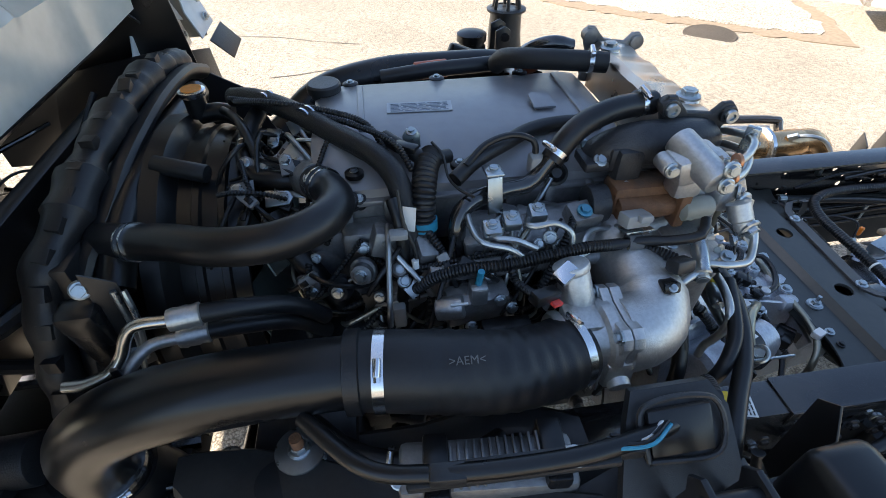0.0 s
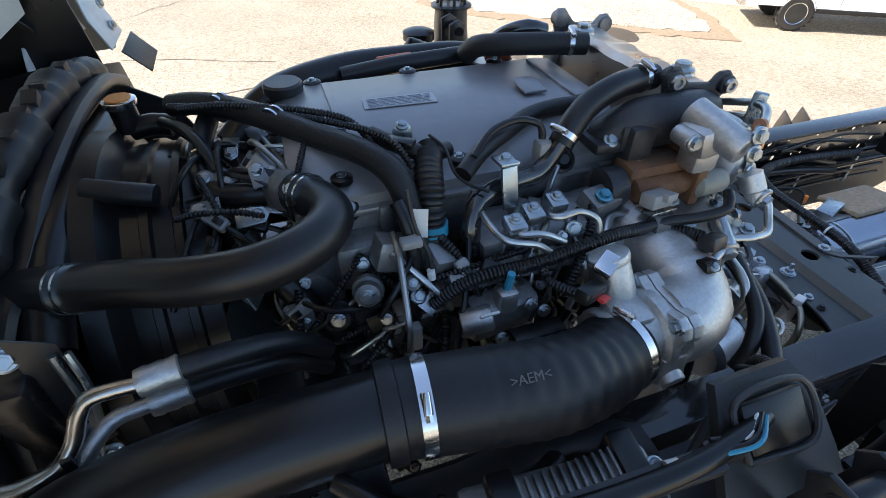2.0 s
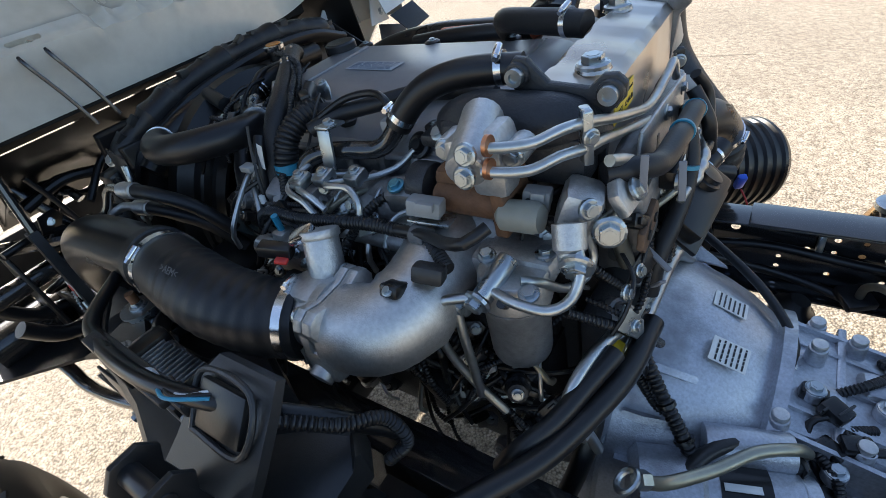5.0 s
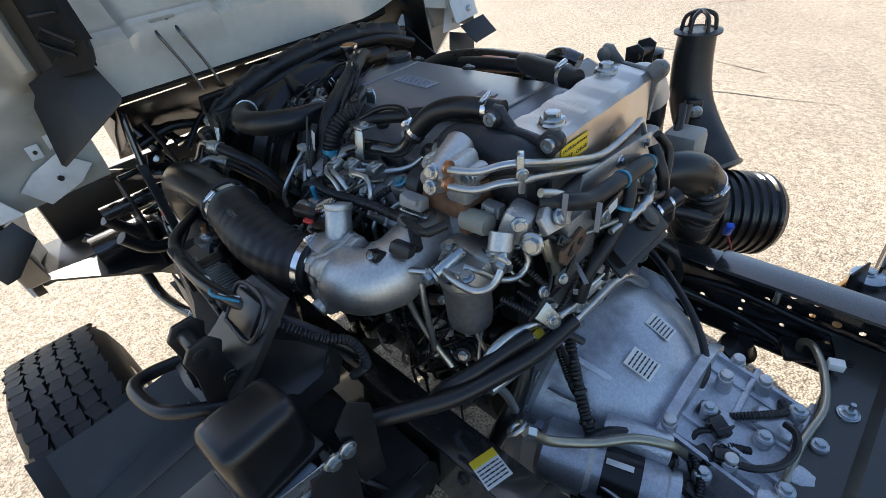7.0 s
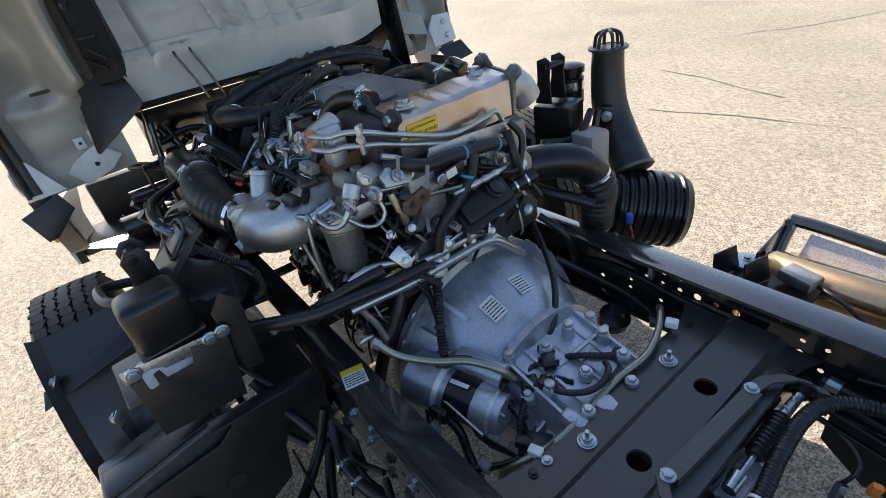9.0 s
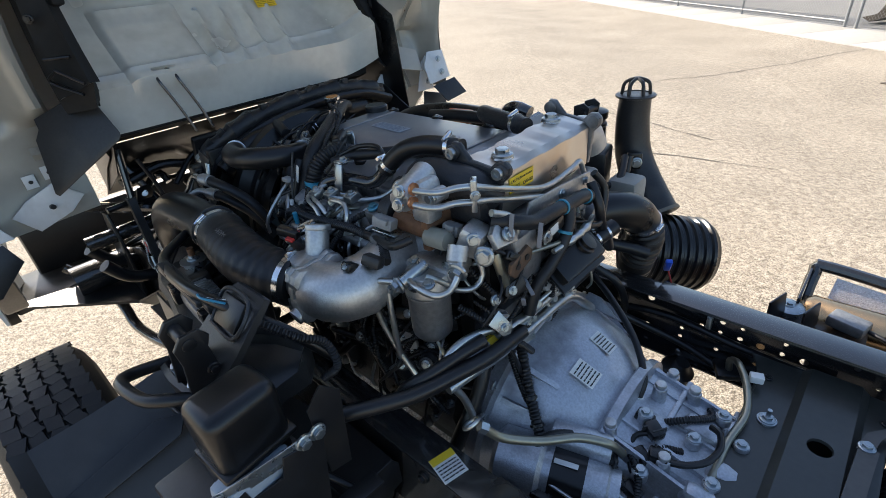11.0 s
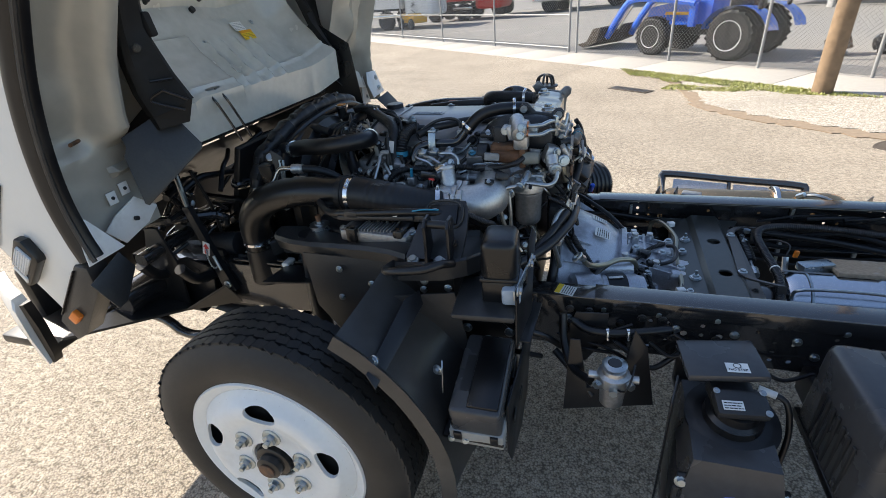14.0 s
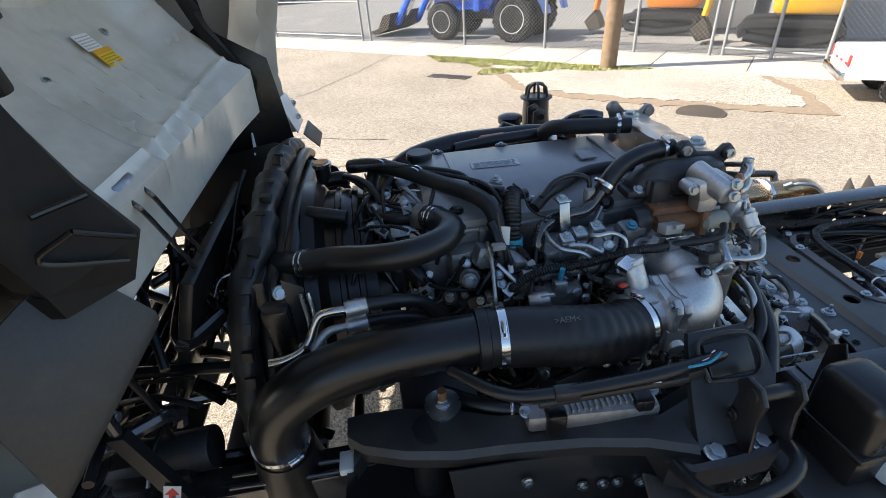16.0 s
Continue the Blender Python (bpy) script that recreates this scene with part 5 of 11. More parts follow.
part("oil_filler_cap", lathe((-1.225, 0.175, 1.235), (0, 0, 1), [(0, 0.03), (0.012, 0.03), (0.012, 0.036), (0.026, 0.036), (0.03, 0.032), (0.03, 0.008)], 26), PLASTIC_MATT, engine, "black screw-on oil filler cap")
part("lifting_bracket", plate([(-0.016, 0), (0.016, 0), (0.016, 0.04), (0.008, 0.052), (-0.008, 0.052), (-0.016, 0.04)], 0.004, frame_of((-1.062, -0.065, 1.215), (1, 0, 0), (0, 0.15, 1)), 0.001), GALV, engine, "zinc-plated lifting bracket")
bolt(engine, (-1.062, -0.06, 1.262), (0, -0.3, 1), 0.012)
part("cover_tab", plate([(-0.022, -0.03), (0.022, -0.03), (0.022, 0.02), (0.012, 0.03), (-0.012, 0.03), (-0.022, 0.02)], 0.005, frame_of((-0.79, 0.04, 1.256), (1, 0, 0), (0, 1, 0.1)), 0.0015), VALVE_COVER, engine)

# exhaust gas cooler lying across the rear of the head
cooler = thing("egr_cooler", (-0.56, 0.06, 1.18), "heat-tinted stainless exhaust gas cooler box across the engine", "cooler")
CX, CW = -0.562, 0.094
body = []
for y in [-0.115 + 0.0175 * i for i in range(21)]:
    s = 1.0 + (0.035 if int((y + 0.115) / 0.052) % 2 == 0 else 0.0)
    w, t, b0 = CW / 2 * s, 1.292 + 0.003 * (s - 1) / 0.035, 1.19
    body.append([(CX - w, y, b0), (CX - w, y, t - 0.012), (CX - w + 0.012, y, t), (CX + w - 0.012, y, t - 0.012), (CX + w, y, t - 0.024), (CX + w, y, b0 - 0.01)])
part("shell", loft(body), mat("tinted_cooler_steel", (0.55, 0.46, 0.37), 0.3, metal=0.95, grain=0.12, scale=20, spots=(0.62, 0.58, 0.53), spot_scale=6, spot_cut=0.45, bump=0.04), cooler, "brownish tinted stainless shell")
for y, sg in ((-0.122, -1), (0.245, 1)):
    o = [(-0.058, -0.09), (0.058, -0.1), (0.06, -0.02), (0.074, -0.002), (0.074, 0.016), (0.062, 0.026), (0.046, 0.024), (0.03, 0.006), (-0.02, 0.008), (-0.036, 0.022), (-0.05, 0.036), (-0.066, 0.036), (-0.075, 0.022), (-0.07, 0.002), (-0.06, -0.02)]
    part("end_plate", plate(o, 0.014, frame_of((CX, y, 1.285), (1, 0, -0.08), (0.08, 0, 1)), 0.004), CAST_IRON if sg < 0 else CAST_DULL, cooler, "eared end flange")
    for x, z in ((CX - 0.058, 1.306), (CX + 0.058, 1.286)):
        part("ear_boss", cyl((x, y - 0.014, z), (x, y + 0.012, z), 0.016, seg=18, r=0.002), CAST_IRON if sg < 0 else CAST_DULL, cooler)
        if sg < 0:
            part("socket_bolt", lathe((x, y - 0.014, z), (0, -1, 0), [(0, 0.012), (0.009, 0.0115), (0.009, 0.0065), (0.005, 0.006), (0.005, 0.001)], 18), GALV, cooler)
for x, y in ((-0.546, -0.066), (-0.59, 0.19)):
    part("plug_seat", lathe((x, y, 1.288), (0, 0, 1), [(0, 0.024), (0.004, 0.022), (0.006, 0.018)], 20), STAINLESS, cooler)
    bolt(cooler, (x, y, 1.293), (0, 0, 1), 0.026, GALV, "plug")
lm = frame_of((CX + CW / 2 + 0.003, -0.09, 1.222), (0, 1, 0), (0, 0, 1))
lab = part("warning_label", plate([(0, 0), (0.085, 0), (0.085, 0.034), (0, 0.034)], 0.0015, lm, 0), YELLOW_LABEL, cooler, "yellow hot-surface warning label", smooth=False)
words(lab, "CAUTION", lm @ Matrix.Translation((0.004, 0.022, 0.001)), 0.0085, INK)
words(lab, "HOT", lm @ Matrix.Translation((0.01, 0.006, 0.001)), 0.012, INK)
words(lab, "AVERTISSEMENT", lm @ Matrix.Translation((0.043, 0.023, 0.001)), 0.0052, INK)
words(lab, "CHAUD", lm @ Matrix.Translation((0.046, 0.006, 0.001)), 0.0105, INK)
part("cooler_tail", tube([(CX, 0.25, 1.24), (CX + 0.005, 0.3, 1.235), (CX + 0.01, 0.33, 1.19)], 0.042, 16), mat("heat_shield_grey", (0.5, 0.5, 0.49), 0.4, metal=0.6, grain=0.2), cooler, "pale heat-shielded outlet")

# cast manifold arch, valve and rusty turbine housing under its near end
arch = part("exhaust_crossover", tube([(-0.735, -0.12, 1.215), (-0.72, -0.135, 1.235), (-0.68, -0.145, 1.25), (-0.62, -0.15, 1.252), (-0.55, -0.14, 1.248), (-0.53, -0.12, 1.22)], lambda u, s: 0.03 + 0.01 * math.sin(math.pi * u), 16), CAST_IRON, engine, "black cast exhaust crossover")
box((-0.735, -0.14, 1.222), (0.07, 0.06, 0.02), 0.006, bm=(ab := bmesh.new()))
box((-0.695, -0.17, 1.215), (0.05, 0.035, 0.09), 0.012, bm=ab)
box((-0.66, -0.155, 1.235), (0.14, 0.04, 0.05), 0.012, bm=ab)
box((-0.57, -0.14, 1.21), (0.1, 0.07, 0.07), 0.012, bm=ab)
part("manifold_foot", ab, CAST_IRON, arch)
for p in ((-0.74, -0.16, 1.233), (-0.7, -0.192, 1.195), (-0.752, -0.11, 1.233)):
    bolt(arch, p, (0, -0.6, 0.8), 0.015)
rz = bmesh.new()
cyl((-0.77, -0.2, 1.17), (-0.735, -0.2, 1.17), 0.034, seg=24, r=0.004, bm=rz)
part("throttle_ring", rz, CAST_IRON, arch)
rb = box((-0.665, -0.185, 1.17), (0.125, 0.06, 0.07), 0.014)
cyl((-0.72, -0.215, 1.165), (-0.6, -0.215, 1.165), 0.022, seg=16, r=0.004, bm=rb)
box((-0.61, -0.2, 1.175), (0.02, 0.09, 0.085), 0.004, bm=rb)
part("turbine_housing", rb, RUSTY, engine, "orange rusted iron exhaust housing")
vb = bmesh.new()
cyl((-0.635, -0.2, 1.285), (-0.612, -0.295, 1.262), 0.026, 0.024, 18, 0.004, vb)
box((-0.622, -0.235, 1.262), (0.075, 0.06, 0.05), 0.012, (0, -12, 0), bm=vb)
box((-0.616, -0.225, 1.225), (0.05, 0.045, 0.06), 0.01, bm=vb)
for x, z in ((-0.665, 1.262), (-0.575, 1.262)):
    cyl((x, -0.25, z), (x, -0.215, z), 0.015, seg=14, r=0.002, bm=vb)
egr = part("egr_valve", vb, CAST_ALU, engine, "bare aluminium EGR valve body")
for p, d in (((-0.665, -0.252, 1.262), (0, -1, 0.1)), ((-0.575, -0.252, 1.262), (0, -1, 0.1)), ((-0.604, -0.3, 1.287), (0, -1, 0.25)), ((-0.607, -0.305, 1.262), (0, -1, 0.2))):
    bolt(egr, p, d, 0.016)
for y, z in ((-0.285, 1.29), (-0.29, 1.265)):
    part("copper_washer", cyl((-0.588, y + 0.003, z), (-0.583, y + 0.003, z), 0.012, seg=16), mat("copper", (0.6, 0.28, 0.15), 0.35, metal=1.0), egr)
tubes = [[(-0.59, -0.285, 1.288), (-0.565, -0.27, 1.284), (-0.545, -0.255, 1.283), (-0.525, -0.235, 1.288), (-0.51, -0.205, 1.283), (-0.503, -0.17, 1.27), (-0.497, -0.08, 1.235), (-0.493, 0.02, 1.205), (-0.492, 0.12, 1.21), (-0.492, 0.16, 1.215), (-0.49, 0.18, 1.18)],
         [(-0.595, -0.29, 1.262), (-0.565, -0.277, 1.257), (-0.545, -0.262, 1.255), (-0.525, -0.24, 1.26), (-0.508, -0.21, 1.255), (-0.503, -0.17, 1.245), (-0.5, -0.1, 1.22), (-0.488, 0.0, 1.19)]]
for t in tubes:
    part("coolant_pipe", tube(t, 0.0065, 12, 0.008), PIPE_STEEL, engine, "bright steel coolant pipe")
cb = box((-0.508, -0.205, 1.268), (0.012, 0.022, 0.065), 0.003, (0, 0, 35))
part("pipe_clip", cb, GALV, engine, "zinc pipe clip")
bolt(engine, (-0.5, -0.212, 1.27), (0.8, -0.6, 0), 0.012)

# ---- throttle, intake elbow
tb = lathe((-0.885, -0.41, 1.066), (1, 0.06, 0), [(0, 0.047), (0.006, 0.051), (0.014, 0.051), (0.018, 0.046), (0.03, 0.045), (0.05, 0.05), (0.055, 0.05), (0.07, 0.052), (0.075, 0.06), (0.09, 0.061)], 36)
box((-0.79, -0.452, 1.035), (0.05, 0.03, 0.06), 0.01, bm=tb)
box((-0.84, -0.4, 1.1), (0.06, 0.06, 0.04), 0.012, bm=tb)
cyl((-0.79, -0.44, 1.03), (-0.79, -0.475, 1.02), 0.018, seg=16, r=0.002, bm=tb)
throttle = part("throttle_body", tb, CAST_ALU, engine, "cast aluminium throttle body")
LUGS = [(r * math.cos(a), r * math.sin(a)) for k in range(4) for a, r in [(math.pi * (k / 2 + 0.25) + o, r) for o, r in ((-0.45, 0.06), (-0.2, 0.076), (0.0, 0.08), (0.2, 0.076), (0.45, 0.06))]]
for x, th in ((-0.795, 0.016), (-0.777, 0.018)):
    part("flange", plate(LUGS, th, frame_of((x, -0.405, 1.066), (0, 1, 0), (0, 0, 1)), 0.003), CAST_ALU, throttle)
for k in range(5):
    part("rib", box((-0.85 + 0.008 * k, -0.452, 1.03 - 0.004 * k), (0.003, 0.014, 0.04), 0.001), CAST_ALU, throttle)
for a in (0.8, 2.3, 3.95, 5.5):
    p = Vector((-0.803, -0.405 + 0.069 * math.cos(a), 1.066 + 0.069 * math.sin(a)))
    bolt(throttle, p, (-1, 0, 0), 0.014)
part("elbow", tube([(-0.775, -0.407, 1.066), (-0.745, -0.405, 1.067), (-0.718, -0.39, 1.069), (-0.703, -0.355, 1.072), (-0.702, -0.3, 1.078), (-0.708, -0.24, 1.085), (-0.715, -0.15, 1.09)], lambda u, s: 0.062 + 0.003 * u + 0.004 * math.exp(-((s - 0.1) / 0.012) ** 2), 28), CAST_ALU, engine, "sand-cast aluminium intake elbow")
part("intake_manifold", tube([(-0.62, -0.17, 1.09), (-0.8, -0.19, 1.1), (-0.98, -0.18, 1.1)], lambda u, s: 0.062 - 0.012 * u, 22, 0.03), CAST_DULL, engine, "dull cast intake manifold")
mb = cyl((-0.828, -0.375, 1.085), (-0.845, -0.345, 1.158), 0.027, 0.026, 24, 0.003)
cyl((-0.845, -0.345, 1.156), (-0.848, -0.34, 1.168), 0.029, 0.029, 24, 0.003, mb)
part("throttle_motor", mb, CAST_ALU, throttle, "aluminium throttle motor housing")
part("motor_cap", box((-0.862, -0.36, 1.168), (0.036, 0.026, 0.014), 0.003, (10, -15, 30)), CLAMP, throttle, "shiny sensor cap")
part("motor_plug", box((-0.9, -0.385, 1.152), (0.05, 0.022, 0.02), 0.004, (0, 15, 25)), PLASTIC, engine, "black connector with red lock")
part("red_lock", box((-0.885, -0.392, 1.143), (0.018, 0.016, 0.006), 0.001, (0, 15, 25)), RED_INK, engine)
part("sensor_boss", box((-0.695, -0.372, 1.115), (0.034, 0.03, 0.022), 0.005, (-25, 0, 0)), CAST_ALU, engine)
part("map_sensor", box((-0.695, -0.376, 1.132), (0.028, 0.03, 0.018), 0.004, (-25, 0, 0)), PLASTIC, engine, "black pressure sensor")
bolt(engine, (-0.695, -0.388, 1.14), (0, -0.4, 0.9), 0.009)
part("open_plug", box((-0.66, -0.345, 1.142), (0.042, 0.028, 0.024), 0.006, (-20, 10, 15)), PLASTIC_MATT, engine, "dangling black connector")

# ---- intake duct and rubber sleeve
duct = thing("intake_duct", (-1.3, -0.35, 0.8), "glossy black intake pipe with ribbed rubber sleeve", "intake pipe")
part("pipe", tube([(-1.625, -0.4, 0.83), (-1.625, -0.41, 0.87), (-1.622, -0.418, 0.92), (-1.605, -0.425, 0.975), (-1.565, -0.43, 1.025), (-1.5, -0.435, 1.065), (-1.41, -0.437, 1.09), (-1.3, -0.437, 1.1), (-1.17, -0.437, 1.1)], lambda u, s: 0.057 - 0.006 * u, 30), PLASTIC, duct, "smooth black moulded pipe")
part("collar", lathe((-1.2, -0.437, 1.1), (1, -0.05, 0), [(0, 0.05), (0.002, 0.06), (0.022, 0.061), (0.024, 0.057), (0.06, 0.057)], 36), RUBBER_RIB, duct)


def sleeve_radius(u, s):
    r = 0.057 + 0.003 * math.sin(u * 3.1)
    if 0.25 < u < 0.95:
        r += 0.0008 * math.sin(s * 2 * math.pi / 0.024)
    return r


part("sleeve", tube([(-1.16, -0.44, 1.1), (-1.08, -0.452, 1.098), (-0.99, -0.458, 1.086), (-0.91, -0.443, 1.068), (-0.85, -0.418, 1.06)], sleeve_radius, 36, 0.004), RUBBER_RIB, duct, "ribbed black rubber sleeve")
worm_clamp(duct, (-1.15, -0.441, 1.1), (1, -0.1, 0), 0.058, 0.016, (0.1, -0.5, 0.8))
worm_clamp(duct, (-0.862, -0.423, 1.062), (1, 0.3, -0.1), 0.059, 0.014, (-0.3, 0.1, 0.9))
worm_clamp(duct, (-1.625, -0.412, 0.88), (0.05, -0.1, 1), 0.059, 0.012, (0.5, -0.8, 0))
part("boot", tube([(-1.63, -0.38, 0.7), (-1.63, -0.39, 0.78), (-1.626, -0.4, 0.85)], lambda u, s: 0.085 - 0.02 * u, 20), RUBBER, duct, "flared black rubber boot")
words(duct, ">AEM<", frame_of((-1.06, -0.483, 1.151), (1, -0.05, 0), (0.05, 0.75, 0.5)), 0.016, mat("moulded_grey", (0.12, 0.12, 0.12), 0.6), "moulded_mark")
part("sleeve_plug", cyl((-0.885, -0.468, 1.1), (-0.884, -0.473, 1.105), 0.004, seg=10), TEAL, duct)

# ---- radiator, seal, shroud and fan
rad = thing("radiator", (-1.6, 0.05, 0.55), "black radiator pack with foam seal and cap", "radiator")
part("core", box((-1.64, 0.12, 0.9), (0.05, 0.72, 0.54), 0.006), FRAME_DULL, rad)
part("upper_tank", tube([(-1.58, -0.22, 1.1), (-1.575, -0.1, 1.165), (-1.565, 0.12, 1.185), (-1.56, 0.38, 1.17)], 0.038, 18, 0.03, flat=0.8), PLASTIC, rad, "black moulded top tank")
part("side_tank", box((-1.59, -0.275, 0.98), (0.06, 0.045, 0.34), 0.012, (8, 0, 0)), PLASTIC, rad)
part("lower_tank", box((-1.63, 0.02, 0.62), (0.09, 0.7, 0.1), 0.02), PLASTIC, rad)
loop = [(-1.69, -0.36, 0.72), (-1.69, -0.345, 0.84), (-1.687, -0.31, 0.95), (-1.68, -0.27, 1.05), (-1.665, -0.215, 1.15), (-1.64, -0.13, 1.195), (-1.635, -0.03, 1.225), (-1.63, 0.1, 1.243), (-1.625, 0.25, 1.25), (-1.62, 0.4, 1.235), (-1.62, 0.52, 1.19)]
part("foam_seal", tube(loop, lambda u, s: 0.03 + (0.007 * (math.sin(s * 34) > 0.2) if u > 0.4 else 0.0) + 0.003 * math.sin(s * 71), 14, 0.012, flat=1.2), RUBBER_RIB, rad, "wavy black foam edge seal")
fin_r = random.Random(12)
for (x0, y0, z0), (x1, y1, z1) in zip(loop, loop[1:]):
    if (z0 + z1) / 2 < 1.0:
        continue
    n = max(1, int(math.dist((x0, y0, z0), (x1, y1, z1)) / 0.045))
    for k in range(n):
        u = (k + 0.5) / n
        p = Vector((x0 + (x1 - x0) * u, y0 + (y1 - y0) * u, z0 + (z1 - z0) * u))
        o = Vector((0, p.y - 0.08, p.z - 0.9)).normalized()
        t_ = Vector((x1 - x0, y1 - y0, z1 - z0)).normalized()
        m = frame_of(p + o * 0.03 + Vector((0.012, 0, 0)), t_, o)
        part("seal_fin", plate([(-0.017, -0.012), (0.015, -0.012), (0.011, fin_r.uniform(0.008, 0.018)), (-0.013, fin_r.uniform(0.004, 0.014))], 0.024, m, 0.002), RUBBER_RIB, rad)
part("seal_lip", tube([(x + 0.045, y + 0.01, z - 0.02) for x, y, z in loop], 0.018, 10, 0.02, flat=1.3), RUBBER, rad)
part("fan_shroud", lathe((-1.545, 0.07, 0.9), (1, 0, 0), [(0, 0.335), (0.03, 0.33), (0.05, 0.3), (0.075, 0.3), (0.078, 0.306), (0.09, 0.306), (0.094, 0.3), (0.12, 0.298), (0.123, 0.305), (0.135, 0.305), (0.138, 0.297), (0.165, 0.29), (0.165, 0.28), (0.0, 0.3)], 64), PLASTIC, rad, "ribbed black fan shroud")
fan = thing("cooling_fan", (-1.36, 0.07, 0.9), "translucent grey-green plastic cooling fan", "fan")
part("hub", lathe((-1.4, 0.07, 0.9), (1, 0, 0), [(0, 0.09), (0.05, 0.09), (0.06, 0.07), (0.08, 0.06), (0.09, 0.02)], 28), CAST_DULL, fan)
for k in range(9):
    a = 2 * math.pi * k / 9 + 0.2
    bb = bmesh.new()
    rows = []
    for i in range(7):
        r = 0.085 + 0.2 * i / 6
        half = 0.035 + 0.05 * i / 6
        row = []
        for j in range(4):
            f = (j / 3 - 0.5) * 2
            an = a + f * half / r
            row.append((-1.375 + 0.03 * f + 0.008 * f * f, 0.07 + r * math.cos(an), 0.9 + r * math.sin(an)))
        rows.append(row)
    bb = loft(rows, closed=False, cap=False)
    bmesh.ops.solidify(bb, geom=bb.faces[:], thickness=0.003)
    part("blade", bb, FAN_PLASTIC, fan)
part("filler_neck", cyl((-1.5, 0.2, 1.2), (-1.5, 0.2, 1.245), 0.022, seg=20), PLASTIC, rad)
part("radiator_cap", lathe((-1.5, 0.2, 1.245), (0, 0, 1), [(0, 0.026), (0.006, 0.028), (0.012, 0.028), (0.014, 0.024), (0.014, 0.004)], 24), CLAMP, rad, "bright pressure cap")
part("cap_label", cyl((-1.5, 0.2, 1.2595), (-1.5, 0.2, 1.261), 0.021, seg=24), mat("faded_orange_print", (0.7, 0.25, 0.04), 0.4, grain=0.3, scale=150), rad, "orange printed cap label")
part("neck_arm", tube([(-1.5, 0.2, 1.2), (-1.46, 0.2, 1.205), (-1.43, 0.195, 1.2)], 0.02, 14), PLASTIC, rad)
part("foam_grip", cyl((-1.53, -0.02, 1.215), (-1.435, -0.045, 1.2), 0.017, seg=18, r=0.002), RUBBER_RIB, rad, "black foam-wrapped tube")
part("drain_nut", cyl((-1.545, -0.03, 1.19), (-1.52, -0.035, 1.185), 0.015, hexa=True), mat("brass", (0.3, 0.17, 0.07), 0.4, metal=1.0, grain=0.2), rad, "brass nut")
for p in ((-1.575, -0.285, 1.17), (-1.55, -0.3, 1.03), (-1.57, -0.31, 0.98), (-1.545, -0.3, 0.97)):
    bolt(rad, p, (0.3, -0.8, 0.5), 0.018)
part("side_bracket", plate([(-0.02, -0.1), (0.02, -0.09), (0.025, 0.08), (-0.015, 0.11)], 0.004, frame_of((-1.55, -0.29, 1.09), (1, 0.3, 0), (0, 0.1, 1)), 0.001), FRAME_DULL, rad)
for a, z in ((0.0, 1.1), (0.015, 1.13)):
    part("plastic_strap", tube([(-1.535 + a, -0.285, 1.16), (-1.53 + a, -0.3, z - 0.02), (-1.545 + a, -0.31, z - 0.1)], 0.005, 8), GALV, rad)

# upper hose with its clamps
uh = thing("upper_hose", (-1.35, -0.2, 1.15), "thick black radiator hose with wire clamps", "hose")
UH = [(-1.6, -0.13, 1.135), (-1.53, -0.165, 1.15), (-1.46, -0.2, 1.17), (-1.38, -0.24, 1.185), (-1.3, -0.255, 1.195), (-1.235, -0.235, 1.2), (-1.2, -0.18, 1.195), (-1.21, -0.12, 1.185), (-1.245, -0.07, 1.175)]
part("hose", tube(UH, 0.03, 24), RUBBER, uh)
spring_clamp(uh, (-1.53, -0.165, 1.15), (0.07, -0.035, 0.02), 0.03)
spring_clamp(uh, (-1.225, -0.095, 1.181), (-0.035, 0.05, -0.01), 0.03)
part("thermostat_neck", tube([(-1.24, -0.075, 1.177), (-1.27, -0.03, 1.16), (-1.28, 0.02, 1.12)], 0.032, 18), CAST_DULL, uh, "cast thermostat outlet")

# heater and vent hoses at the front
def hose(name, pts, r, label, material=None, seg=14):
    t = thing(name, Vector(pts[len(pts) // 2]), label, "hose")
    part("tube", tube(pts, r, seg), material or RUBBER, t)
    return t


h1 = hose("heater_hose", [(-1.36, 0.13, 1.23), (-1.37, 0.06, 1.225), (-1.375, 0.0, 1.205), (-1.35, -0.05, 1.19), (-1.3, -0.07, 1.19), (-1.265, -0.06, 1.17), (-1.24, -0.05, 1.13)], 0.0175, "black rubber coolant hose bending behind the fan")
spring_clamp(h1, (-1.373, 0.02, 1.21), (0, -1, -0.3), 0.0175)
h2 = hose("sheathed_hose", [(-1.42, 0.2, 1.235), (-1.36, 0.14, 1.255), (-1.28, 0.06, 1.26), (-1.2, -0.03, 1.255), (-1.13, -0.11, 1.25), (-1.1, -0.16, 1.235), (-1.09, -0.19, 1.2), (-1.085, -0.22, 1.14), (-1.085, -0.23, 1.08)], 0.02, "braided black sleeve over a coolant hose", BRAID)
spring_clamp(h2, (-1.33, 0.11, 1.257), (-0.7, -0.6, 0), 0.0205)
spring_clamp(h2, (-1.25, 0.025, 1.259), (-0.7, -0.7, 0), 0.0205)
hose("pump_hose", [(-1.33, -0.11, 1.14), (-1.28, -0.17, 1.08), (-1.23, -0.2, 1.0), (-1.2, -0.2, 0.95)], 0.022, "black hose leading down to the water pump")
hose("overflow_hose", [(-1.44, 0.17, 1.22), (-1.4, 0.1, 1.235), (-1.37, 0.03, 1.24), (-1.345, -0.03, 1.215)], 0.009, "thin black overflow hose")
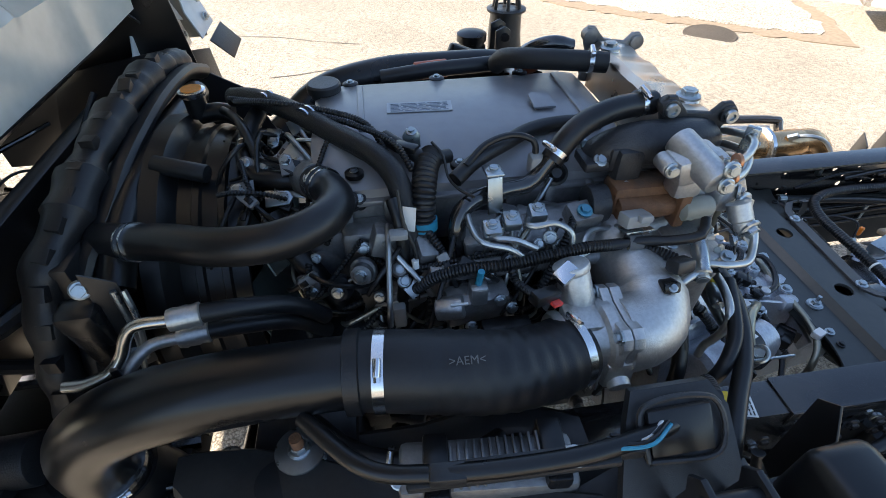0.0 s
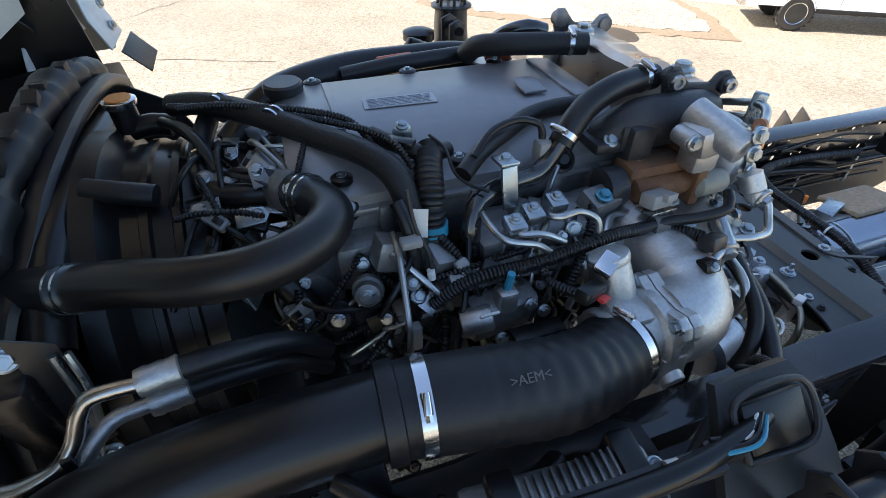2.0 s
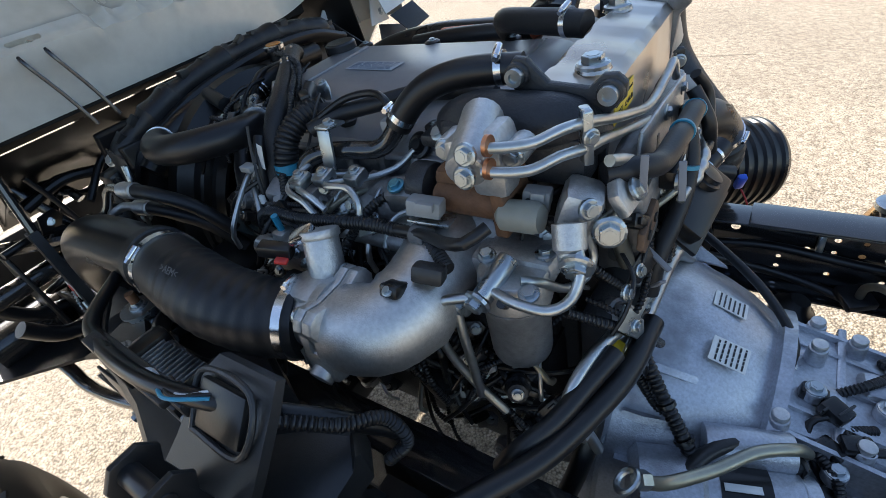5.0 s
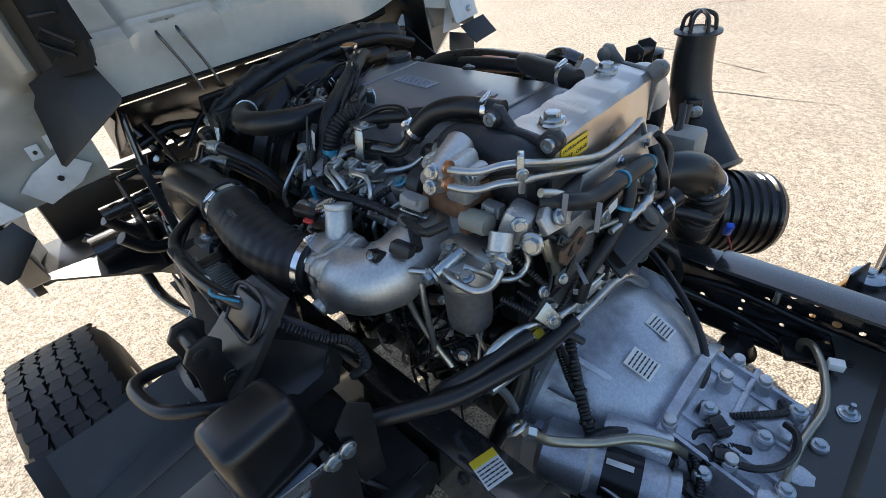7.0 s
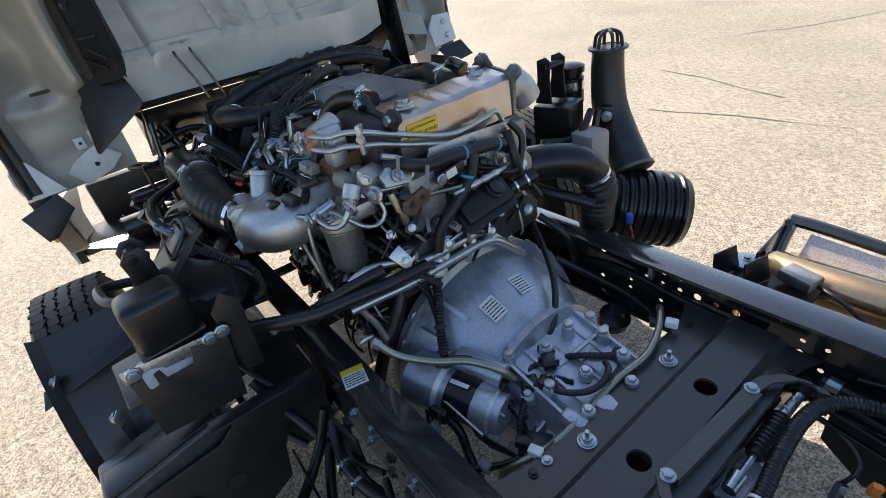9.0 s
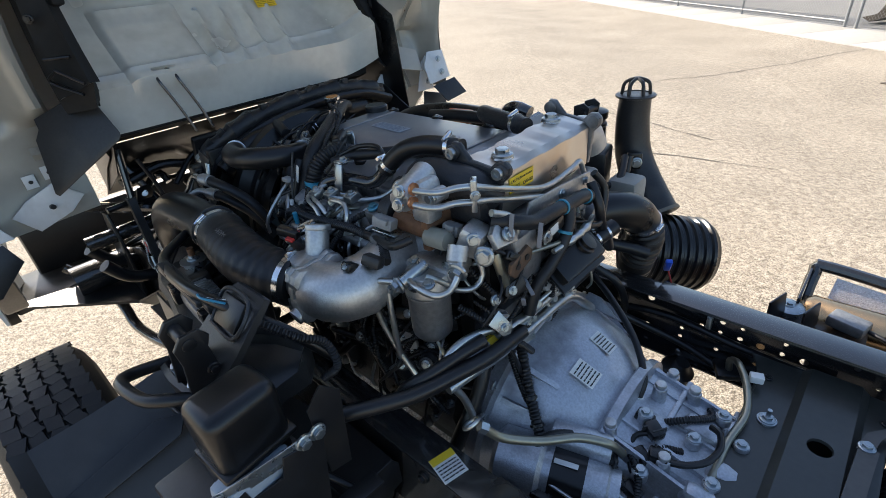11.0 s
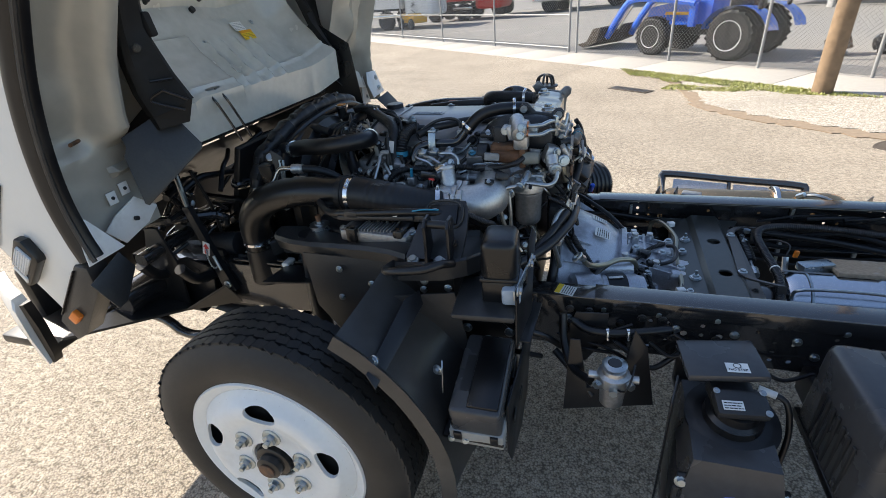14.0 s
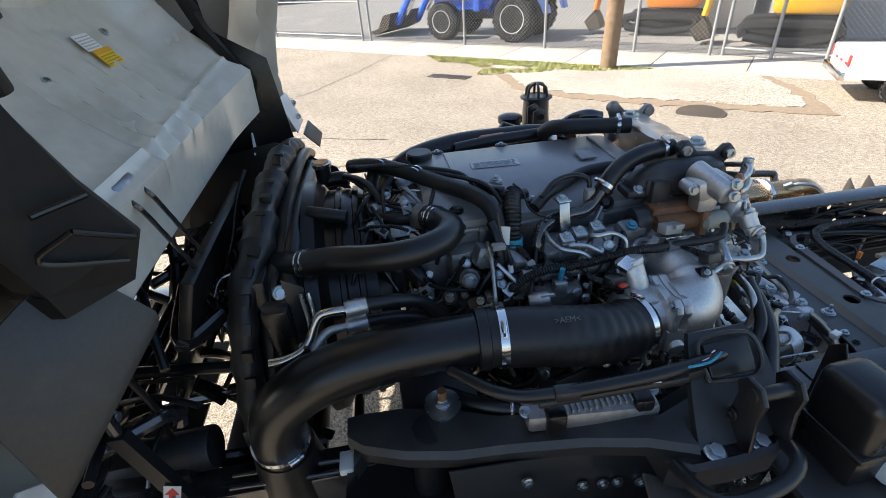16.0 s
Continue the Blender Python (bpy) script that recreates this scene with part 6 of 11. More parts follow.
for i, (a, b) in enumerate((((-1.42, 0.16, 1.25), (-1.1, -0.1, 1.268)), ((-1.4, 0.12, 1.26), (-1.14, -0.04, 1.272)))):
    w = thing("wire_harness", Vector(a), "thin black wiring loom over the hoses", "wiring")
    A, B = Vector(a), Vector(b)
    part("loom", corrugated([A, A.lerp(B, 0.3) + Vector((0, 0, 0.012)), A.lerp(B, 0.7) + Vector((0.01, 0.01, 0.006)), B, B + Vector((0.03, -0.05, -0.03))], 0.006), RUBBER, w)

# corrugated intake breather with tag and blue band
co = thing("corrugated_pipe", (-1.06, -0.2, 1.1), "black corrugated pipe with blue marking band", "pipe")
part("pipe", corrugated([(-1.03, -0.1, 1.235), (-1.045, -0.14, 1.235), (-1.055, -0.18, 1.215), (-1.06, -0.2, 1.18), (-1.062, -0.215, 1.12), (-1.065, -0.22, 1.0), (-1.07, -0.22, 0.9)], 0.022, 0.0085, 0.003, 18), RUBBER_RIB, co)
part("blue_band", lathe((-1.06, -0.203, 1.165), (0, 0.15, 1), [(-0.009, 0.022), (-0.009, 0.0245), (0.009, 0.0245), (0.009, 0.022)], 22), TEAL, co, "blue printed tape band")
part("paper_tag", plate([(-0.011, 0), (0.011, 0), (0.011, 0.042), (-0.011, 0.042)], 0.0012, frame_of((-1.088, -0.235, 1.178), (1, -0.3, -0.05), (-0.12, 0.3, 1)), 0), WHITE_LABEL, co, "white paper tag")
part("side_stub", tube([(-1.0, -0.1, 1.23), (-1.04, -0.12, 1.24), (-1.07, -0.1, 1.245), (-1.11, -0.05, 1.25)], 0.013, 12), RUBBER_RIB, co)

# coolant hose with bracket to the cooler
ch = thing("cooler_hose", (-0.83, -0.15, 1.2), "black moulded coolant hose with bright clamps", "hose")
part("lower_pipe", tube([(-1.0, -0.225, 1.11), (-1.005, -0.222, 1.15), (-0.995, -0.205, 1.185), (-0.96, -0.185, 1.195), (-0.92, -0.175, 1.197), (-0.87, -0.16, 1.195), (-0.845, -0.15, 1.21), (-0.825, -0.145, 1.235), (-0.812, -0.142, 1.25)], 0.0155, 18), FRAME_PAINT, ch, "black steel pipe")
part("upper_hose_piece", tube([(-0.825, -0.146, 1.232), (-0.8, -0.135, 1.262), (-0.77, -0.125, 1.285), (-0.73, -0.115, 1.298), (-0.69, -0.105, 1.302), (-0.63, -0.092, 1.3)], 0.021, 20), RUBBER, ch)
worm_clamp(ch, (-0.816, -0.141, 1.245), (0.5, 0.2, 0.6), 0.0205, 0.01, (-0.8, -0.2, 0.6))
worm_clamp(ch, (-0.66, -0.097, 1.302), (1, 0.2, 0), 0.0215, 0.01, (0, -0.3, 1))
part("strap_bracket", plate([(-0.013, -0.035), (0.013, -0.035), (0.013, 0.03), (-0.013, 0.03)], 0.006, frame_of((-0.938, -0.203, 1.212), (1, 0.1, 0), (0, 0.25, 1)), 0.002), GALV, ch, "zinc-plated strap")
part("strap_top", box((-0.938, -0.18, 1.243), (0.03, 0.042, 0.006), 0.002, (-8, 0, 0)), GALV, ch)
bolt(ch, (-0.938, -0.182, 1.246), (0, -0.1, 1), 0.014)
wh = thing("wrapped_hose", (-0.86, -0.07, 1.24), "black tape-wrapped hose along the valve cover", "hose")
part("tube", tube([(-1.0, -0.17, 1.225), (-0.96, -0.14, 1.24), (-0.9, -0.1, 1.245), (-0.84, -0.065, 1.25), (-0.77, -0.05, 1.25), (-0.7, -0.05, 1.245)], 0.014, 14), RUBBER_RIB, wh)
part("wire", tube([(-0.98, -0.16, 1.245), (-0.94, -0.13, 1.265), (-0.89, -0.115, 1.27), (-0.855, -0.125, 1.262), (-0.85, -0.13, 1.24)], 0.006, 10), RUBBER, wh)
part("plug_boot", box((-0.845, -0.135, 1.22), (0.035, 0.03, 0.04), 0.008), GREY_CONN, wh)
part("pigtail_wire", tube([(-1.03, -0.1, 1.26), (-1.015, -0.13, 1.25), (-1.01, -0.16, 1.225), (-0.995, -0.185, 1.215), (-0.975, -0.21, 1.215)], 0.0025, 8, 0.006), INK, wh)
part("connector", box((-1.075, -0.1, 1.252), (0.045, 0.02, 0.018), 0.004, (0, 0, -35)), PLASTIC, wh)

# ---- fuel injection pipes, clips and connectors on the head
INJ = [[(-0.986, -0.2, 1.184), (-0.985, -0.25, 1.18), (-0.972, -0.28, 1.175), (-0.93, -0.29, 1.165), (-0.905, -0.295, 1.145)],
       [(-0.9, -0.15, 1.13), (-0.915, -0.2, 1.165), (-0.95, -0.25, 1.185), (-0.952, -0.275, 1.18), (-0.92, -0.285, 1.178), (-0.885, -0.29, 1.16)],
       [(-0.815, -0.135, 1.185), (-0.84, -0.16, 1.165), (-0.87, -0.2, 1.165), (-0.895, -0.255, 1.185), (-0.885, -0.27, 1.19), (-0.85, -0.265, 1.188), (-0.825, -0.275, 1.175), (-0.822, -0.285, 1.15)],
       [(-0.69, -0.22, 1.135), (-0.73, -0.235, 1.14), (-0.77, -0.24, 1.142), (-0.79, -0.26, 1.13), (-0.795, -0.28, 1.1)]]
fuel = thing("injection_pipes", (-0.9, -0.25, 1.12), "bent bright steel fuel injection pipes with clips", "fuel pipe")
for p in INJ:
    part("injection_pipe", tube(p, 0.0052, 10, 0.006), PIPE_STEEL, fuel)
for x, y, z in ((-0.918, -0.245, 1.186), (-0.868, -0.225, 1.182), (-0.955, -0.262, 1.186)):
    part("pipe_clip", box((x, y, z), (0.03, 0.032, 0.02), 0.005, (12, 0, 0)), GALV, fuel, "folded zinc clip")
    bolt(fuel, (x, y, z + 0.011), (0, -0.2, 1), 0.012)
part("injector_seal", lathe((-0.805, -0.128, 1.19), (-0.1, -0.6, 0.5), [(0, 0.022), (0.006, 0.022), (0.008, 0.017), (0.004, 0.012), (0.014, 0.009)], 20), RUBBER, fuel)
rr = random.Random(21)
bosses = bmesh.new()
for i in range(26):
    x, y, z = rr.uniform(-1.15, -0.68), rr.uniform(-0.24, -0.15), rr.uniform(1.02, 1.15)
    box((x, y, z), (rr.uniform(0.03, 0.07), rr.uniform(0.03, 0.05), rr.uniform(0.03, 0.07)), 0.007, (rr.uniform(-20, 20), rr.uniform(-20, 20), rr.uniform(-30, 30)), bm=bosses)
part("cast_boss", bosses, CAST_DULL, engine, "cast bosses and brackets on the head")["kind"] = "stuff"
for i in range(24):
    bolt(engine, (rr.uniform(-1.14, -0.68), rr.uniform(-0.27, -0.2), rr.uniform(1.03, 1.16)), (rr.uniform(-0.3, 0.3), -1, rr.uniform(0.2, 1)), rr.choice((0.011, 0.013, 0.015)))
part("rail_block", box((-0.78, -0.215, 1.155), (0.06, 0.045, 0.045), 0.008, (15, 0, 10)), CAST_DULL, engine)
bolt(engine, (-0.785, -0.23, 1.18), (0, -0.3, 1), 0.016, mat("blue_zinc", (0.12, 0.32, 0.42), 0.35, metal=0.8, grain=0.2))
part("common_rail", cyl((-1.06, -0.275, 1.115), (-0.72, -0.26, 1.1), 0.017, seg=18, r=0.003), CAST_DULL, engine, "grey common rail")
for x, y, z, s in ((-0.71, -0.262, 1.178, 0.05), (-0.575, -0.2, 1.175, 0.036)):
    cn = part("grey_connector", box((x, y, z), (s, 0.028, 0.024), 0.004, (-10, 8, 12)), GREY_CONN, engine, "grey plastic connector")
    part("latch", box((x + s * 0.2, y - 0.014, z + 0.01), (s * 0.5, 0.012, 0.012), 0.002, (-10, 8, 12)), GREY_CONN, cn)
part("connector_plate", box((-0.705, -0.262, 1.158), (0.06, 0.034, 0.004), 0.001, (-10, 8, 12)), GALV, engine)

# ---- main side harness
ml = thing("side_harness", (-0.9, -0.3, 1.1), "corrugated black wiring harness along the intake side", "wiring")
part("loom", corrugated([(-1.085, -0.285, 1.09), (-1.05, -0.295, 1.125), (-1.0, -0.302, 1.142), (-0.94, -0.302, 1.142), (-0.865, -0.298, 1.148), (-0.8, -0.29, 1.15), (-0.76, -0.285, 1.145), (-0.72, -0.28, 1.138), (-0.68, -0.3, 1.135), (-0.65, -0.32, 1.13)], 0.0105, 0.0055, 0.0016, 12), RUBBER, ml)
part("branch", tube([(-0.76, -0.285, 1.145), (-0.7, -0.29, 1.152), (-0.66, -0.305, 1.16), (-0.62, -0.315, 1.175), (-0.6, -0.29, 1.185)], 0.0085, 12), RUBBER, ml)
part("drop_branch", corrugated([(-0.93, -0.302, 1.14), (-0.925, -0.325, 1.125), (-0.915, -0.35, 1.13), (-0.905, -0.375, 1.14)], 0.0075), RUBBER, ml)
part("grey_wrap", cyl((-0.725, -0.283, 1.145), (-0.7, -0.285, 1.143), 0.015, seg=14), mat("grey_tape", (0.1, 0.1, 0.1), 0.5, grain=0.2), ml)
part("vertical_loom", tube([(-1.11, -0.2, 1.22), (-1.1, -0.23, 1.18), (-1.1, -0.25, 1.1), (-1.11, -0.26, 1.0), (-1.1, -0.26, 0.9)], 0.011, 12), RUBBER, ml)
part("wire", tube([(-1.1, -0.22, 1.25), (-1.095, -0.24, 1.2), (-1.08, -0.26, 1.15), (-1.08, -0.27, 1.05)], 0.003, 8), INK, ml)
part("clip", box((-1.105, -0.25, 1.185), (0.03, 0.02, 0.012), 0.003), GREY_CONN, ml)
part("white_sleeve", cyl((-1.082, -0.265, 1.14), (-1.081, -0.268, 1.125), 0.006, seg=10), WHITE_LABEL, ml)
part("hanging_plug", box((-1.115, -0.285, 1.03), (0.022, 0.018, 0.05), 0.004), GREY_CONN, ml, "grey hanging connector")

# ---- sensor block and black box on the near side
sb = thing("solenoid_bracket", (-1.0, -0.28, 1.02), "aluminium bracket with sensor and black control box", "bracket")
part("casting", box((-0.985, -0.3, 1.06), (0.11, 0.05, 0.07), 0.012, (10, 0, 8)), CAST_DULL, sb)
part("sensor", cyl((-1.055, -0.32, 1.075), (-1.01, -0.33, 1.085), 0.02, seg=18, r=0.005), CAST_ALU, sb)
part("foil_label", box((-1.02, -0.338, 1.1), (0.028, 0.004, 0.012), 0.001, (30, 0, 0)), WHITE_LABEL, sb)
part("tall_boss", box((-0.985, -0.315, 1.1), (0.03, 0.03, 0.04), 0.006), CAST_ALU, sb)
part("tie", tube([(-0.985, -0.315, 1.118), (-0.982, -0.318, 1.15)], 0.006, 8), TEAL, sb, "teal cable tie")
part("black_box", box((-0.94, -0.345, 1.035), (0.085, 0.03, 0.03), 0.005), PLASTIC, sb)
for p in ((-0.95, -0.33, 1.09), (-1.0, -0.345, 1.05), (-0.93, -0.335, 1.075)):
    bolt(sb, p, (0, -1, 0.4), 0.012)
part("dipstick_ring", tube([(-1.03, -0.37, 1.06), (-1.02, -0.385, 1.065), (-1.005, -0.375, 1.06), (-1.012, -0.36, 1.058), (-1.028, -0.366, 1.06)], 0.0025, 8, 0.004), mat("dull_steel", (0.3, 0.29, 0.26), 0.4, metal=0.9), sb, "bent wire dipstick ring")
part("dipstick_tube", tube([(-1.01, -0.37, 1.055), (-0.97, -0.37, 1.03), (-0.93, -0.36, 0.99)], 0.006, 10), PIPE_STEEL, sb)

# water pump, thermostat housing, alternator side
wp = box((-1.24, -0.1, 1.02), (0.09, 0.1, 0.2), 0.02)
cyl((-1.25, -0.16, 1.04), (-1.25, -0.12, 1.04), 0.04, seg=20, r=0.004, bm=wp)
box((-1.16, -0.15, 1.09), (0.09, 0.06, 0.09), 0.016, bm=wp)
cyl((-1.2, -0.18, 0.97), (-1.17, -0.14, 0.97), 0.03, seg=18, r=0.004, bm=wp)
cyl((-1.27, -0.19, 0.93), (-1.27, -0.13, 0.93), 0.05, seg=22, r=0.005, bm=wp)
part("water_pump", wp, CAST_DULL, engine, "cast aluminium water pump and housings")
for i in range(16):
    bolt(engine, (rr.uniform(-1.29, -1.1), rr.uniform(-0.2, -0.16), rr.uniform(0.9, 1.13)), (rr.uniform(-0.3, 0.3), -1, 0.5), rr.choice((0.012, 0.014, 0.016)))
alt = cyl((-1.25, -0.14, 0.74), (-1.1, -0.14, 0.74), 0.075, seg=28, r=0.01)
part("alternator", alt, CAST_DULL, engine)
part("belt_pulley", lathe((-1.32, 0.0, 0.8), (1, 0, 0), [(0, 0.1), (0.008, 0.1), (0.012, 0.094), (0.018, 0.1), (0.024, 0.094), (0.03, 0.1), (0.036, 0.1)], 36), FRAME_DULL, engine)
low = bmesh.new()
for i in range(46):
    x, y, z = rr.uniform(-1.2, -0.6), rr.uniform(-0.26, -0.14), rr.uniform(0.62, 1.0)
    if rr.random() < 0.5:
        box((x, y, z), (rr.uniform(0.03, 0.1), 0.05, rr.uniform(0.03, 0.09)), 0.008, (rr.uniform(-15, 15), 0, rr.uniform(-20, 20)), bm=low)
    else:
        cyl((x, y, z), (x + rr.uniform(-0.04, 0.04), y - 0.04, z + rr.uniform(-0.02, 0.03)), rr.uniform(0.012, 0.03), seg=14, r=0.003, bm=low)
part("casting", low, CAST_IRON, engine, "dark brackets and pumps low on the engine")["kind"] = "stuff"
for i in range(14):
    a = Vector((rr.uniform(-1.2, -0.65), -0.25, rr.uniform(0.7, 1.0)))
    part("low_hose", tube([a, a + Vector((rr.uniform(-0.1, 0.1), -0.03, rr.uniform(-0.1, 0.05))), a + Vector((rr.uniform(-0.2, 0.2), 0, rr.uniform(-0.2, 0.0)))], rr.uniform(0.006, 0.013), 10), RUBBER, engine)

# air conditioning lines at the radiator side
ac = thing("air_conditioning_lines", (-1.45, -0.32, 0.95), "bright aluminium lines with crimped hose ends", "pipe")
for i, (a, c) in enumerate((([(-1.605, -0.362, 1.043), (-1.575, -0.364, 1.046), (-1.54, -0.358, 1.056), (-1.52, -0.345, 1.075), (-1.508, -0.335, 1.1), (-1.495, -0.328, 1.115), (-1.475, -0.326, 1.119), (-1.44, -0.324, 1.117)], (-1.445, -0.324, 1.117)),
                            ([(-1.61, -0.364, 0.99), (-1.585, -0.37, 0.995), (-1.55, -0.374, 1.012), (-1.525, -0.36, 1.04), (-1.508, -0.345, 1.06), (-1.485, -0.326, 1.07), (-1.445, -0.316, 1.068)], (-1.45, -0.316, 1.068)))):
    part("aluminium_line", tube(a, 0.0095, 14, 0.006), STAINLESS if i == 0 else CAST_ALU, ac, "bright aluminium pipe")
    part("crimp", lathe(c, (1, 0.18, -0.02), [(0, 0.016), (0.01, 0.018), (0.014, 0.0165), (0.026, 0.018), (0.03, 0.0165), (0.043, 0.018), (0.045, 0.015)], 20), CAST_ALU, ac, "crimped ferrule")
    part("rubber_line", tube([Vector(c) + Vector((0.04, 0.007, 0)), Vector(c) + Vector((0.1, 0.02, -0.01)), Vector(c) + Vector((0.16, 0.05, -0.05)), Vector(c) + Vector((0.2, 0.08, -0.12))], 0.0145, 14), RUBBER_RIB, ac)
part("line_clip", box((-1.53, -0.356, 1.045), (0.012, 0.02, 0.05), 0.003, (0, 0, 20)), PLASTIC, ac)

# ---- fuel filter
ff = thing("fuel_filter", (-0.585, -0.275, 0.95), "dull steel canister fuel filter with cast head", "fuel filter")
part("canister", lathe((-0.585, -0.275, 0.95), (0, 0, 1), [(0, 0.012), (0.002, 0.034), (0.012, 0.042), (0.022, 0.044), (0.105, 0.045), (0.11, 0.048), (0.118, 0.048), (0.122, 0.04)], 34), CAST_DULL, ff, "dull grey steel canister")
hb = cyl((-0.585, -0.275, 1.068), (-0.585, -0.272, 1.112), 0.052, 0.046, 26, 0.005)
box((-0.585, -0.225, 1.1), (0.1, 0.08, 0.04), 0.01, bm=hb)
box((-0.63, -0.24, 1.09), (0.04, 0.07, 0.05), 0.01, bm=hb)
part("head", hb, CAST_ALU, ff, "cast aluminium filter head")
bj = bmesh.new()
cyl((-0.6, -0.33, 1.105), (-0.585, -0.275, 1.13), 0.014, seg=16, r=0.002, bm=bj)
part("banjo", bj, GALV, ff)
for p, d, s in (((-0.604, -0.335, 1.102), (-0.2, -0.9, -0.2), 0.022), ((-0.64, -0.325, 1.075), (-0.2, -0.9, 0), 0.022), ((-0.545, -0.31, 1.112), (0, -0.3, 1), 0.016), ((-0.625, -0.265, 1.115), (0, -0.2, 1), 0.016), ((-0.55, -0.245, 1.122), (0, 0, 1), 0.016)):
    bolt(ff, p, d, s)
part("bleed_screw", cyl((-0.572, -0.322, 1.095), (-0.57, -0.335, 1.11), 0.006, seg=10), RUBBER, ff)
for pts in ([(-0.59, -0.32, 1.112), (-0.555, -0.33, 1.112), (-0.515, -0.325, 1.108), (-0.495, -0.305, 1.115), (-0.49, -0.285, 1.14), (-0.5, -0.265, 1.165)],
            [(-0.615, -0.335, 1.105), (-0.65, -0.35, 1.1), (-0.665, -0.355, 1.07), (-0.662, -0.35, 1.0), (-0.64, -0.34, 0.93), (-0.6, -0.33, 0.86)],
            [(-0.64, -0.335, 1.07), (-0.635, -0.34, 1.02), (-0.63, -0.34, 0.9)]):
    part("fuel_pipe", tube(pts, 0.0068, 12, 0.008), PIPE_STEEL, ff, "bright plated fuel pipe")
fp = lathe((-0.515, -0.25, 1.18), (0.2, -0.5, -0.8), [(0, 0.02), (0.03, 0.02), (0.034, 0.016), (0.05, 0.014)], 20)
part("pressure_sensor", fp, CAST_ALU, ff)
bolt(ff, (-0.497, -0.278, 1.142), (0.2, -0.9, -0.2), 0.024)
part("dashpot", lathe((-0.615, -0.235, 1.165), (1, 0, 0.05), [(0, 0.012), (0.008, 0.021), (0.05, 0.021), (0.06, 0.018), (0.062, 0.006)], 20), mat("tan_plastic", (0.27, 0.27, 0.23), 0.45, grain=0.15), engine, "olive-grey plastic dashpot")
part("side_casting", box((-0.52, -0.2, 1.17), (0.05, 0.06, 0.06), 0.012, (0, 20, 15)), CAST_ALU, engine)
bolt(engine, (-0.5, -0.225, 1.185), (0.8, -0.6, 0.2), 0.016)

# ---- rear of the engine: pipes, loom, black cover, flywheel housing
rear = thing("rear_pipes", (-0.44, 0, 0.95), "pair of bright steel pipes across the engine's rear", "pipe")
for pts in ([(-0.42, 0.16, 0.88), (-0.425, 0.12, 0.925), (-0.43, 0.085, 0.965), (-0.435, 0.04, 0.985), (-0.44, -0.07, 0.985), (-0.445, -0.15, 0.987), (-0.45, -0.23, 0.99), (-0.455, -0.26, 0.985)],
            [(-0.41, 0.18, 0.86), (-0.415, 0.14, 0.9), (-0.42, 0.09, 0.945), (-0.425, 0.04, 0.957), (-0.43, -0.07, 0.955), (-0.435, -0.18, 0.953), (-0.445, -0.26, 0.955), (-0.455, -0.33, 0.955)],
            [(-0.445, -0.19, 1.02), (-0.46, -0.25, 1.03), (-0.47, -0.295, 1.02), (-0.475, -0.315, 0.99), (-0.47, -0.3, 0.93), (-0.46, -0.28, 0.88), (-0.45, -0.27, 0.83)]):
    part("pipe", tube(pts, 0.0115 if pts[0][0] > -0.43 else 0.0085, 14, 0.008), PIPE_STEEL, rear, "satin plated steel pipe")
part("yellow_nut", cyl((-0.447, -0.19, 0.989), (-0.448, -0.212, 0.989), 0.0135, hexa=True), YELLOW_LABEL, rear, "yellow-marked hex nut")
part("crimp", cyl((-0.449, -0.222, 0.989), (-0.458, -0.262, 0.985), 0.0135, seg=16, r=0.002), GALV, rear)
for y in (0.03, -0.06, -0.15):
    part("bracket", box((-0.438, y, 0.968), (0.006, 0.03, 0.055), 0.002, (0, 0, 8)), GALV, rear)
    bolt(rear, (-0.433, y - 0.004, 0.971), (1, -0.2, 0.3), 0.013)
hose("return_hose", [(-0.456, -0.258, 0.985), (-0.475, -0.31, 0.975), (-0.5, -0.37, 0.955), (-0.535, -0.41, 0.925), (-0.56, -0.42, 0.88)], 0.0135, "black hose with faint lettering joined to the steel pipes")
hose("cooler_return_hose", [(-0.432, -0.16, 0.954), (-0.44, -0.26, 0.955), (-0.465, -0.34, 0.95), (-0.5, -0.41, 0.935), (-0.545, -0.47, 0.925), (-0.59, -0.53, 0.92), (-0.62, -0.57, 0.91)], 0.016, "long black hose running out over the rail")
hose("drain_hose", [(-0.5, -0.2, 0.88), (-0.49, -0.25, 0.8), (-0.5, -0.3, 0.72), (-0.53, -0.33, 0.6)], 0.017, "black hose dropping past the starter")
rc = box((-0.51, 0.08, 1.06), (0.05, 0.36, 0.22), 0.015)
for y in (-0.06, 0.02, 0.1, 0.18):
    box((-0.487, y, 1.08), (0.02, 0.012, 0.16), 0.004, bm=rc)
box((-0.48, -0.1, 1.1), (0.05, 0.1, 0.12), 0.012, bm=rc)
cyl((-0.49, 0.2, 1.06), (-0.455, 0.2, 1.06), 0.04, seg=24, r=0.005, bm=rc)
part("rear_casting", rc, CAST_DULL, engine, "ribbed cast rear housing")
hs = sheet(engine, "cooler_shelf", [(-0.485, -0.085, 1.135), (-0.478, 0.17, 1.06), (-0.478, 0.186, 1.185), (-0.485, 0.06, 1.195), (-0.485, -0.06, 1.2)], 0.006, CAST_ALU, "bare aluminium plate below the cooler")
for p in ((-0.478, 0.165, 1.17), (-0.478, 0.06, 1.175), (-0.478, 0.155, 1.09)):
    bolt(hs, p, (1, 0, 0.1), 0.015)
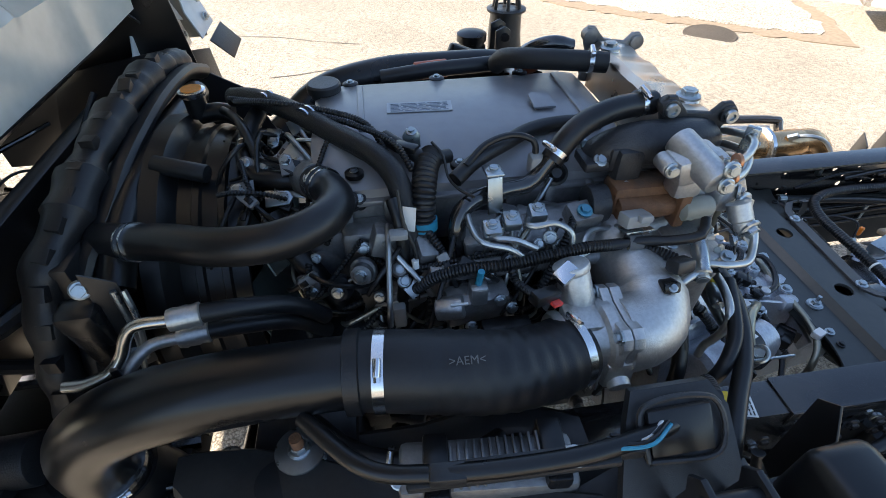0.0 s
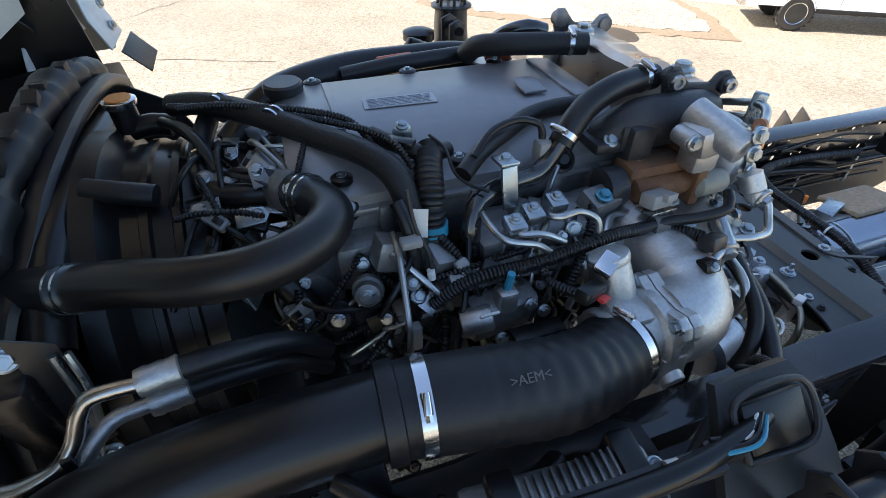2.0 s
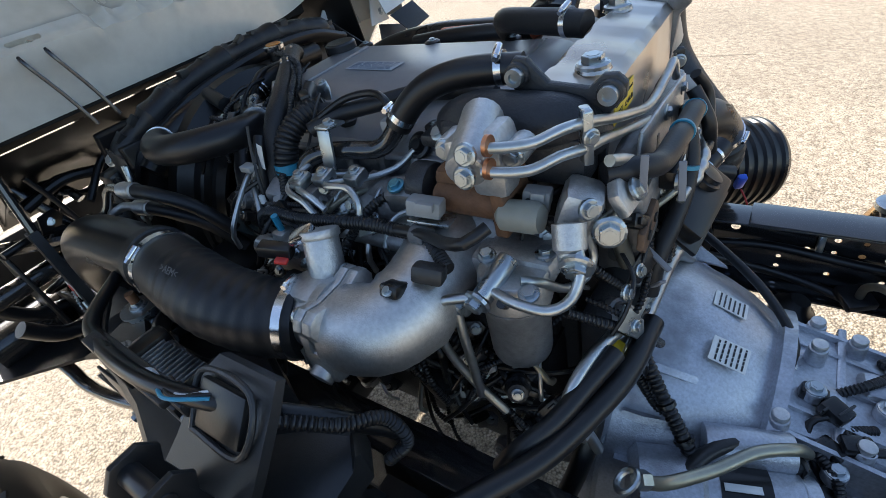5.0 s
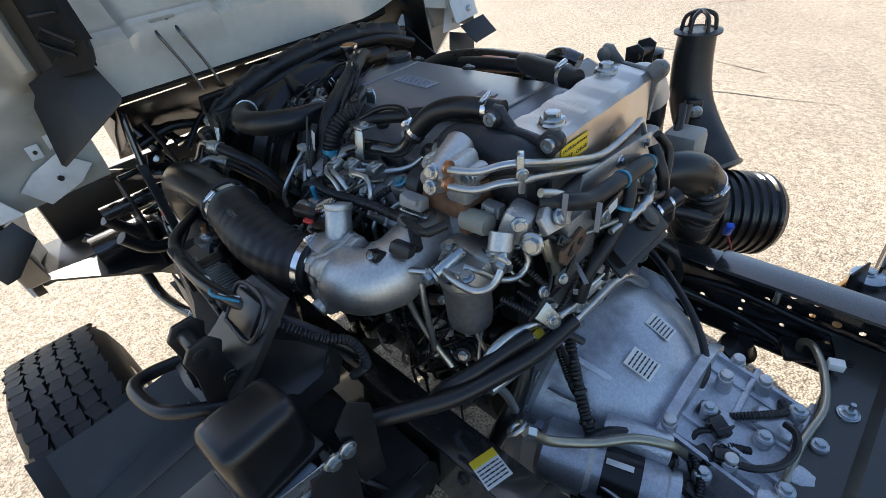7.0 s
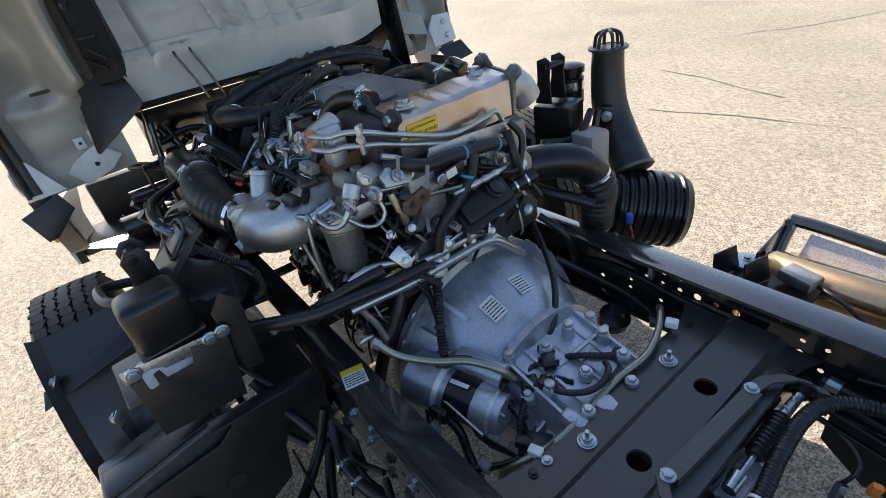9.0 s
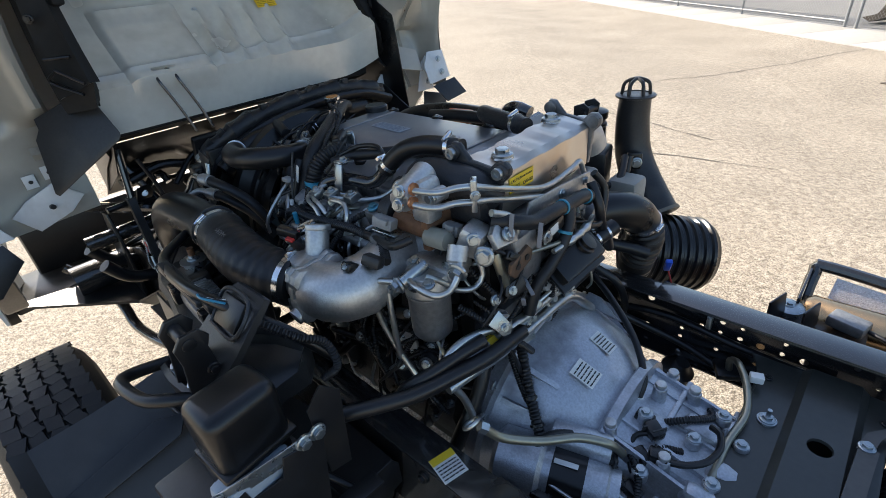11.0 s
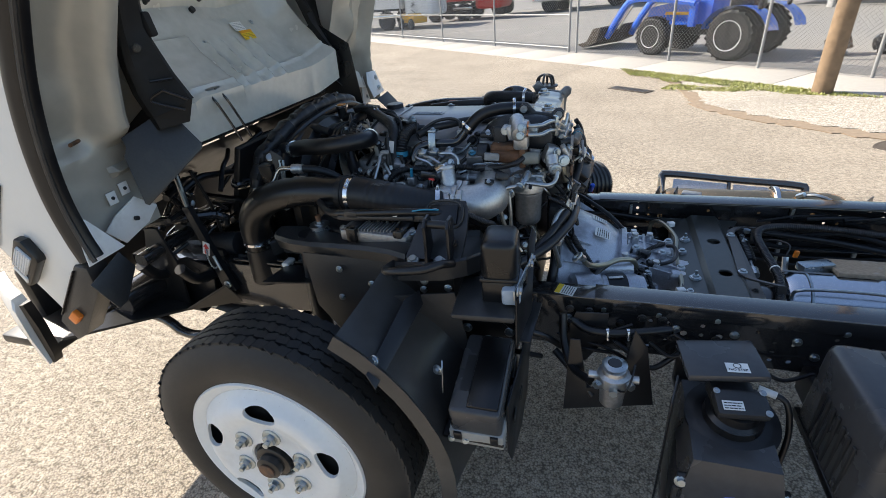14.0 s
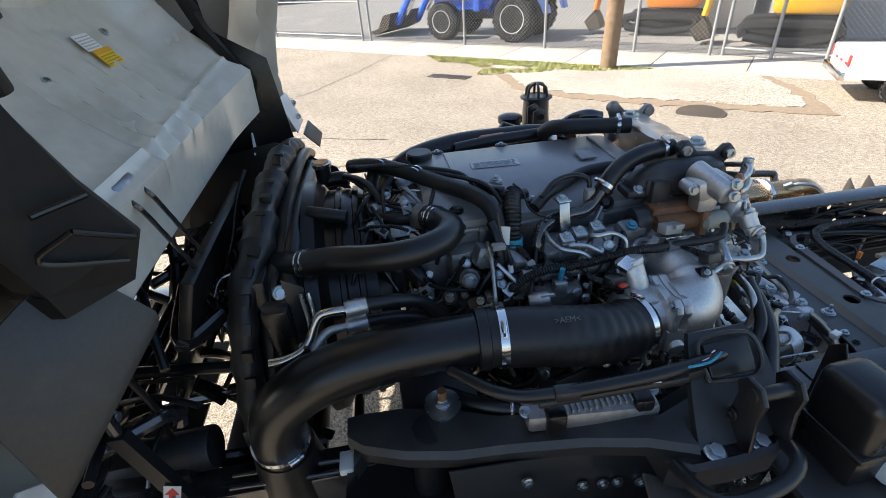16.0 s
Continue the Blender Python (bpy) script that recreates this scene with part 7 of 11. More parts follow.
part("iron_flange", plate([(-0.03, -0.02), (0.03, -0.02), (0.04, 0), (0.03, 0.02), (-0.03, 0.02), (-0.04, 0)], 0.01, frame_of((-0.452, -0.14, 1.11), (0, 1, 0.3), (0, -0.3, 1)), 0.003), mat("brown_iron", (0.14, 0.09, 0.06), 0.6, metal=0.4, grain=0.4, bump=0.3), engine, "brown iron flange with two holes")
for y, z in ((-0.155, 1.107), (-0.125, 1.115)):
    part("flange_hole", cyl((-0.4465, y, z), (-0.4445, y, z), 0.007, seg=14), INK, engine)
ecm = part("ecm_cover", box((-0.425, 0.03, 1.045), (0.075, 0.14, 0.04), 0.008, (12, 40, 0)), PLASTIC, engine, "glossy black plastic cover box")
part("cover_rim", box((-0.425, 0.03, 1.03), (0.084, 0.15, 0.01), 0.003, (12, 40, 0)), PLASTIC, ecm)
part("cover_cap", lathe((-0.42, 0.06, 1.06), (0.6, 0.15, 0.75), [(0, 0.027), (0.012, 0.027), (0.014, 0.022), (0.022, 0.022), (0.024, 0.01)], 22), RUBBER, engine, "ribbed black breather cap")
sens = part("sensor_block", box((-0.448, -0.04, 1.145), (0.03, 0.075, 0.032), 0.006, (8, 0, 0)), PLASTIC, engine, "black sensor with silver printed label")
part("sensor_label", box((-0.4325, -0.045, 1.146), (0.001, 0.03, 0.02), 0.0003, (8, 0, 0)), WHITE_LABEL, sens)
bolt(engine, (-0.432, -0.075, 1.142), (1, 0, 0), 0.016)
part("thick_loom", tube([(-0.5, -0.17, 1.2), (-0.46, -0.135, 1.195), (-0.45, -0.094, 1.18), (-0.445, -0.03, 1.178), (-0.445, 0.02, 1.17), (-0.445, 0.08, 1.165), (-0.45, 0.13, 1.15), (-0.47, 0.17, 1.12)], 0.0155, 14), RUBBER_RIB, engine, "taped black loom")
part("loom_drop", tube([(-0.445, 0.03, 1.17), (-0.435, 0.02, 1.14), (-0.43, -0.01, 1.1), (-0.435, -0.05, 1.06), (-0.445, -0.09, 1.02), (-0.45, -0.11, 0.96)], 0.0135, 14), RUBBER_RIB, engine)
for p, d in (((-0.445, 0.005, 1.173), (0, 1, -0.15)), ((-0.434, 0.0, 1.12), (0, -0.4, -1)), ((-0.447, 0.11, 1.157), (0, 1, -0.4))):
    part("teal_tie", lathe(p, d, [(-0.003, 0.0155), (-0.003, 0.0175), (0.003, 0.0175), (0.003, 0.0155)], 18), TEAL, engine)
part("rear_loom", tube([(-0.46, 0.17, 1.19), (-0.44, 0.19, 1.15), (-0.43, 0.17, 1.1), (-0.425, 0.14, 1.08), (-0.43, 0.1, 1.09)], 0.009, 12), RUBBER, engine)
part("rear_loom", tube([(-0.46, 0.16, 1.17), (-0.43, 0.15, 1.12), (-0.425, 0.16, 1.07), (-0.42, 0.19, 1.02), (-0.43, 0.23, 0.97)], 0.012, 12), RUBBER, engine)
part("sensor_rod", tube([(-0.43, -0.05, 1.095), (-0.42, 0.03, 1.1), (-0.425, 0.09, 1.1), (-0.44, 0.14, 1.095)], lambda u, s: 0.006 if u < 0.2 or u > 0.75 else (0.0105 if int(s * 60) % 2 else 0.008), 12, 0.006), PIPE_STEEL, engine, "bright stepped sensor fitting")
part("heater_stub", cyl((-0.435, 0.13, 1.03), (-0.41, 0.2, 1.05), 0.02, seg=18), RUBBER, engine)
for k in (0.0, 0.03):
    part("stub_clamp", lathe((-0.43 + 0.3 * k, 0.145 + k, 1.034 + 0.28 * k), (0.33, 0.9, 0.27), [(-0.003, 0.02), (-0.003, 0.0225), (0.003, 0.0225), (0.003, 0.02)], 20), CLAMP, engine)
for p, t in (((-0.42, -0.12, 1.17), (70, 0, 20)), ((-0.455, -0.165, 1.2), (80, 0, 10)), ((-0.44, -0.13, 1.05), (20, 0, 60)), ((-0.43, -0.16, 1.03), (-50, 0, 30))):
    part("cable_tie", box(p, (0.009, 0.05, 0.004), 0.001, t), mat("grey_tie", (0.2, 0.2, 0.21), 0.5), engine, "grey cable tie")
brk = part("eye_bracket", plate([(-0.035, -0.02), (0.03, -0.022), (0.042, 0.0), (0.032, 0.022), (-0.02, 0.024), (-0.038, 0.01)], 0.016, frame_of((-0.475, -0.165, 1.175), (0, 1, -0.15), (-0.5, 0.1, 0.85)), 0.004), CAST_ALU, engine, "rounded aluminium pipe bracket")
bolt(brk, (-0.462, -0.165, 1.182), (0.86, 0, 0.5), 0.018)
part("j_pipe", tube([(-0.49, -0.18, 1.225), (-0.478, -0.14, 1.205), (-0.472, -0.12, 1.18), (-0.474, -0.13, 1.155), (-0.48, -0.165, 1.15), (-0.49, -0.205, 1.155)], 0.0075, 12), PIPE_STEEL, engine)
bolt(engine, (-0.477, -0.222, 1.155), (0.3, -0.9, 0.2), 0.024)
part("lower_j_pipe", tube([(-0.515, -0.2, 1.13), (-0.505, -0.195, 1.09), (-0.51, -0.215, 1.066), (-0.525, -0.25, 1.073), (-0.54, -0.285, 1.11), (-0.56, -0.3, 1.12)], 0.0062, 12), PIPE_STEEL, engine)
part("valve_stub", cyl((-0.485, -0.18, 1.14), (-0.47, -0.165, 1.06), 0.011, seg=16, r=0.001), PIPE_OLIVE, engine)
for p in ((-0.455, -0.22, 1.06), (-0.45, 0.17, 1.03), (-0.448, 0.2, 0.99), (-0.45, 0.2, 1.07), (-0.455, -0.2, 0.93), (-0.44, 0.06, 0.915)):
    bolt(engine, p, (1, -0.2, 0.3), 0.014)
hs2 = box((-0.5, 0.03, 0.92), (0.05, 0.5, 0.14), 0.02)
part("flywheel_backplate", hs2, CAST_IRON, engine, "dark flywheel housing")

# ---- gearbox with bell housing and starter
gb = thing("gearbox", (-0.25, 0.03, 0.4), "ribbed cast aluminium gearbox with bell housing", "gearbox")
bell = part("bell_housing", lathe((-0.52, 0.02, 0.575), (1, 0, -0.06), [(0, 0.305), (0.028, 0.307), (0.034, 0.288), (0.09, 0.276), (0.15, 0.258), (0.2, 0.236), (0.245, 0.208), (0.252, 0.222), (0.272, 0.222), (0.278, 0.15)], 60), GEARBOX, gb, "smooth cast bell housing")
for k in range(9):
    a = 0.35 + k * 0.3
    if abs(a - 1.55) < 0.45:
        continue
    e = Vector((0.1, math.cos(a), math.sin(a)))
    o = Vector((-0.49, 0.03, 0.58))
    part("web", loft([[o + e * 0.27, o + e * 0.303, o + e * 0.3 + Vector((0.035, 0, 0)), o + e * 0.262 + Vector((0.1, 0, 0))], [q + Vector((0, -math.sin(a), math.cos(a))) * 0.012 for q in (o + e * 0.27, o + e * 0.303, o + e * 0.3 + Vector((0.035, 0, 0)), o + e * 0.262 + Vector((0.1, 0, 0)))]]), GEARBOX, bell)
gs = []
for x, w, t in ((-0.262, 0.175, 0.735), (-0.22, 0.165, 0.72), (-0.1, 0.15, 0.69), (0.05, 0.13, 0.655), (0.25, 0.11, 0.61)):
    gs.append([(x, 0.03 - w, 0.42), (x, 0.03 - w, t - 0.06), (x, 0.03 - w * 0.75, t - 0.01), (x, 0.03 - w * 0.4, t), (x, 0.03 + w * 0.4, t), (x, 0.03 + w * 0.75, t - 0.01), (x, 0.03 + w, t - 0.06), (x, 0.03 + w, 0.42)])
part("case", loft(gs), GEARBOX, gb, "cast gearbox case")
low_case = []
for x, w, t, b0 in ((-0.28, 0.2, 0.62, 0.36), (-0.2, 0.2, 0.62, 0.36), (-0.05, 0.18, 0.6, 0.37), (0.12, 0.16, 0.57, 0.38), (0.26, 0.14, 0.55, 0.4)):
    low_case.append([(x, 0.03 - w, b0), (x, 0.03 - w, t - 0.03), (x, 0.03 - w * 0.85, t), (x, 0.03 + w * 0.85, t), (x, 0.03 + w, t - 0.03), (x, 0.03 + w, b0)])
part("lower_case", loft(low_case), GEARBOX, gb, "wide lower half of the gearbox")
for x in (-0.22, -0.12, -0.02, 0.08):
    part("side_rib", box((x, -0.15, 0.6), (0.012, 0.09, 0.05), 0.004, (15, 0, 0)), GEARBOX, gb)
for y, x0, x1 in ((-0.11, -0.25, -0.03), (-0.055, -0.25, 0.12), (0.02, -0.16, 0.16), (0.09, -0.25, -0.08), (0.135, -0.25, 0.1)):
    z0, z1 = 0.72 - 0.22 * (x0 + 0.25), 0.72 - 0.22 * (x1 + 0.25)
    part("rib", loft([[(x0, y - 0.009, z0 - 0.08), (x0, y + 0.009, z0 - 0.08), (x0, y + 0.004, z0 + 0.012), (x0, y - 0.004, z0 + 0.012)], [(x1, y - 0.009, z1 - 0.08), (x1, y + 0.009, z1 - 0.08), (x1, y + 0.004, z1 + 0.006), (x1, y - 0.004, z1 + 0.006)]]), GEARBOX, gb)
lump = bmesh.new()
for x, y, sx, sy, h in ((-0.1, 0.05, 0.09, 0.07, 0.05), (-0.02, -0.02, 0.1, 0.06, 0.045), (-0.18, 0.0, 0.07, 0.05, 0.03), (0.04, 0.06, 0.08, 0.09, 0.04), (-0.05, -0.1, 0.08, 0.05, 0.04)):
    box((x, y, 0.695 - 0.22 * (x + 0.15)), (sx, sy, h), 0.014, (0, 12, 8), bm=lump, taper=0.8)
part("cast_pad", lump, GEARBOX, gb, "raised cast pads on the gearbox")
for x in (-0.16, -0.05):
    part("cross_rib", box((x, 0.03, 0.692 - 0.25 * (x + 0.16)), (0.014, 0.27, 0.035), 0.004), GEARBOX, gb)
for x, y, z in ((-0.2, -0.02, 0.735), (-0.07, 0.1, 0.71), (-0.1, 0.0, 0.71), (-0.02, 0.06, 0.69), (-0.16, -0.13, 0.69), (-0.04, -0.07, 0.69)):
    part("boss", cyl((x, y, z - 0.02), (x, y, z + 0.004), 0.017, seg=16, r=0.003), GEARBOX, gb)
    bolt(gb, (x, y, z + 0.004), (0, 0, 1), 0.018)
for k in range(9):
    a = 0.55 + k * 0.26
    bolt(gb, (-0.488, 0.02 + 0.297 * math.cos(a), 0.575 + 0.297 * math.sin(a)), (1, 0, 0), 0.018)
for c, ux, uy, w, h, sd in (((-0.345, 0.05, 0.812), (0.0, 1, -0.12), (-0.93, 0.0, 0.37), 0.042, 0.058, 3), ((-0.335, -0.055, 0.798), (0.05, 0.94, 0.3), (-0.93, -0.05, 0.37), 0.044, 0.06, 6)):
    lm = frame_of(c, ux, uy)
    label_bars(gb, lm @ Matrix.Translation((-w / 2, -h / 2, 0.006 if sd == 3 else 0.016)), w, h, 6, ink=INK, seed=sd)
for p in ((-0.244, -0.102, 0.745), (-0.2, 0.15, 0.72), (-0.201, 0.063, 0.75), (-0.14, 0.12, 0.725), (-0.13, -0.09, 0.715)):
    part("cap_boss", cyl(Vector(p) - Vector((0, 0, 0.04)), p, 0.017, 0.015, 18, 0.003), GEARBOX, gb)
    part("cap_bolt", cyl(p, Vector(p) + Vector((0, 0, 0.012)), 0.0125, seg=18, r=0.003), CAST_ALU, gb, "pale flat-headed bolt")
st = thing("starter_motor", (-0.33, -0.2, 0.55), "grey cylindrical starter motor with solenoid", "starter motor")
part("body", lathe((-0.49, -0.24, 0.63), (1, 0.33, -0.06), [(0, 0.05), (0.012, 0.066), (0.1, 0.068), (0.11, 0.057), (0.24, 0.056), (0.245, 0.05), (0.265, 0.048)], 34), GEARBOX, st)
part("sleeve_label", lathe((-0.37, -0.2, 0.623), (1, 0.33, -0.06), [(0, 0.056), (0, 0.0585), (0.07, 0.0585), (0.07, 0.056)], 34), PLASTIC, st, "black band round the motor")
part("white_label", box((-0.335, -0.203, 0.682), (0.05, 0.012, 0.002), 0.0005, (0, 0, 18)), WHITE_LABEL, st)
part("solenoid", cyl((-0.4, -0.15, 0.68), (-0.28, -0.11, 0.67), 0.032, seg=22, r=0.004), GEARBOX, st)
for y in (-0.18, -0.245):
    part("tie_rod", cyl((-0.38, y, 0.65), (-0.22, y + 0.005, 0.64), 0.004, seg=10), GALV, st)
part("lifting_eye", tube([Vector((-0.47, -0.335, 0.83)) + Vector((0.012 * math.sin(a), 0.016 * math.cos(a), 0.012 * math.sin(a))) for a in [k * math.pi / 8 for k in range(17)]], 0.0045, 8, 0.004), GALV, st)
part("eye_nut", cyl((-0.46, -0.325, 0.822), (-0.45, -0.315, 0.812), 0.013, hexa=True), GALV, st)
part("line", tube([(-0.455, -0.32, 0.815), (-0.43, -0.29, 0.775), (-0.38, -0.23, 0.745), (-0.33, -0.17, 0.735), (-0.28, -0.13, 0.715), (-0.26, -0.1, 0.67)], 0.0095, 12), PIPE_OLIVE, st)
tw = thing("gearbox_wiring", (-0.25, -0.12, 0.65), "black corrugated looms and plugs on the gearbox", "wiring")
for pts in ([(-0.49, -0.14, 0.88), (-0.44, -0.16, 0.8), (-0.39, -0.175, 0.73), (-0.36, -0.185, 0.69), (-0.32, -0.2, 0.68)], [(-0.34, -0.19, 0.71), (-0.28, -0.16, 0.72), (-0.24, -0.13, 0.71)], [(-0.33, -0.21, 0.69), (-0.26, -0.24, 0.65), (-0.2, -0.24, 0.6), (-0.12, -0.2, 0.57)], [(-0.2, -0.1, 0.7), (-0.16, -0.14, 0.69), (-0.14, -0.18, 0.65), (-0.1, -0.22, 0.6)], [(-0.18, 0.0, 0.7), (-0.13, 0.03, 0.72), (-0.09, 0.08, 0.71), (-0.1, 0.12, 0.69)], [(-0.21, -0.06, 0.7), (-0.17, -0.1, 0.69), (-0.15, -0.06, 0.7), (-0.11, -0.03, 0.69)]):
    part("loom", corrugated(pts, 0.0085), RUBBER, tw)
part("main_loom", corrugated([(-0.49, -0.1, 0.93), (-0.46, -0.125, 0.87), (-0.415, -0.165, 0.81), (-0.37, -0.2, 0.76), (-0.345, -0.215, 0.72)], 0.0125, 0.008, 0.002, 14), RUBBER, tw, "fat corrugated loom")
part("taped_loop", tube([(-0.26, -0.15, 0.728), (-0.3, -0.175, 0.742), (-0.335, -0.215, 0.74), (-0.35, -0.255, 0.715), (-0.335, -0.28, 0.68), (-0.31, -0.285, 0.65)], 0.012, 12), PLASTIC_MATT, tw, "taped cable loop")
part("cable", tube([(-0.345, -0.25, 0.7), (-0.33, -0.3, 0.65), (-0.27, -0.32, 0.6), (-0.19, -0.31, 0.58), (-0.13, -0.25, 0.59), (-0.1, -0.19, 0.61)], 0.008, 10), RUBBER, tw)
part("cable", corrugated([(-0.22, -0.15, 0.712), (-0.19, -0.165, 0.68), (-0.15, -0.165, 0.64), (-0.11, -0.19, 0.61)], 0.0095, 0.007, 0.002, 12), RUBBER, tw)
part("cable", tube([(-0.31, -0.285, 0.65), (-0.26, -0.27, 0.61), (-0.22, -0.28, 0.56), (-0.16, -0.3, 0.53)], 0.012, 10), RUBBER, tw)
part("cable", tube([(-0.17, -0.05, 0.725), (-0.2, -0.07, 0.71), (-0.19, -0.11, 0.68), (-0.165, -0.13, 0.65)], 0.006, 10), RUBBER, tw)
part("cable", tube([(-0.13, -0.09, 0.708), (-0.09, -0.075, 0.712), (-0.06, -0.04, 0.712), (-0.05, -0.0, 0.72), (-0.06, 0.03, 0.728), (-0.08, 0.045, 0.72)], 0.0075, 10), RUBBER, tw)
for p, q, t_ in (((-0.245, -0.148, 0.722), (0.05, 0.034, 0.028), 30), ((-0.215, -0.155, 0.712), (0.03, 0.028, 0.022), 30), ((-0.17, -0.045, 0.728), (0.04, 0.032, 0.024), -35), ((-0.14, -0.085, 0.708), (0.045, 0.03, 0.024), 20), ((-0.09, -0.175, 0.63), (0.06, 0.045, 0.03), 40), ((-0.3, -0.28, 0.655), (0.05, 0.045, 0.04), 15)):
    pl = part("plug", box(p, q, 0.005, (0, 8, t_)), PLASTIC, tw)
    for o in (-0.25, 0.25):
        part("rib", box((p[0] + o * q[0], p[1], p[2]), (0.004, q[1] * 1.08, q[2] * 1.08), 0.001, (0, 8, t_)), PLASTIC_MATT, pl)
for p in ((-0.3, -0.315, 0.622), (-0.16, -0.285, 0.585), (-0.115, -0.21, 0.605)):
    part("grey_tape", cyl(Vector(p) - Vector((0.012, -0.004, 0)), Vector(p) + Vector((0.016, 0.006, 0)), 0.0125, seg=12), GREY_CONN, tw, "grey tape wrap")
for p in ((-0.4, -0.178, 0.793), (-0.365, -0.204, 0.754)):
    part("tie", lathe(p, (0.55, -0.4, -0.7), [(0, 0.013), (0, 0.016), (0.006, 0.016), (0.006, 0.013)], 14), PLASTIC, tw)
part("vent_hose", tube([(-0.47, 0.24, 0.86), (-0.4, 0.2, 0.84), (-0.3, 0.13, 0.8), (-0.24, 0.06, 0.76), (-0.235, 0.03, 0.72)], 0.0085, 12), RUBBER, tw)
part("white_fitting", cyl((-0.235, 0.03, 0.725), (-0.236, 0.028, 0.705), 0.011, seg=12), WHITE_LABEL, tw)
for p in ((-0.24, -0.12, 0.715), (-0.2, -0.02, 0.725), (-0.17, -0.1, 0.7), (-0.11, -0.2, 0.64), (-0.16, -0.16, 0.66)):
    part("plug", box(p, (0.04, 0.026, 0.024), 0.005, (0, 10, rr.uniform(-60, 60))), PLASTIC, tw)
for p in ((-0.15, -0.21, 0.6), (-0.19, -0.235, 0.63)):
    part("grey_tape", cyl(p, Vector(p) + Vector((0.02, 0.01, -0.012)), 0.0105, seg=12), GREY_CONN, tw)
sp = thing("selector_pipe", (-0.1, 0, 0.75), "olive-plated pipe bent along the cross member", "pipe")
part("pipe", tube([(-0.17, 0.36, 0.66), (-0.17, 0.33, 0.72), (-0.145, 0.29, 0.752), (-0.11, 0.22, 0.752), (-0.09, 0.14, 0.745), (-0.1, 0.05, 0.735), (-0.1, -0.05, 0.725), (-0.1, -0.17, 0.72), (-0.12, -0.24, 0.71), (-0.15, -0.28, 0.67), (-0.16, -0.28, 0.6)], 0.0085, 12), PIPE_OLIVE, sp)
for p in ((-0.1, 0.265, 0.752), (-0.11, -0.22, 0.725)):
    part("white_clip", box(p, (0.03, 0.022, 0.02), 0.003, (0, 0, 20)), WHITE_LABEL, sp)

# ---- small things crowding the engine: looms, plugs, brackets, clips
qr = random.Random(77)


def crowd(x0, x1, y0, y1, z0, z1, out, n):
    """Small looms, plugs, tabs and pipes near a face of the engine that looks along out."""
    out = Vector(out).normalized()
    for i in range(n):
        p = Vector((qr.uniform(x0, x1), qr.uniform(y0, y1), qr.uniform(z0, z1)))
        side = out.cross(Vector((qr.uniform(-1, 1), qr.uniform(-1, 1), qr.uniform(-1, 1)))).normalized()
        kind = i % 6
        if kind in (0, 1):
            L = qr.uniform(0.05, 0.11)
            pts = [p - side * L - out * 0.015, p - side * L * 0.4 + out * 0.008, p + side * L * 0.4 + out * qr.uniform(0.0, 0.014), p + side * L - out * 0.015]
            part("loom", corrugated(pts, qr.choice((0.005, 0.0065, 0.008))) if kind else tube(pts, qr.choice((0.003, 0.0045)), 8), RUBBER, engine)
        elif kind == 2:
            m = frame_of(p, side, out.cross(side))
            ob = part("plug", inb(box((0, 0, 0), (0.036, 0.02, 0.018), 0.004), m), qr.choice((PLASTIC, PLASTIC, GREY_CONN)), engine)
            part("tab", inb(box((0.006, 0, 0.011), (0.014, 0.01, 0.005), 0.001), m), PLASTIC, ob)
            part("lead", tube([p + side * 0.015, p + side * 0.04 - out * 0.004, p + side * 0.06 - out * 0.03], 0.0045, 8), RUBBER, ob)
        elif kind == 3:
            m = frame_of(p, side, out.cross(side))
            w = qr.uniform(0.012, 0.02)
            ob = part("clip_bracket", plate([(-w, -w), (w * 1.6, -w * 0.8), (w * 2.1, 0), (w * 1.6, w * 0.8), (-w, w)], 0.005, m, 0.0015), qr.choice((GALV, CAST_DULL, FRAME_DULL)), engine)
            bolt(ob, p + out * 0.003 + side * w, out, 0.012)
        elif kind == 4:
            L = qr.uniform(0.04, 0.09)
            part("thin_pipe", tube([p - side * L - out * 0.02, p - side * L * 0.6 + out * 0.006, p + side * L * 0.6 + out * 0.006, p + side * L - out * 0.02], qr.choice((0.0035, 0.005)), 10), qr.choice((PIPE_STEEL, PIPE_OLIVE, PIPE_STEEL)), engine)
        else:
            r = qr.uniform(0.012, 0.022)
            ob = part("fitting", lathe(p - out * 0.02, out, [(0, r * 1.2), (0.012, r * 1.2), (0.016, r), (0.028, r * 0.9), (0.03, r * 0.5)], 16), qr.choice((CAST_DULL, CAST_IRON, CAST_IRON)), engine)
            bolt(ob, p + out * 0.01, out, r * 0.7)


def inb(bm_, m_):
    bmesh.ops.transform(bm_, matrix=m_, verts=bm_.verts[:])
    return bm_


crowd(-1.18, -0.78, -0.3, -0.22, 0.82, 1.06, (0, -1, 0.5), 66)
crowd(-1.15, -0.6, -0.27, -0.22, 0.56, 0.84, (0, -1, 0.5), 48)
crowd(-1.14, -0.74, -0.29, -0.22, 1.07, 1.14, (0, -0.7, 0.7), 36)
crowd(-1.4, -1.16, -0.14, 0.14, 1.15, 1.22, (0, -0.6, 0.8), 52)
crowd(-1.3, -1.12, -0.25, -0.18, 0.86, 1.12, (-0.2, -1, 0.4), 24)
crowd(-0.47, -0.45, -0.22, 0.22, 0.9, 1.14, (1, -0.3, 0.4), 48)
crowd(-0.72, -0.54, -0.3, -0.24, 0.78, 0.96, (0.4, -0.8, 0.4), 30)
crowd(-0.6, -0.5, -0.22, -0.18, 1.05, 1.18, (0.4, -0.8, 0.4), 12)


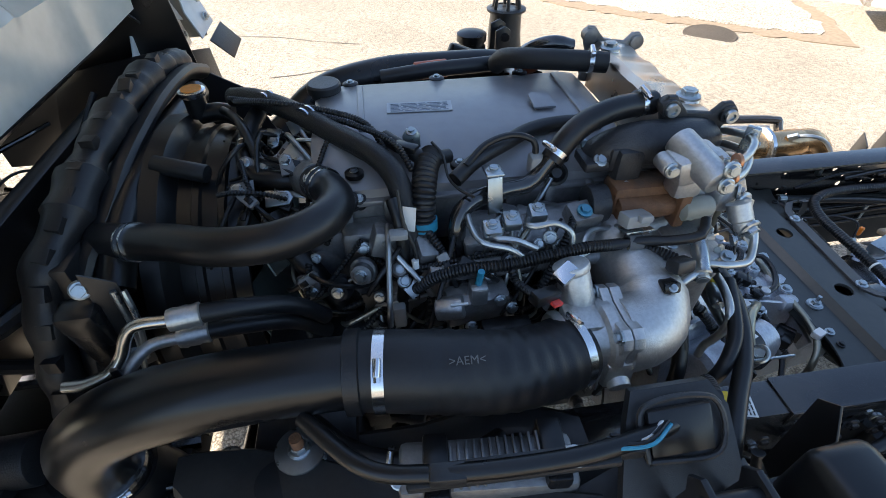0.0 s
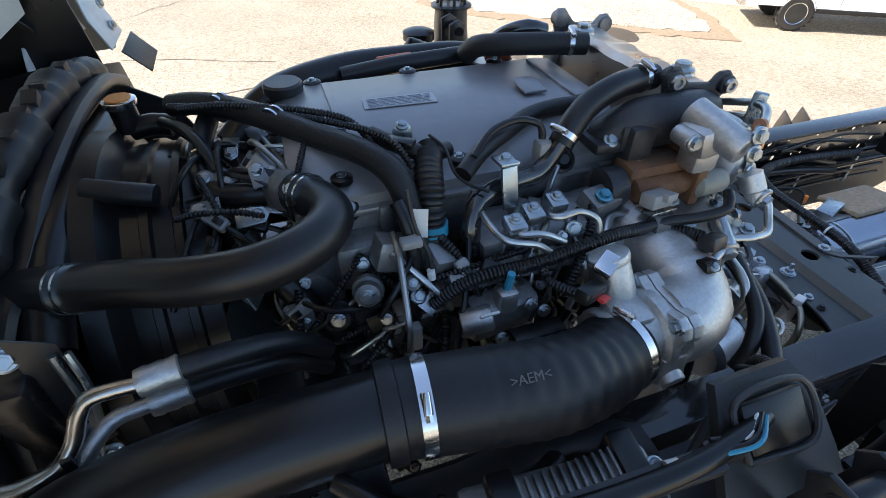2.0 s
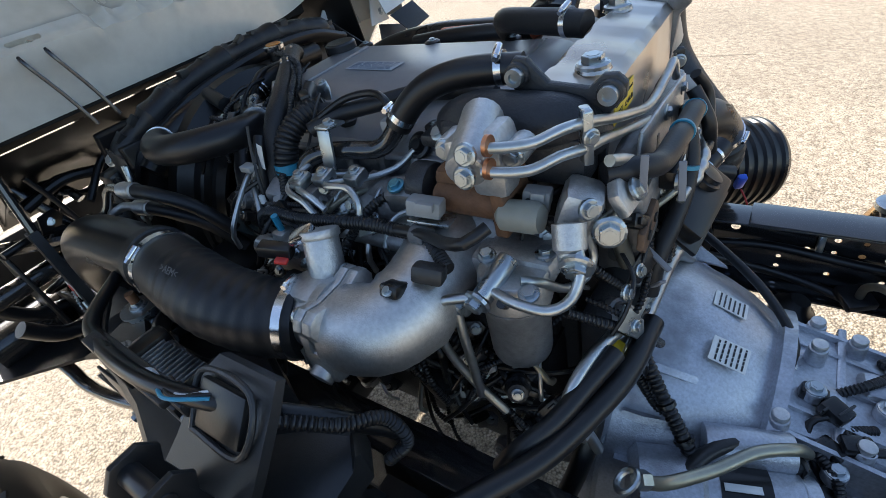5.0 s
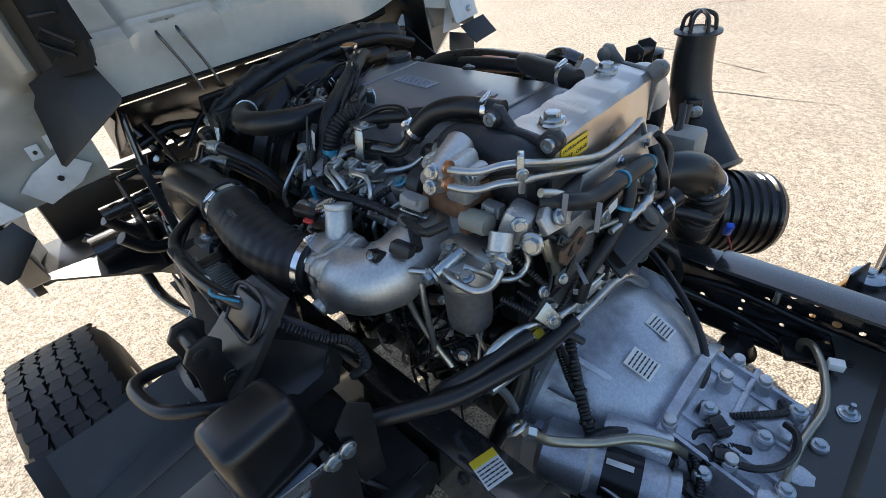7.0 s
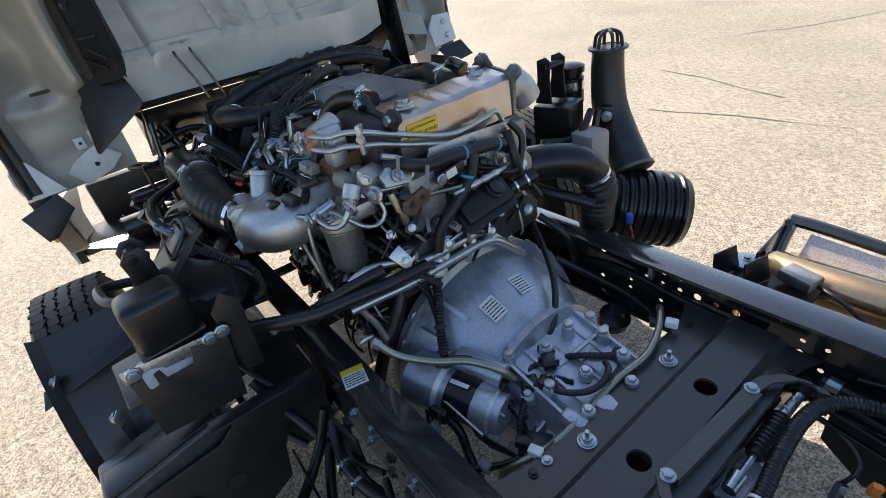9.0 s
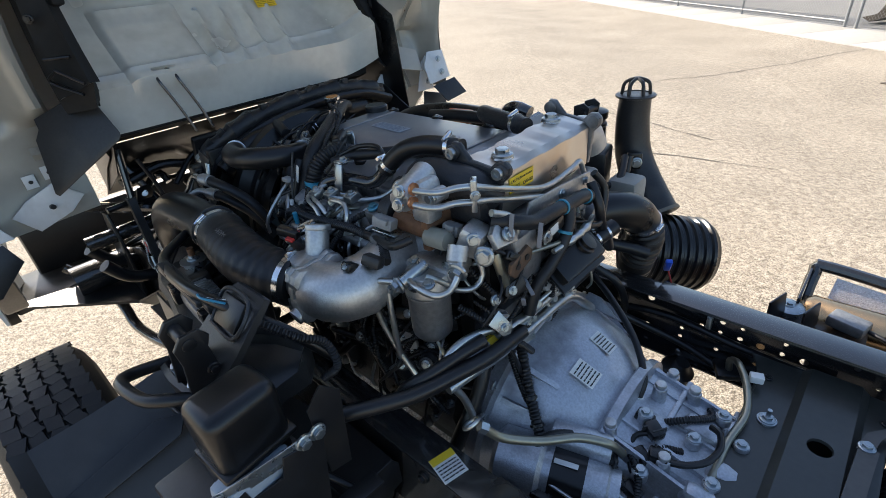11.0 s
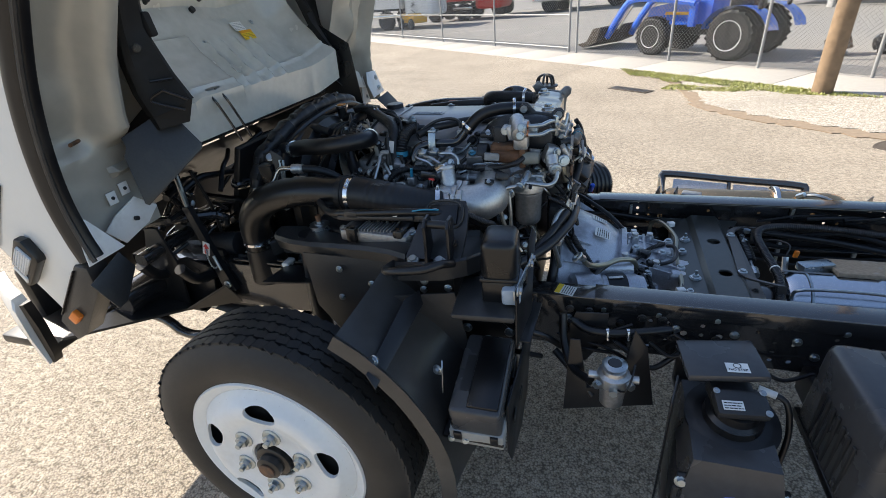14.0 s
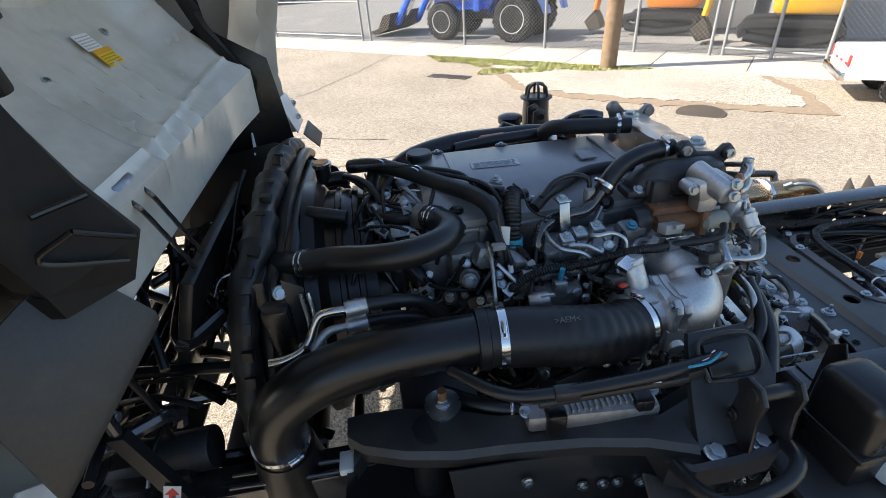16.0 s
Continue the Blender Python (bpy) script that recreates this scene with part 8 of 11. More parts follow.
# ---------------------------------------------------------------- near side: supports, boxes, mudguard
sup = thing("fender_support", (-1.1, -0.62, 0.7), "black pressed fender support beam over the wheel", "bracket")
beam = []
for x, yo, yi, z in ((-1.47, -0.5, -0.45, 0.955), (-1.44, -0.53, -0.45, 0.96), (-1.36, -0.565, -0.46, 0.968), (-1.27, -0.59, -0.49, 0.978), (-1.18, -0.6, -0.53, 0.985), (-1.05, -0.625, -0.56, 1.0), (-0.95, -0.655, -0.6, 1.012), (-0.88, -0.69, -0.62, 1.02)):
    beam.append([(x, yo + 0.004, z - 0.045), (x, yo - 0.006, z - 0.008), (x, yo + 0.004, z + 0.004), (x, yi - 0.006, z + 0.008), (x, yi, z), (x, yi, z - 0.03)])
part("beam", loft(beam), PLASTIC_MATT, sup, "smooth black beam")
rim = []
for x, y, z in ((-1.46, -0.52, 0.94), (-1.44, -0.485, 0.935), (-1.38, -0.465, 0.92), (-1.25, -0.455, 0.905), (-1.1, -0.46, 0.915), (-0.96, -0.475, 0.985), (-0.86, -0.52, 0.99)):
    rim.append([(x, y - 0.025, z - 0.05), (x, y - 0.03, z), (x, y - 0.02, z + 0.006), (x, y + 0.02, z + 0.006), (x, y + 0.03, z - 0.002), (x, y + 0.03, z - 0.05)])
part("inner_beam", loft(rim), PLASTIC_MATT, sup, "inner arm of the black tray")
part("liner", loft([[(-1.5, -0.44, 0.78), (-1.5, -0.6, 0.8), (-1.5, -0.6, 0.806), (-1.5, -0.44, 0.786)], [(-1.2, -0.44, 0.8), (-1.2, -0.61, 0.84), (-1.2, -0.61, 0.846), (-1.2, -0.44, 0.806)], [(-0.86, -0.44, 0.8), (-0.86, -0.61, 0.82), (-0.86, -0.61, 0.826), (-0.86, -0.44, 0.806)]]), FRAME_DULL, sup, "dark inner liner")
part("hanger_panel", plate([(-0.42, 0.0), (0.0, 0.0), (0.0, -0.22), (-0.06, -0.3), (-0.3, -0.32), (-0.4, -0.2)], 0.006, frame_of((-0.87, -0.615, 0.95), (1, -0.03, 0), (0, 0.05, 1)), 0.002), PLASTIC_MATT, sup, "black splash panel")
part("post", tube([(-1.31, -0.525, 0.98), (-1.33, -0.525, 0.7), (-1.35, -0.5, 0.56)], 0.035, 18, 0.05), FRAME_DULL, sup, "round black post")
for p in ((-1.0, -0.625, 0.86), (-0.97, -0.625, 0.855), (-1.04, -0.625, 0.865), (-1.15, -0.625, 0.91), (-0.92, -0.625, 0.84), (-1.16, -0.625, 0.8), (-1.1, -0.625, 0.76)):
    bolt(sup, p, (0, -1, 0), 0.014)
ecu = thing("finned_module", (-1.03, -0.6, 0.98), "finned grey aluminium control module in black straps", "control module")
part("body", box((-1.03, -0.535, 1.0), (0.24, 0.075, 0.04), 0.01, (0, 0, -5)), CAST_DULL, ecu)
for i in range(12):
    part("fin", box((-1.08 + 0.011 * i, -0.535, 1.022), (0.004, 0.06, 0.012), 0.001, (0, 0, -5)), CAST_DULL, ecu)
for x in (-1.1, -0.94):
    part("strap", box((x, -0.535, 1.01), (0.035, 0.09, 0.05), 0.006, (0, 0, -5)), PLASTIC, ecu)
for x in (-1.15, -0.91):
    bolt(ecu, (x, -0.54, 1.015), (0, -0.4, 1), 0.014)
nh = thing("near_harness", (-1.0, -0.57, 1.05), "taped black harness with white and coloured ends", "wiring")
part("loom", tube([(-1.28, -0.46, 1.05), (-1.2, -0.54, 1.055), (-1.12, -0.565, 1.065), (-1.0, -0.578, 1.08), (-0.9, -0.575, 1.085), (-0.8, -0.55, 1.075), (-0.72, -0.5, 1.03), (-0.68, -0.45, 0.96)], 0.0115, 14), PLASTIC, nh)
part("branch", tube([(-1.24, -0.5, 1.045), (-1.16, -0.55, 1.04), (-1.05, -0.56, 1.05), (-0.94, -0.565, 1.06), (-0.86, -0.56, 1.05)], 0.006, 10), RUBBER, nh)
for x in (-1.1, -0.88):
    part("plug", box((x, -0.57, 1.068), (0.045, 0.024, 0.022), 0.004, (0, 0, -4)), PLASTIC_MATT, nh)
part("tray", box((-1.02, -0.57, 1.062), (0.26, 0.03, 0.014), 0.004, (0, -4, -3)), PLASTIC_MATT, nh)
for x in (-0.955,):
    part("white_marker", cyl((x, -0.573, 1.073), (x + 0.014, -0.575, 1.075), 0.013, seg=14), WHITE_LABEL, nh)
for i, c in enumerate((TEAL, RUBBER, WHITE_LABEL, RUBBER)):
    part("wire", tube([(-0.9, -0.58 + 0.006 * i, 1.09), (-0.86, -0.585 + 0.006 * i, 1.1 - 0.004 * i), (-0.82, -0.56 + 0.006 * i, 1.09)], 0.0025, 8, 0.006), c, nh)
part("loop_hose", corrugated([(-0.74, -0.54, 1.07), (-0.7, -0.5, 1.03), (-0.68, -0.46, 1.0), (-0.67, -0.45, 0.94), (-0.7, -0.47, 0.9)], 0.009, 0.006, 0.002, 12), RUBBER, nh)
mk = thing("engine_mount", (-1.28, -0.5, 0.95), "rubber mount with zinc washer and rusty stud", "engine mount")
part("cup", lathe((-1.28, -0.49, 0.965), (0, 0, 1), [(0, 0.035), (0.012, 0.036), (0.016, 0.03), (0.03, 0.03), (0.032, 0.036), (0.036, 0.036), (0.038, 0.012)], 26), GALV, mk)
part("stud", cyl((-1.28, -0.49, 1.0), (-1.28, -0.49, 1.035), 0.009, seg=12), RUSTY, mk)
bolt(mk, (-1.28, -0.49, 1.003), (0, 0, 1), 0.02)
part("mount_arm", box((-1.28, -0.36, 0.95), (0.16, 0.3, 0.03), 0.01), FRAME_DULL, mk)
low_hose = thing("lower_radiator_hose", (-1.2, -0.45, 0.95), "fat black lower coolant hose with joint", "hose")
worm_clamp(low_hose, (-1.15, -0.518, 0.986), (1, -0.2, 0), 0.0165, 0.009, (0, -0.5, 1))
part("tube", tube([(-1.27, -0.43, 0.96), (-1.2, -0.5, 0.985), (-1.1, -0.53, 0.985), (-1.0, -0.51, 0.97), (-0.93, -0.45, 0.95)], 0.016, 18), RUBBER, low_hose)

def inm_near(bm_, m_):
    bmesh.ops.transform(bm_, matrix=m_, verts=bm_.verts[:])
    return bm_


# cab mount: dished black casting with roller and lock arms
cm2 = thing("cab_mount", (-0.8, -0.62, 0.9), "black cab mount casting with roller bracket and handle", "cab mount")
dish = []
for x, y0, y1, z in ((-0.93, -0.69, -0.6, 0.985), (-0.9, -0.715, -0.58, 1.0), (-0.83, -0.72, -0.56, 1.01), (-0.76, -0.715, -0.52, 1.015), (-0.7, -0.68, -0.5, 1.015), (-0.675, -0.62, -0.53, 1.0)):
    dish.append([(x, y0, z - 0.05), (x, y0 - 0.003, z + 0.004), (x, y0 + 0.008, z + 0.008), (x, y0 + 0.02, z - 0.008), (x, y1 - 0.02, z - 0.004), (x, y1 - 0.008, z + 0.012), (x, y1, z + 0.006), (x, y1, z - 0.05)])
part("dish", loft(dish), PLASTIC_MATT, cm2, "rounded black casting")
for x in (-0.808, -0.742):
    part("arm", plate([(-0.035, -0.06), (0.03, -0.06), (0.026, 0.0), (0.022, 0.035), (0.03, 0.055), (0.016, 0.075), (-0.014, 0.075), (-0.03, 0.055), (-0.026, 0.02)], 0.009, frame_of((x, -0.68, 1.07), (0, 1, 0), (0, 0, 1)), 0.002), FRAME_DULL, cm2)
part("roller", cyl((-0.815, -0.685, 1.125), (-0.735, -0.685, 1.125), 0.012, seg=18, r=0.002), FRAME_DULL, cm2)
for x in (-0.815, -0.735):
    bolt(cm2, (x, -0.665, 1.06), (-1 if x < -0.78 else 1, 0, 0), 0.014, FRAME_DULL)
strap = loft([[(-0.835, -0.545, 1.135), (-0.73, -0.545, 1.138), (-0.73, -0.535, 1.13), (-0.835, -0.535, 1.127)], [(-0.85, -0.575, 1.12), (-0.715, -0.575, 1.125), (-0.715, -0.565, 1.115), (-0.85, -0.565, 1.11)], [(-0.865, -0.63, 1.065), (-0.71, -0.63, 1.075), (-0.71, -0.62, 1.065), (-0.865, -0.62, 1.055)], [(-0.88, -0.69, 1.015), (-0.715, -0.69, 1.02), (-0.715, -0.68, 1.008), (-0.88, -0.68, 1.003)]])
part("strap", strap, PLASTIC_MATT, cm2, "broad rounded black strap")
pad_m = frame_of((-0.785, -0.592, 1.112), (1, 0.0, 0.04), (0, 0.66, 0.72))
part("stop_pad", inm_near(box((0, 0, 0), (0.085, 0.06, 0.012), 0.005), pad_m), RUBBER, cm2, "black rubber stop pad in a raised rim")
part("pad_rim", tube([pad_m @ Vector(q) for q in ((-0.046, -0.034, 0.003), (0.046, -0.034, 0.003), (0.046, 0.034, 0.003), (-0.046, 0.034, 0.003), (-0.046, -0.034, 0.003))], 0.004, 8, 0.01), PLASTIC_MATT, cm2)
part("handle_bar", tube([(-0.92, -0.69, 0.99), (-0.915, -0.755, 1.01), (-0.885, -0.785, 1.025), (-0.8, -0.775, 1.032), (-0.755, -0.745, 1.035), (-0.735, -0.69, 1.01)], 0.012, 14), FRAME_DULL, cm2, "bent black tube")
part("pedestal", loft([[(-0.88, -0.69, 0.985), (-0.74, -0.69, 0.99), (-0.73, -0.58, 0.99), (-0.86, -0.58, 0.985)], [(-0.86, -0.66, 0.9), (-0.75, -0.66, 0.9), (-0.75, -0.56, 0.9), (-0.85, -0.56, 0.9)], [(-0.85, -0.62, 0.78), (-0.76, -0.62, 0.78), (-0.76, -0.5, 0.78), (-0.85, -0.5, 0.78)], [(-0.85, -0.56, 0.62), (-0.76, -0.56, 0.62), (-0.76, -0.46, 0.62), (-0.85, -0.46, 0.62)]]), FRAME_DULL, cm2, "black steel pedestal")
for p in ((-0.855, -0.695, 1.012), (-0.775, -0.695, 1.015)):
    part("washer", lathe(p, (0, -0.3, 1), [(0, 0.018), (0.003, 0.018)], 18), GALV, cm2)
    bolt(cm2, p, (0, -0.3, 1), 0.022)
for p in ((-0.83, -0.69, 0.94), (-0.76, -0.685, 0.92), (-0.84, -0.675, 0.9), (-0.75, -0.672, 0.86)):
    bolt(cm2, p, (0, -1, 0), 0.014)

# covered reservoir on its bracket
rv = thing("reservoir_box", (-0.58, -0.69, 0.9), "black moulded cover over a translucent reservoir", "reservoir")
rc2 = box((-0.6, -0.692, 1.052), (0.095, 0.12, 0.13), 0.022, (0, 0, 4), 3)
box((-0.602, -0.695, 0.965), (0.09, 0.115, 0.075), 0.012, (0, 0, 4), 2, bm=rc2)
part("cover", rc2, PLASTIC, rv, "glossy black moulded cover")
part("cover_rim", box((-0.6, -0.692, 1.004), (0.103, 0.128, 0.014), 0.006, (0, 0, 4)), PLASTIC, rv)
part("tank", box((-0.565, -0.71, 0.965), (0.05, 0.12, 0.05), 0.01, (0, 0, 4)), mat("translucent_tank", (0.34, 0.4, 0.46), 0.4, grain=0.1), rv, "pale translucent reservoir")
part("tray", box((-0.635, -0.72, 0.925), (0.17, 0.2, 0.02), 0.008, (0, 0, 4)), PLASTIC_MATT, rv, "black tray bracket")
part("front_plate", plate([(-0.09, -0.13), (0.08, -0.13), (0.1, 0.03), (0.03, 0.04), (0.02, 0.0), (-0.03, 0.0), (-0.035, 0.025), (-0.09, 0.02)], 0.005, frame_of((-0.535, -0.7, 0.955), (0.1, 1, 0), (0, 0, 1)), 0.002), FRAME_DULL, rv)
part("zinc_strap", box((-0.538, -0.7, 0.99), (0.004, 0.19, 0.03), 0.001, (0, 0, -6)), GALV, rv)
for p in ((-0.54, -0.775, 0.995), (-0.53, -0.632, 0.994), (-0.528, -0.607, 0.997)):
    bolt(rv, p, (1, 0, 0), 0.018)
part("strut", plate([(-0.02, -0.1), (0.02, -0.1), (0.03, 0.08), (0.0, 0.11), (-0.03, 0.07)], 0.005, frame_of((-0.535, -0.58, 0.97), (0.2, 1, 0), (0, -0.2, 1)), 0.002), FRAME_DULL, rv)

# fuse box below it
fx = thing("fuse_box", (-0.66, -0.82, 0.55), "black fuse box with smooth lid and grey base", "fuse box")
fm = frame_of((-0.632, -0.785, 0.665), (1, 0.02, 0), (0, 0.98, 0.17))
fbx = bmesh.new()
bmesh.ops.create_cube(fbx, size=1)
for v in fbx.verts:
    v.co = Vector((v.co.x * 0.14, v.co.y * 0.27, v.co.z * 0.1))
bevel(fbx, fbx.edges[:], 0.012, 3)
bmesh.ops.transform(fbx, matrix=fm, verts=fbx.verts[:])
part("lid", fbx, BOX_PLASTIC, fx, "smooth black lid")
fb2 = bmesh.new()
bmesh.ops.create_cube(fb2, size=1)
for v in fb2.verts:
    v.co = Vector((v.co.x * 0.15, v.co.y * 0.28, v.co.z * 0.06 - 0.07))
bevel(fb2, fb2.edges[:], 0.006, 2)
bmesh.ops.transform(fb2, matrix=fm, verts=fb2.verts[:])
part("base", fb2, mat("grey_base", (0.3, 0.3, 0.28), 0.5, grain=0.1), fx, "grey plastic base")
for sx in (-1, 1):
    part("latch", box(fm @ Vector((sx * 0.075, 0.05, -0.03)), (0.01, 0.03, 0.03), 0.002), PLASTIC, fx)
part("sticker", plate([(-0.05, -0.06), (0.02, -0.06), (0.02, 0.06), (-0.05, 0.06)], 0.001, fm @ Matrix.Translation((0, -0.01, 0.0512)), 0), INK, fx)
part("side_tag", plate([(-0.014, -0.05), (0.014, -0.05), (0.014, 0.04), (0, 0.055), (-0.014, 0.04)], 0.004, frame_of((-0.735, -0.84, 0.72), (0.3, -1, 0), (0, 0.2, 1)), 0.001), GALV, fx)
bolt(fx, (-0.742, -0.85, 0.75), (-0.4, -0.9, 0), 0.018)
part("hanger", plate([(-0.14, 0.0), (0.03, 0.02), (0.1, 0.075), (0.27, 0.085), (0.285, 0.06), (0.285, 0.0), (0.2, -0.02), (0.15, -0.09), (0.13, -0.2), (0.03, -0.26), (-0.1, -0.26), (-0.14, -0.18)], 0.006, frame_of((-0.545, -0.72, 0.665), (0.05, 1, 0), (0, 0, 1)), 0.002), FRAME_DULL, fx, "black steel hanger plate")
part("hanger_flange", box((-0.53, -0.59, 0.749), (0.04, 0.2, 0.006), 0.002, (0, 0, -3)), FRAME_DULL, fx)
sph = thing("spring_hanger", (-0.66, -0.47, 0.45), "black cast spring hanger bolted below the rail", "bracket")
part("casting", loft([[(-0.78, -0.58, 0.74), (-0.56, -0.58, 0.74), (-0.56, -0.46, 0.74), (-0.78, -0.46, 0.74)], [(-0.76, -0.58, 0.6), (-0.58, -0.58, 0.6), (-0.58, -0.46, 0.6), (-0.76, -0.46, 0.6)], [(-0.7, -0.54, 0.46), (-0.63, -0.54, 0.46), (-0.63, -0.46, 0.46), (-0.7, -0.46, 0.46)]]), FRAME_DULL, sph)
for x, z in ((-0.74, 0.7), (-0.6, 0.7), (-0.67, 0.66), (-0.665, 0.5)):
    bolt(sph, (x, -0.58 if z > 0.6 else -0.545, z), (0, -1, 0.1), 0.02)
for k, pts in enumerate(([(-0.62, -0.6, 0.77), (-0.58, -0.58, 0.72), (-0.5, -0.55, 0.68), (-0.44, -0.52, 0.62)], [(-0.8, -0.63, 0.72), (-0.7, -0.64, 0.68), (-0.6, -0.62, 0.66), (-0.5, -0.56, 0.6)], [(-0.85, -0.6, 0.82), (-0.75, -0.62, 0.8), (-0.64, -0.6, 0.8), (-0.56, -0.56, 0.76)])):
    part("brake_hose", tube(pts, 0.011 - 0.002 * k, 12), RUBBER, sph)
part("foot_plate", box((-0.64, -0.79, 0.565), (0.17, 0.24, 0.012), 0.003), FRAME_DULL, fx)
for x in (-0.7, -0.66):
    bolt(fx, (x, -0.912, 0.565), (0, -1, 0.4), 0.012)
part("socket", cyl((-0.63, -0.85, 0.53), (-0.63, -0.85, 0.56), 0.02, seg=20, r=0.003), mat("grey_socket", (0.2, 0.19, 0.17), 0.5, metal=0.4), fx)

# rear half of the mudguard
mg = thing("mudguard", (-0.85, -0.85, 0.4), "black flexible plastic mudguard behind the wheel", "mudguard")
ms = []
for a, in [(k,) for k in (60, 52, 44, 36, 28, 20, 12, 4, -4, -12)]:
    r = 0.545
    cx, cz = HUB.x + r * math.cos(radians(a)), HUB.z + r * math.sin(radians(a))
    nx, nz = math.cos(radians(a)), math.sin(radians(a))
    ms.append([(cx - 0.01 * nx, -0.985, cz - 0.01 * nz), (cx + 0.035 * nx, -0.98, cz + 0.035 * nz), (cx + 0.015 * nx, -0.955, cz + 0.015 * nz), (cx + 0.02 * nx, -0.85, cz + 0.02 * nz), (cx + 0.035 * nx, -0.76, cz + 0.035 * nz), (cx + 0.06 * nx, -0.68, cz + 0.06 * nz)])
mgb = loft(ms, closed=False, cap=False)
bmesh.ops.solidify(mgb, geom=mgb.faces[:], thickness=0.006)
part("guard", mgb, GUARD_PLASTIC, mg, "glossy flexible black guard")
part("inner_wall", plate([(-0.16, 0.05), (0.1, 0.08), (0.16, -0.4), (-0.05, -0.5)], 0.006, frame_of((-0.83, -0.72, 0.85), (1, 0.1, 0), (0, -0.1, 1)), 0.002), PLASTIC_MATT, mg)
part("support_strip", plate([(-0.02, -0.14), (0.02, -0.16), (0.03, 0.12), (0.0, 0.15), (-0.025, 0.1)], 0.006, frame_of((-0.86, -0.86, 0.875), (0.75, 0.1, -0.6), (0.25, 1, 0.3)), 0.002), FRAME_DULL, mg)
bolt(mg, (-0.885, -0.96, 0.86), (-0.2, -0.8, 0.5), 0.018)

# cab tilt strut with its red-arrow sticker, front frame brackets
ts = thing("tilt_stay", (-1.75, -0.5, 0.65), "black tilt stay lever with red arrow sticker and chain", "stay")
part("lever", loft([[(-1.81, -0.49, 1.02), (-1.78, -0.49, 1.02), (-1.78, -0.515, 1.02), (-1.81, -0.515, 1.02)], [(-1.75, -0.5, 0.8), (-1.715, -0.5, 0.8), (-1.715, -0.525, 0.8), (-1.75, -0.525, 0.8)], [(-1.725, -0.505, 0.66), (-1.665, -0.505, 0.66), (-1.665, -0.53, 0.66), (-1.725, -0.53, 0.66)]]), FRAME_DULL, ts)
part("upper_rod", cyl((-1.795, -0.5, 1.0), (-1.83, -0.47, 1.2), 0.012, seg=10), FRAME_PAINT, ts)
part("sticker", plate([(-0.016, -0.03), (0.016, -0.03), (0.016, 0.03), (-0.016, 0.03)], 0.001, frame_of((-1.748, -0.526, 0.85), (1, 0, -0.35), (-0.3, 0, 1)), 0), WHITE_LABEL, ts)
part("red_arrow", plate([(-0.006, -0.025), (0.006, -0.025), (0.006, 0.005), (0.013, 0.005), (0, 0.026), (-0.013, 0.005), (-0.006, 0.005)], 0.001, frame_of((-1.748, -0.5275, 0.85), (1, 0, -0.35), (-0.3, 0, 1)), 0), RED_INK, ts)
bolt(ts, (-1.695, -0.533, 0.69), (0, -1, 0), 0.02)
part("pin", cyl((-1.72, -0.53, 0.82), (-1.7, -0.535, 0.76), 0.006, seg=10), GALV, ts)
part("chain", tube([(-1.745, -0.53, 0.85), (-1.74, -0.54, 0.8), (-1.725, -0.54, 0.77), (-1.705, -0.535, 0.78)], lambda u, s: 0.003 + 0.0015 * math.sin(s * 700), 8, 0.002), GALV, ts)
ff2 = thing("front_bracket", (-1.9, -0.45, 0.6), "black perforated front spring bracket", "bracket")
part("bracket_plate", plate([(-0.12, -0.08), (0.1, -0.1), (0.14, 0.1), (0.02, 0.14), (-0.12, 0.1)], 0.01, frame_of((-1.98, -0.475, 0.66), (1, 0, 0), (0, 0, 1)), 0.003), FRAME_DULL, ff2)
for p in ((-2.02, 0.7), (-1.95, 0.68), (-2.03, 0.63), (-1.92, 0.74)):
    part("hole", cyl((p[0], -0.4815, p[1]), (p[0], -0.4825, p[1]), 0.012, seg=16), INK, ff2)
bolt(ff2, (-1.9, -0.48, 0.58), (0, -1, 0), 0.026)
fr = random.Random(31)
for i in range(22):
    a = Vector((fr.uniform(-2.15, -1.7), fr.uniform(-0.42, 0.3), fr.uniform(0.7, 1.05)))
    t = thing("steering_linkage" if i % 3 == 0 else "front_hose", a, "black rods and hoses in front of the radiator", "hose")
    part("rod", tube([a, a + Vector((fr.uniform(-0.15, 0.15), fr.uniform(-0.12, 0.12), fr.uniform(-0.05, 0.05))), a + Vector((fr.uniform(-0.3, 0.3), fr.uniform(-0.25, 0.25), fr.uniform(-0.15, 0.1)))], fr.choice((0.006, 0.009, 0.014, 0.02)), 10, 0.02), FRAME_PAINT if i % 2 else RUBBER, t)
cond = thing("condenser_fan", (-1.85, 0.0, 1.0), "black condenser frame with round fan grille", "fan")
part("frame", box((-1.83, 0.05, 1.02), (0.03, 0.55, 0.35), 0.008, (0, 20, 0)), FRAME_DULL, cond)
for r in (0.05, 0.08, 0.11, 0.14):
    part("ring", tube([Vector((-1.8, 0.05, 1.03)) + Vector((-0.34 * math.sin(a), math.cos(a), 0.94 * math.sin(a))) * r for a in [k * math.pi / 8 for k in range(17)]], 0.003, 6, 0.01), PLASTIC, cond)
part("bright_line", tube([(-1.62, 0.1, 1.12), (-1.68, 0.05, 1.13), (-1.72, -0.02, 1.05), (-1.76, -0.06, 0.98)], 0.007, 12), STAINLESS, cond, "bright aluminium line")
part("bright_branch", tube([(-1.7, 0.0, 1.07), (-1.78, -0.02, 1.06), (-1.8, -0.06, 1.03)], 0.006, 12), STAINLESS, cond)
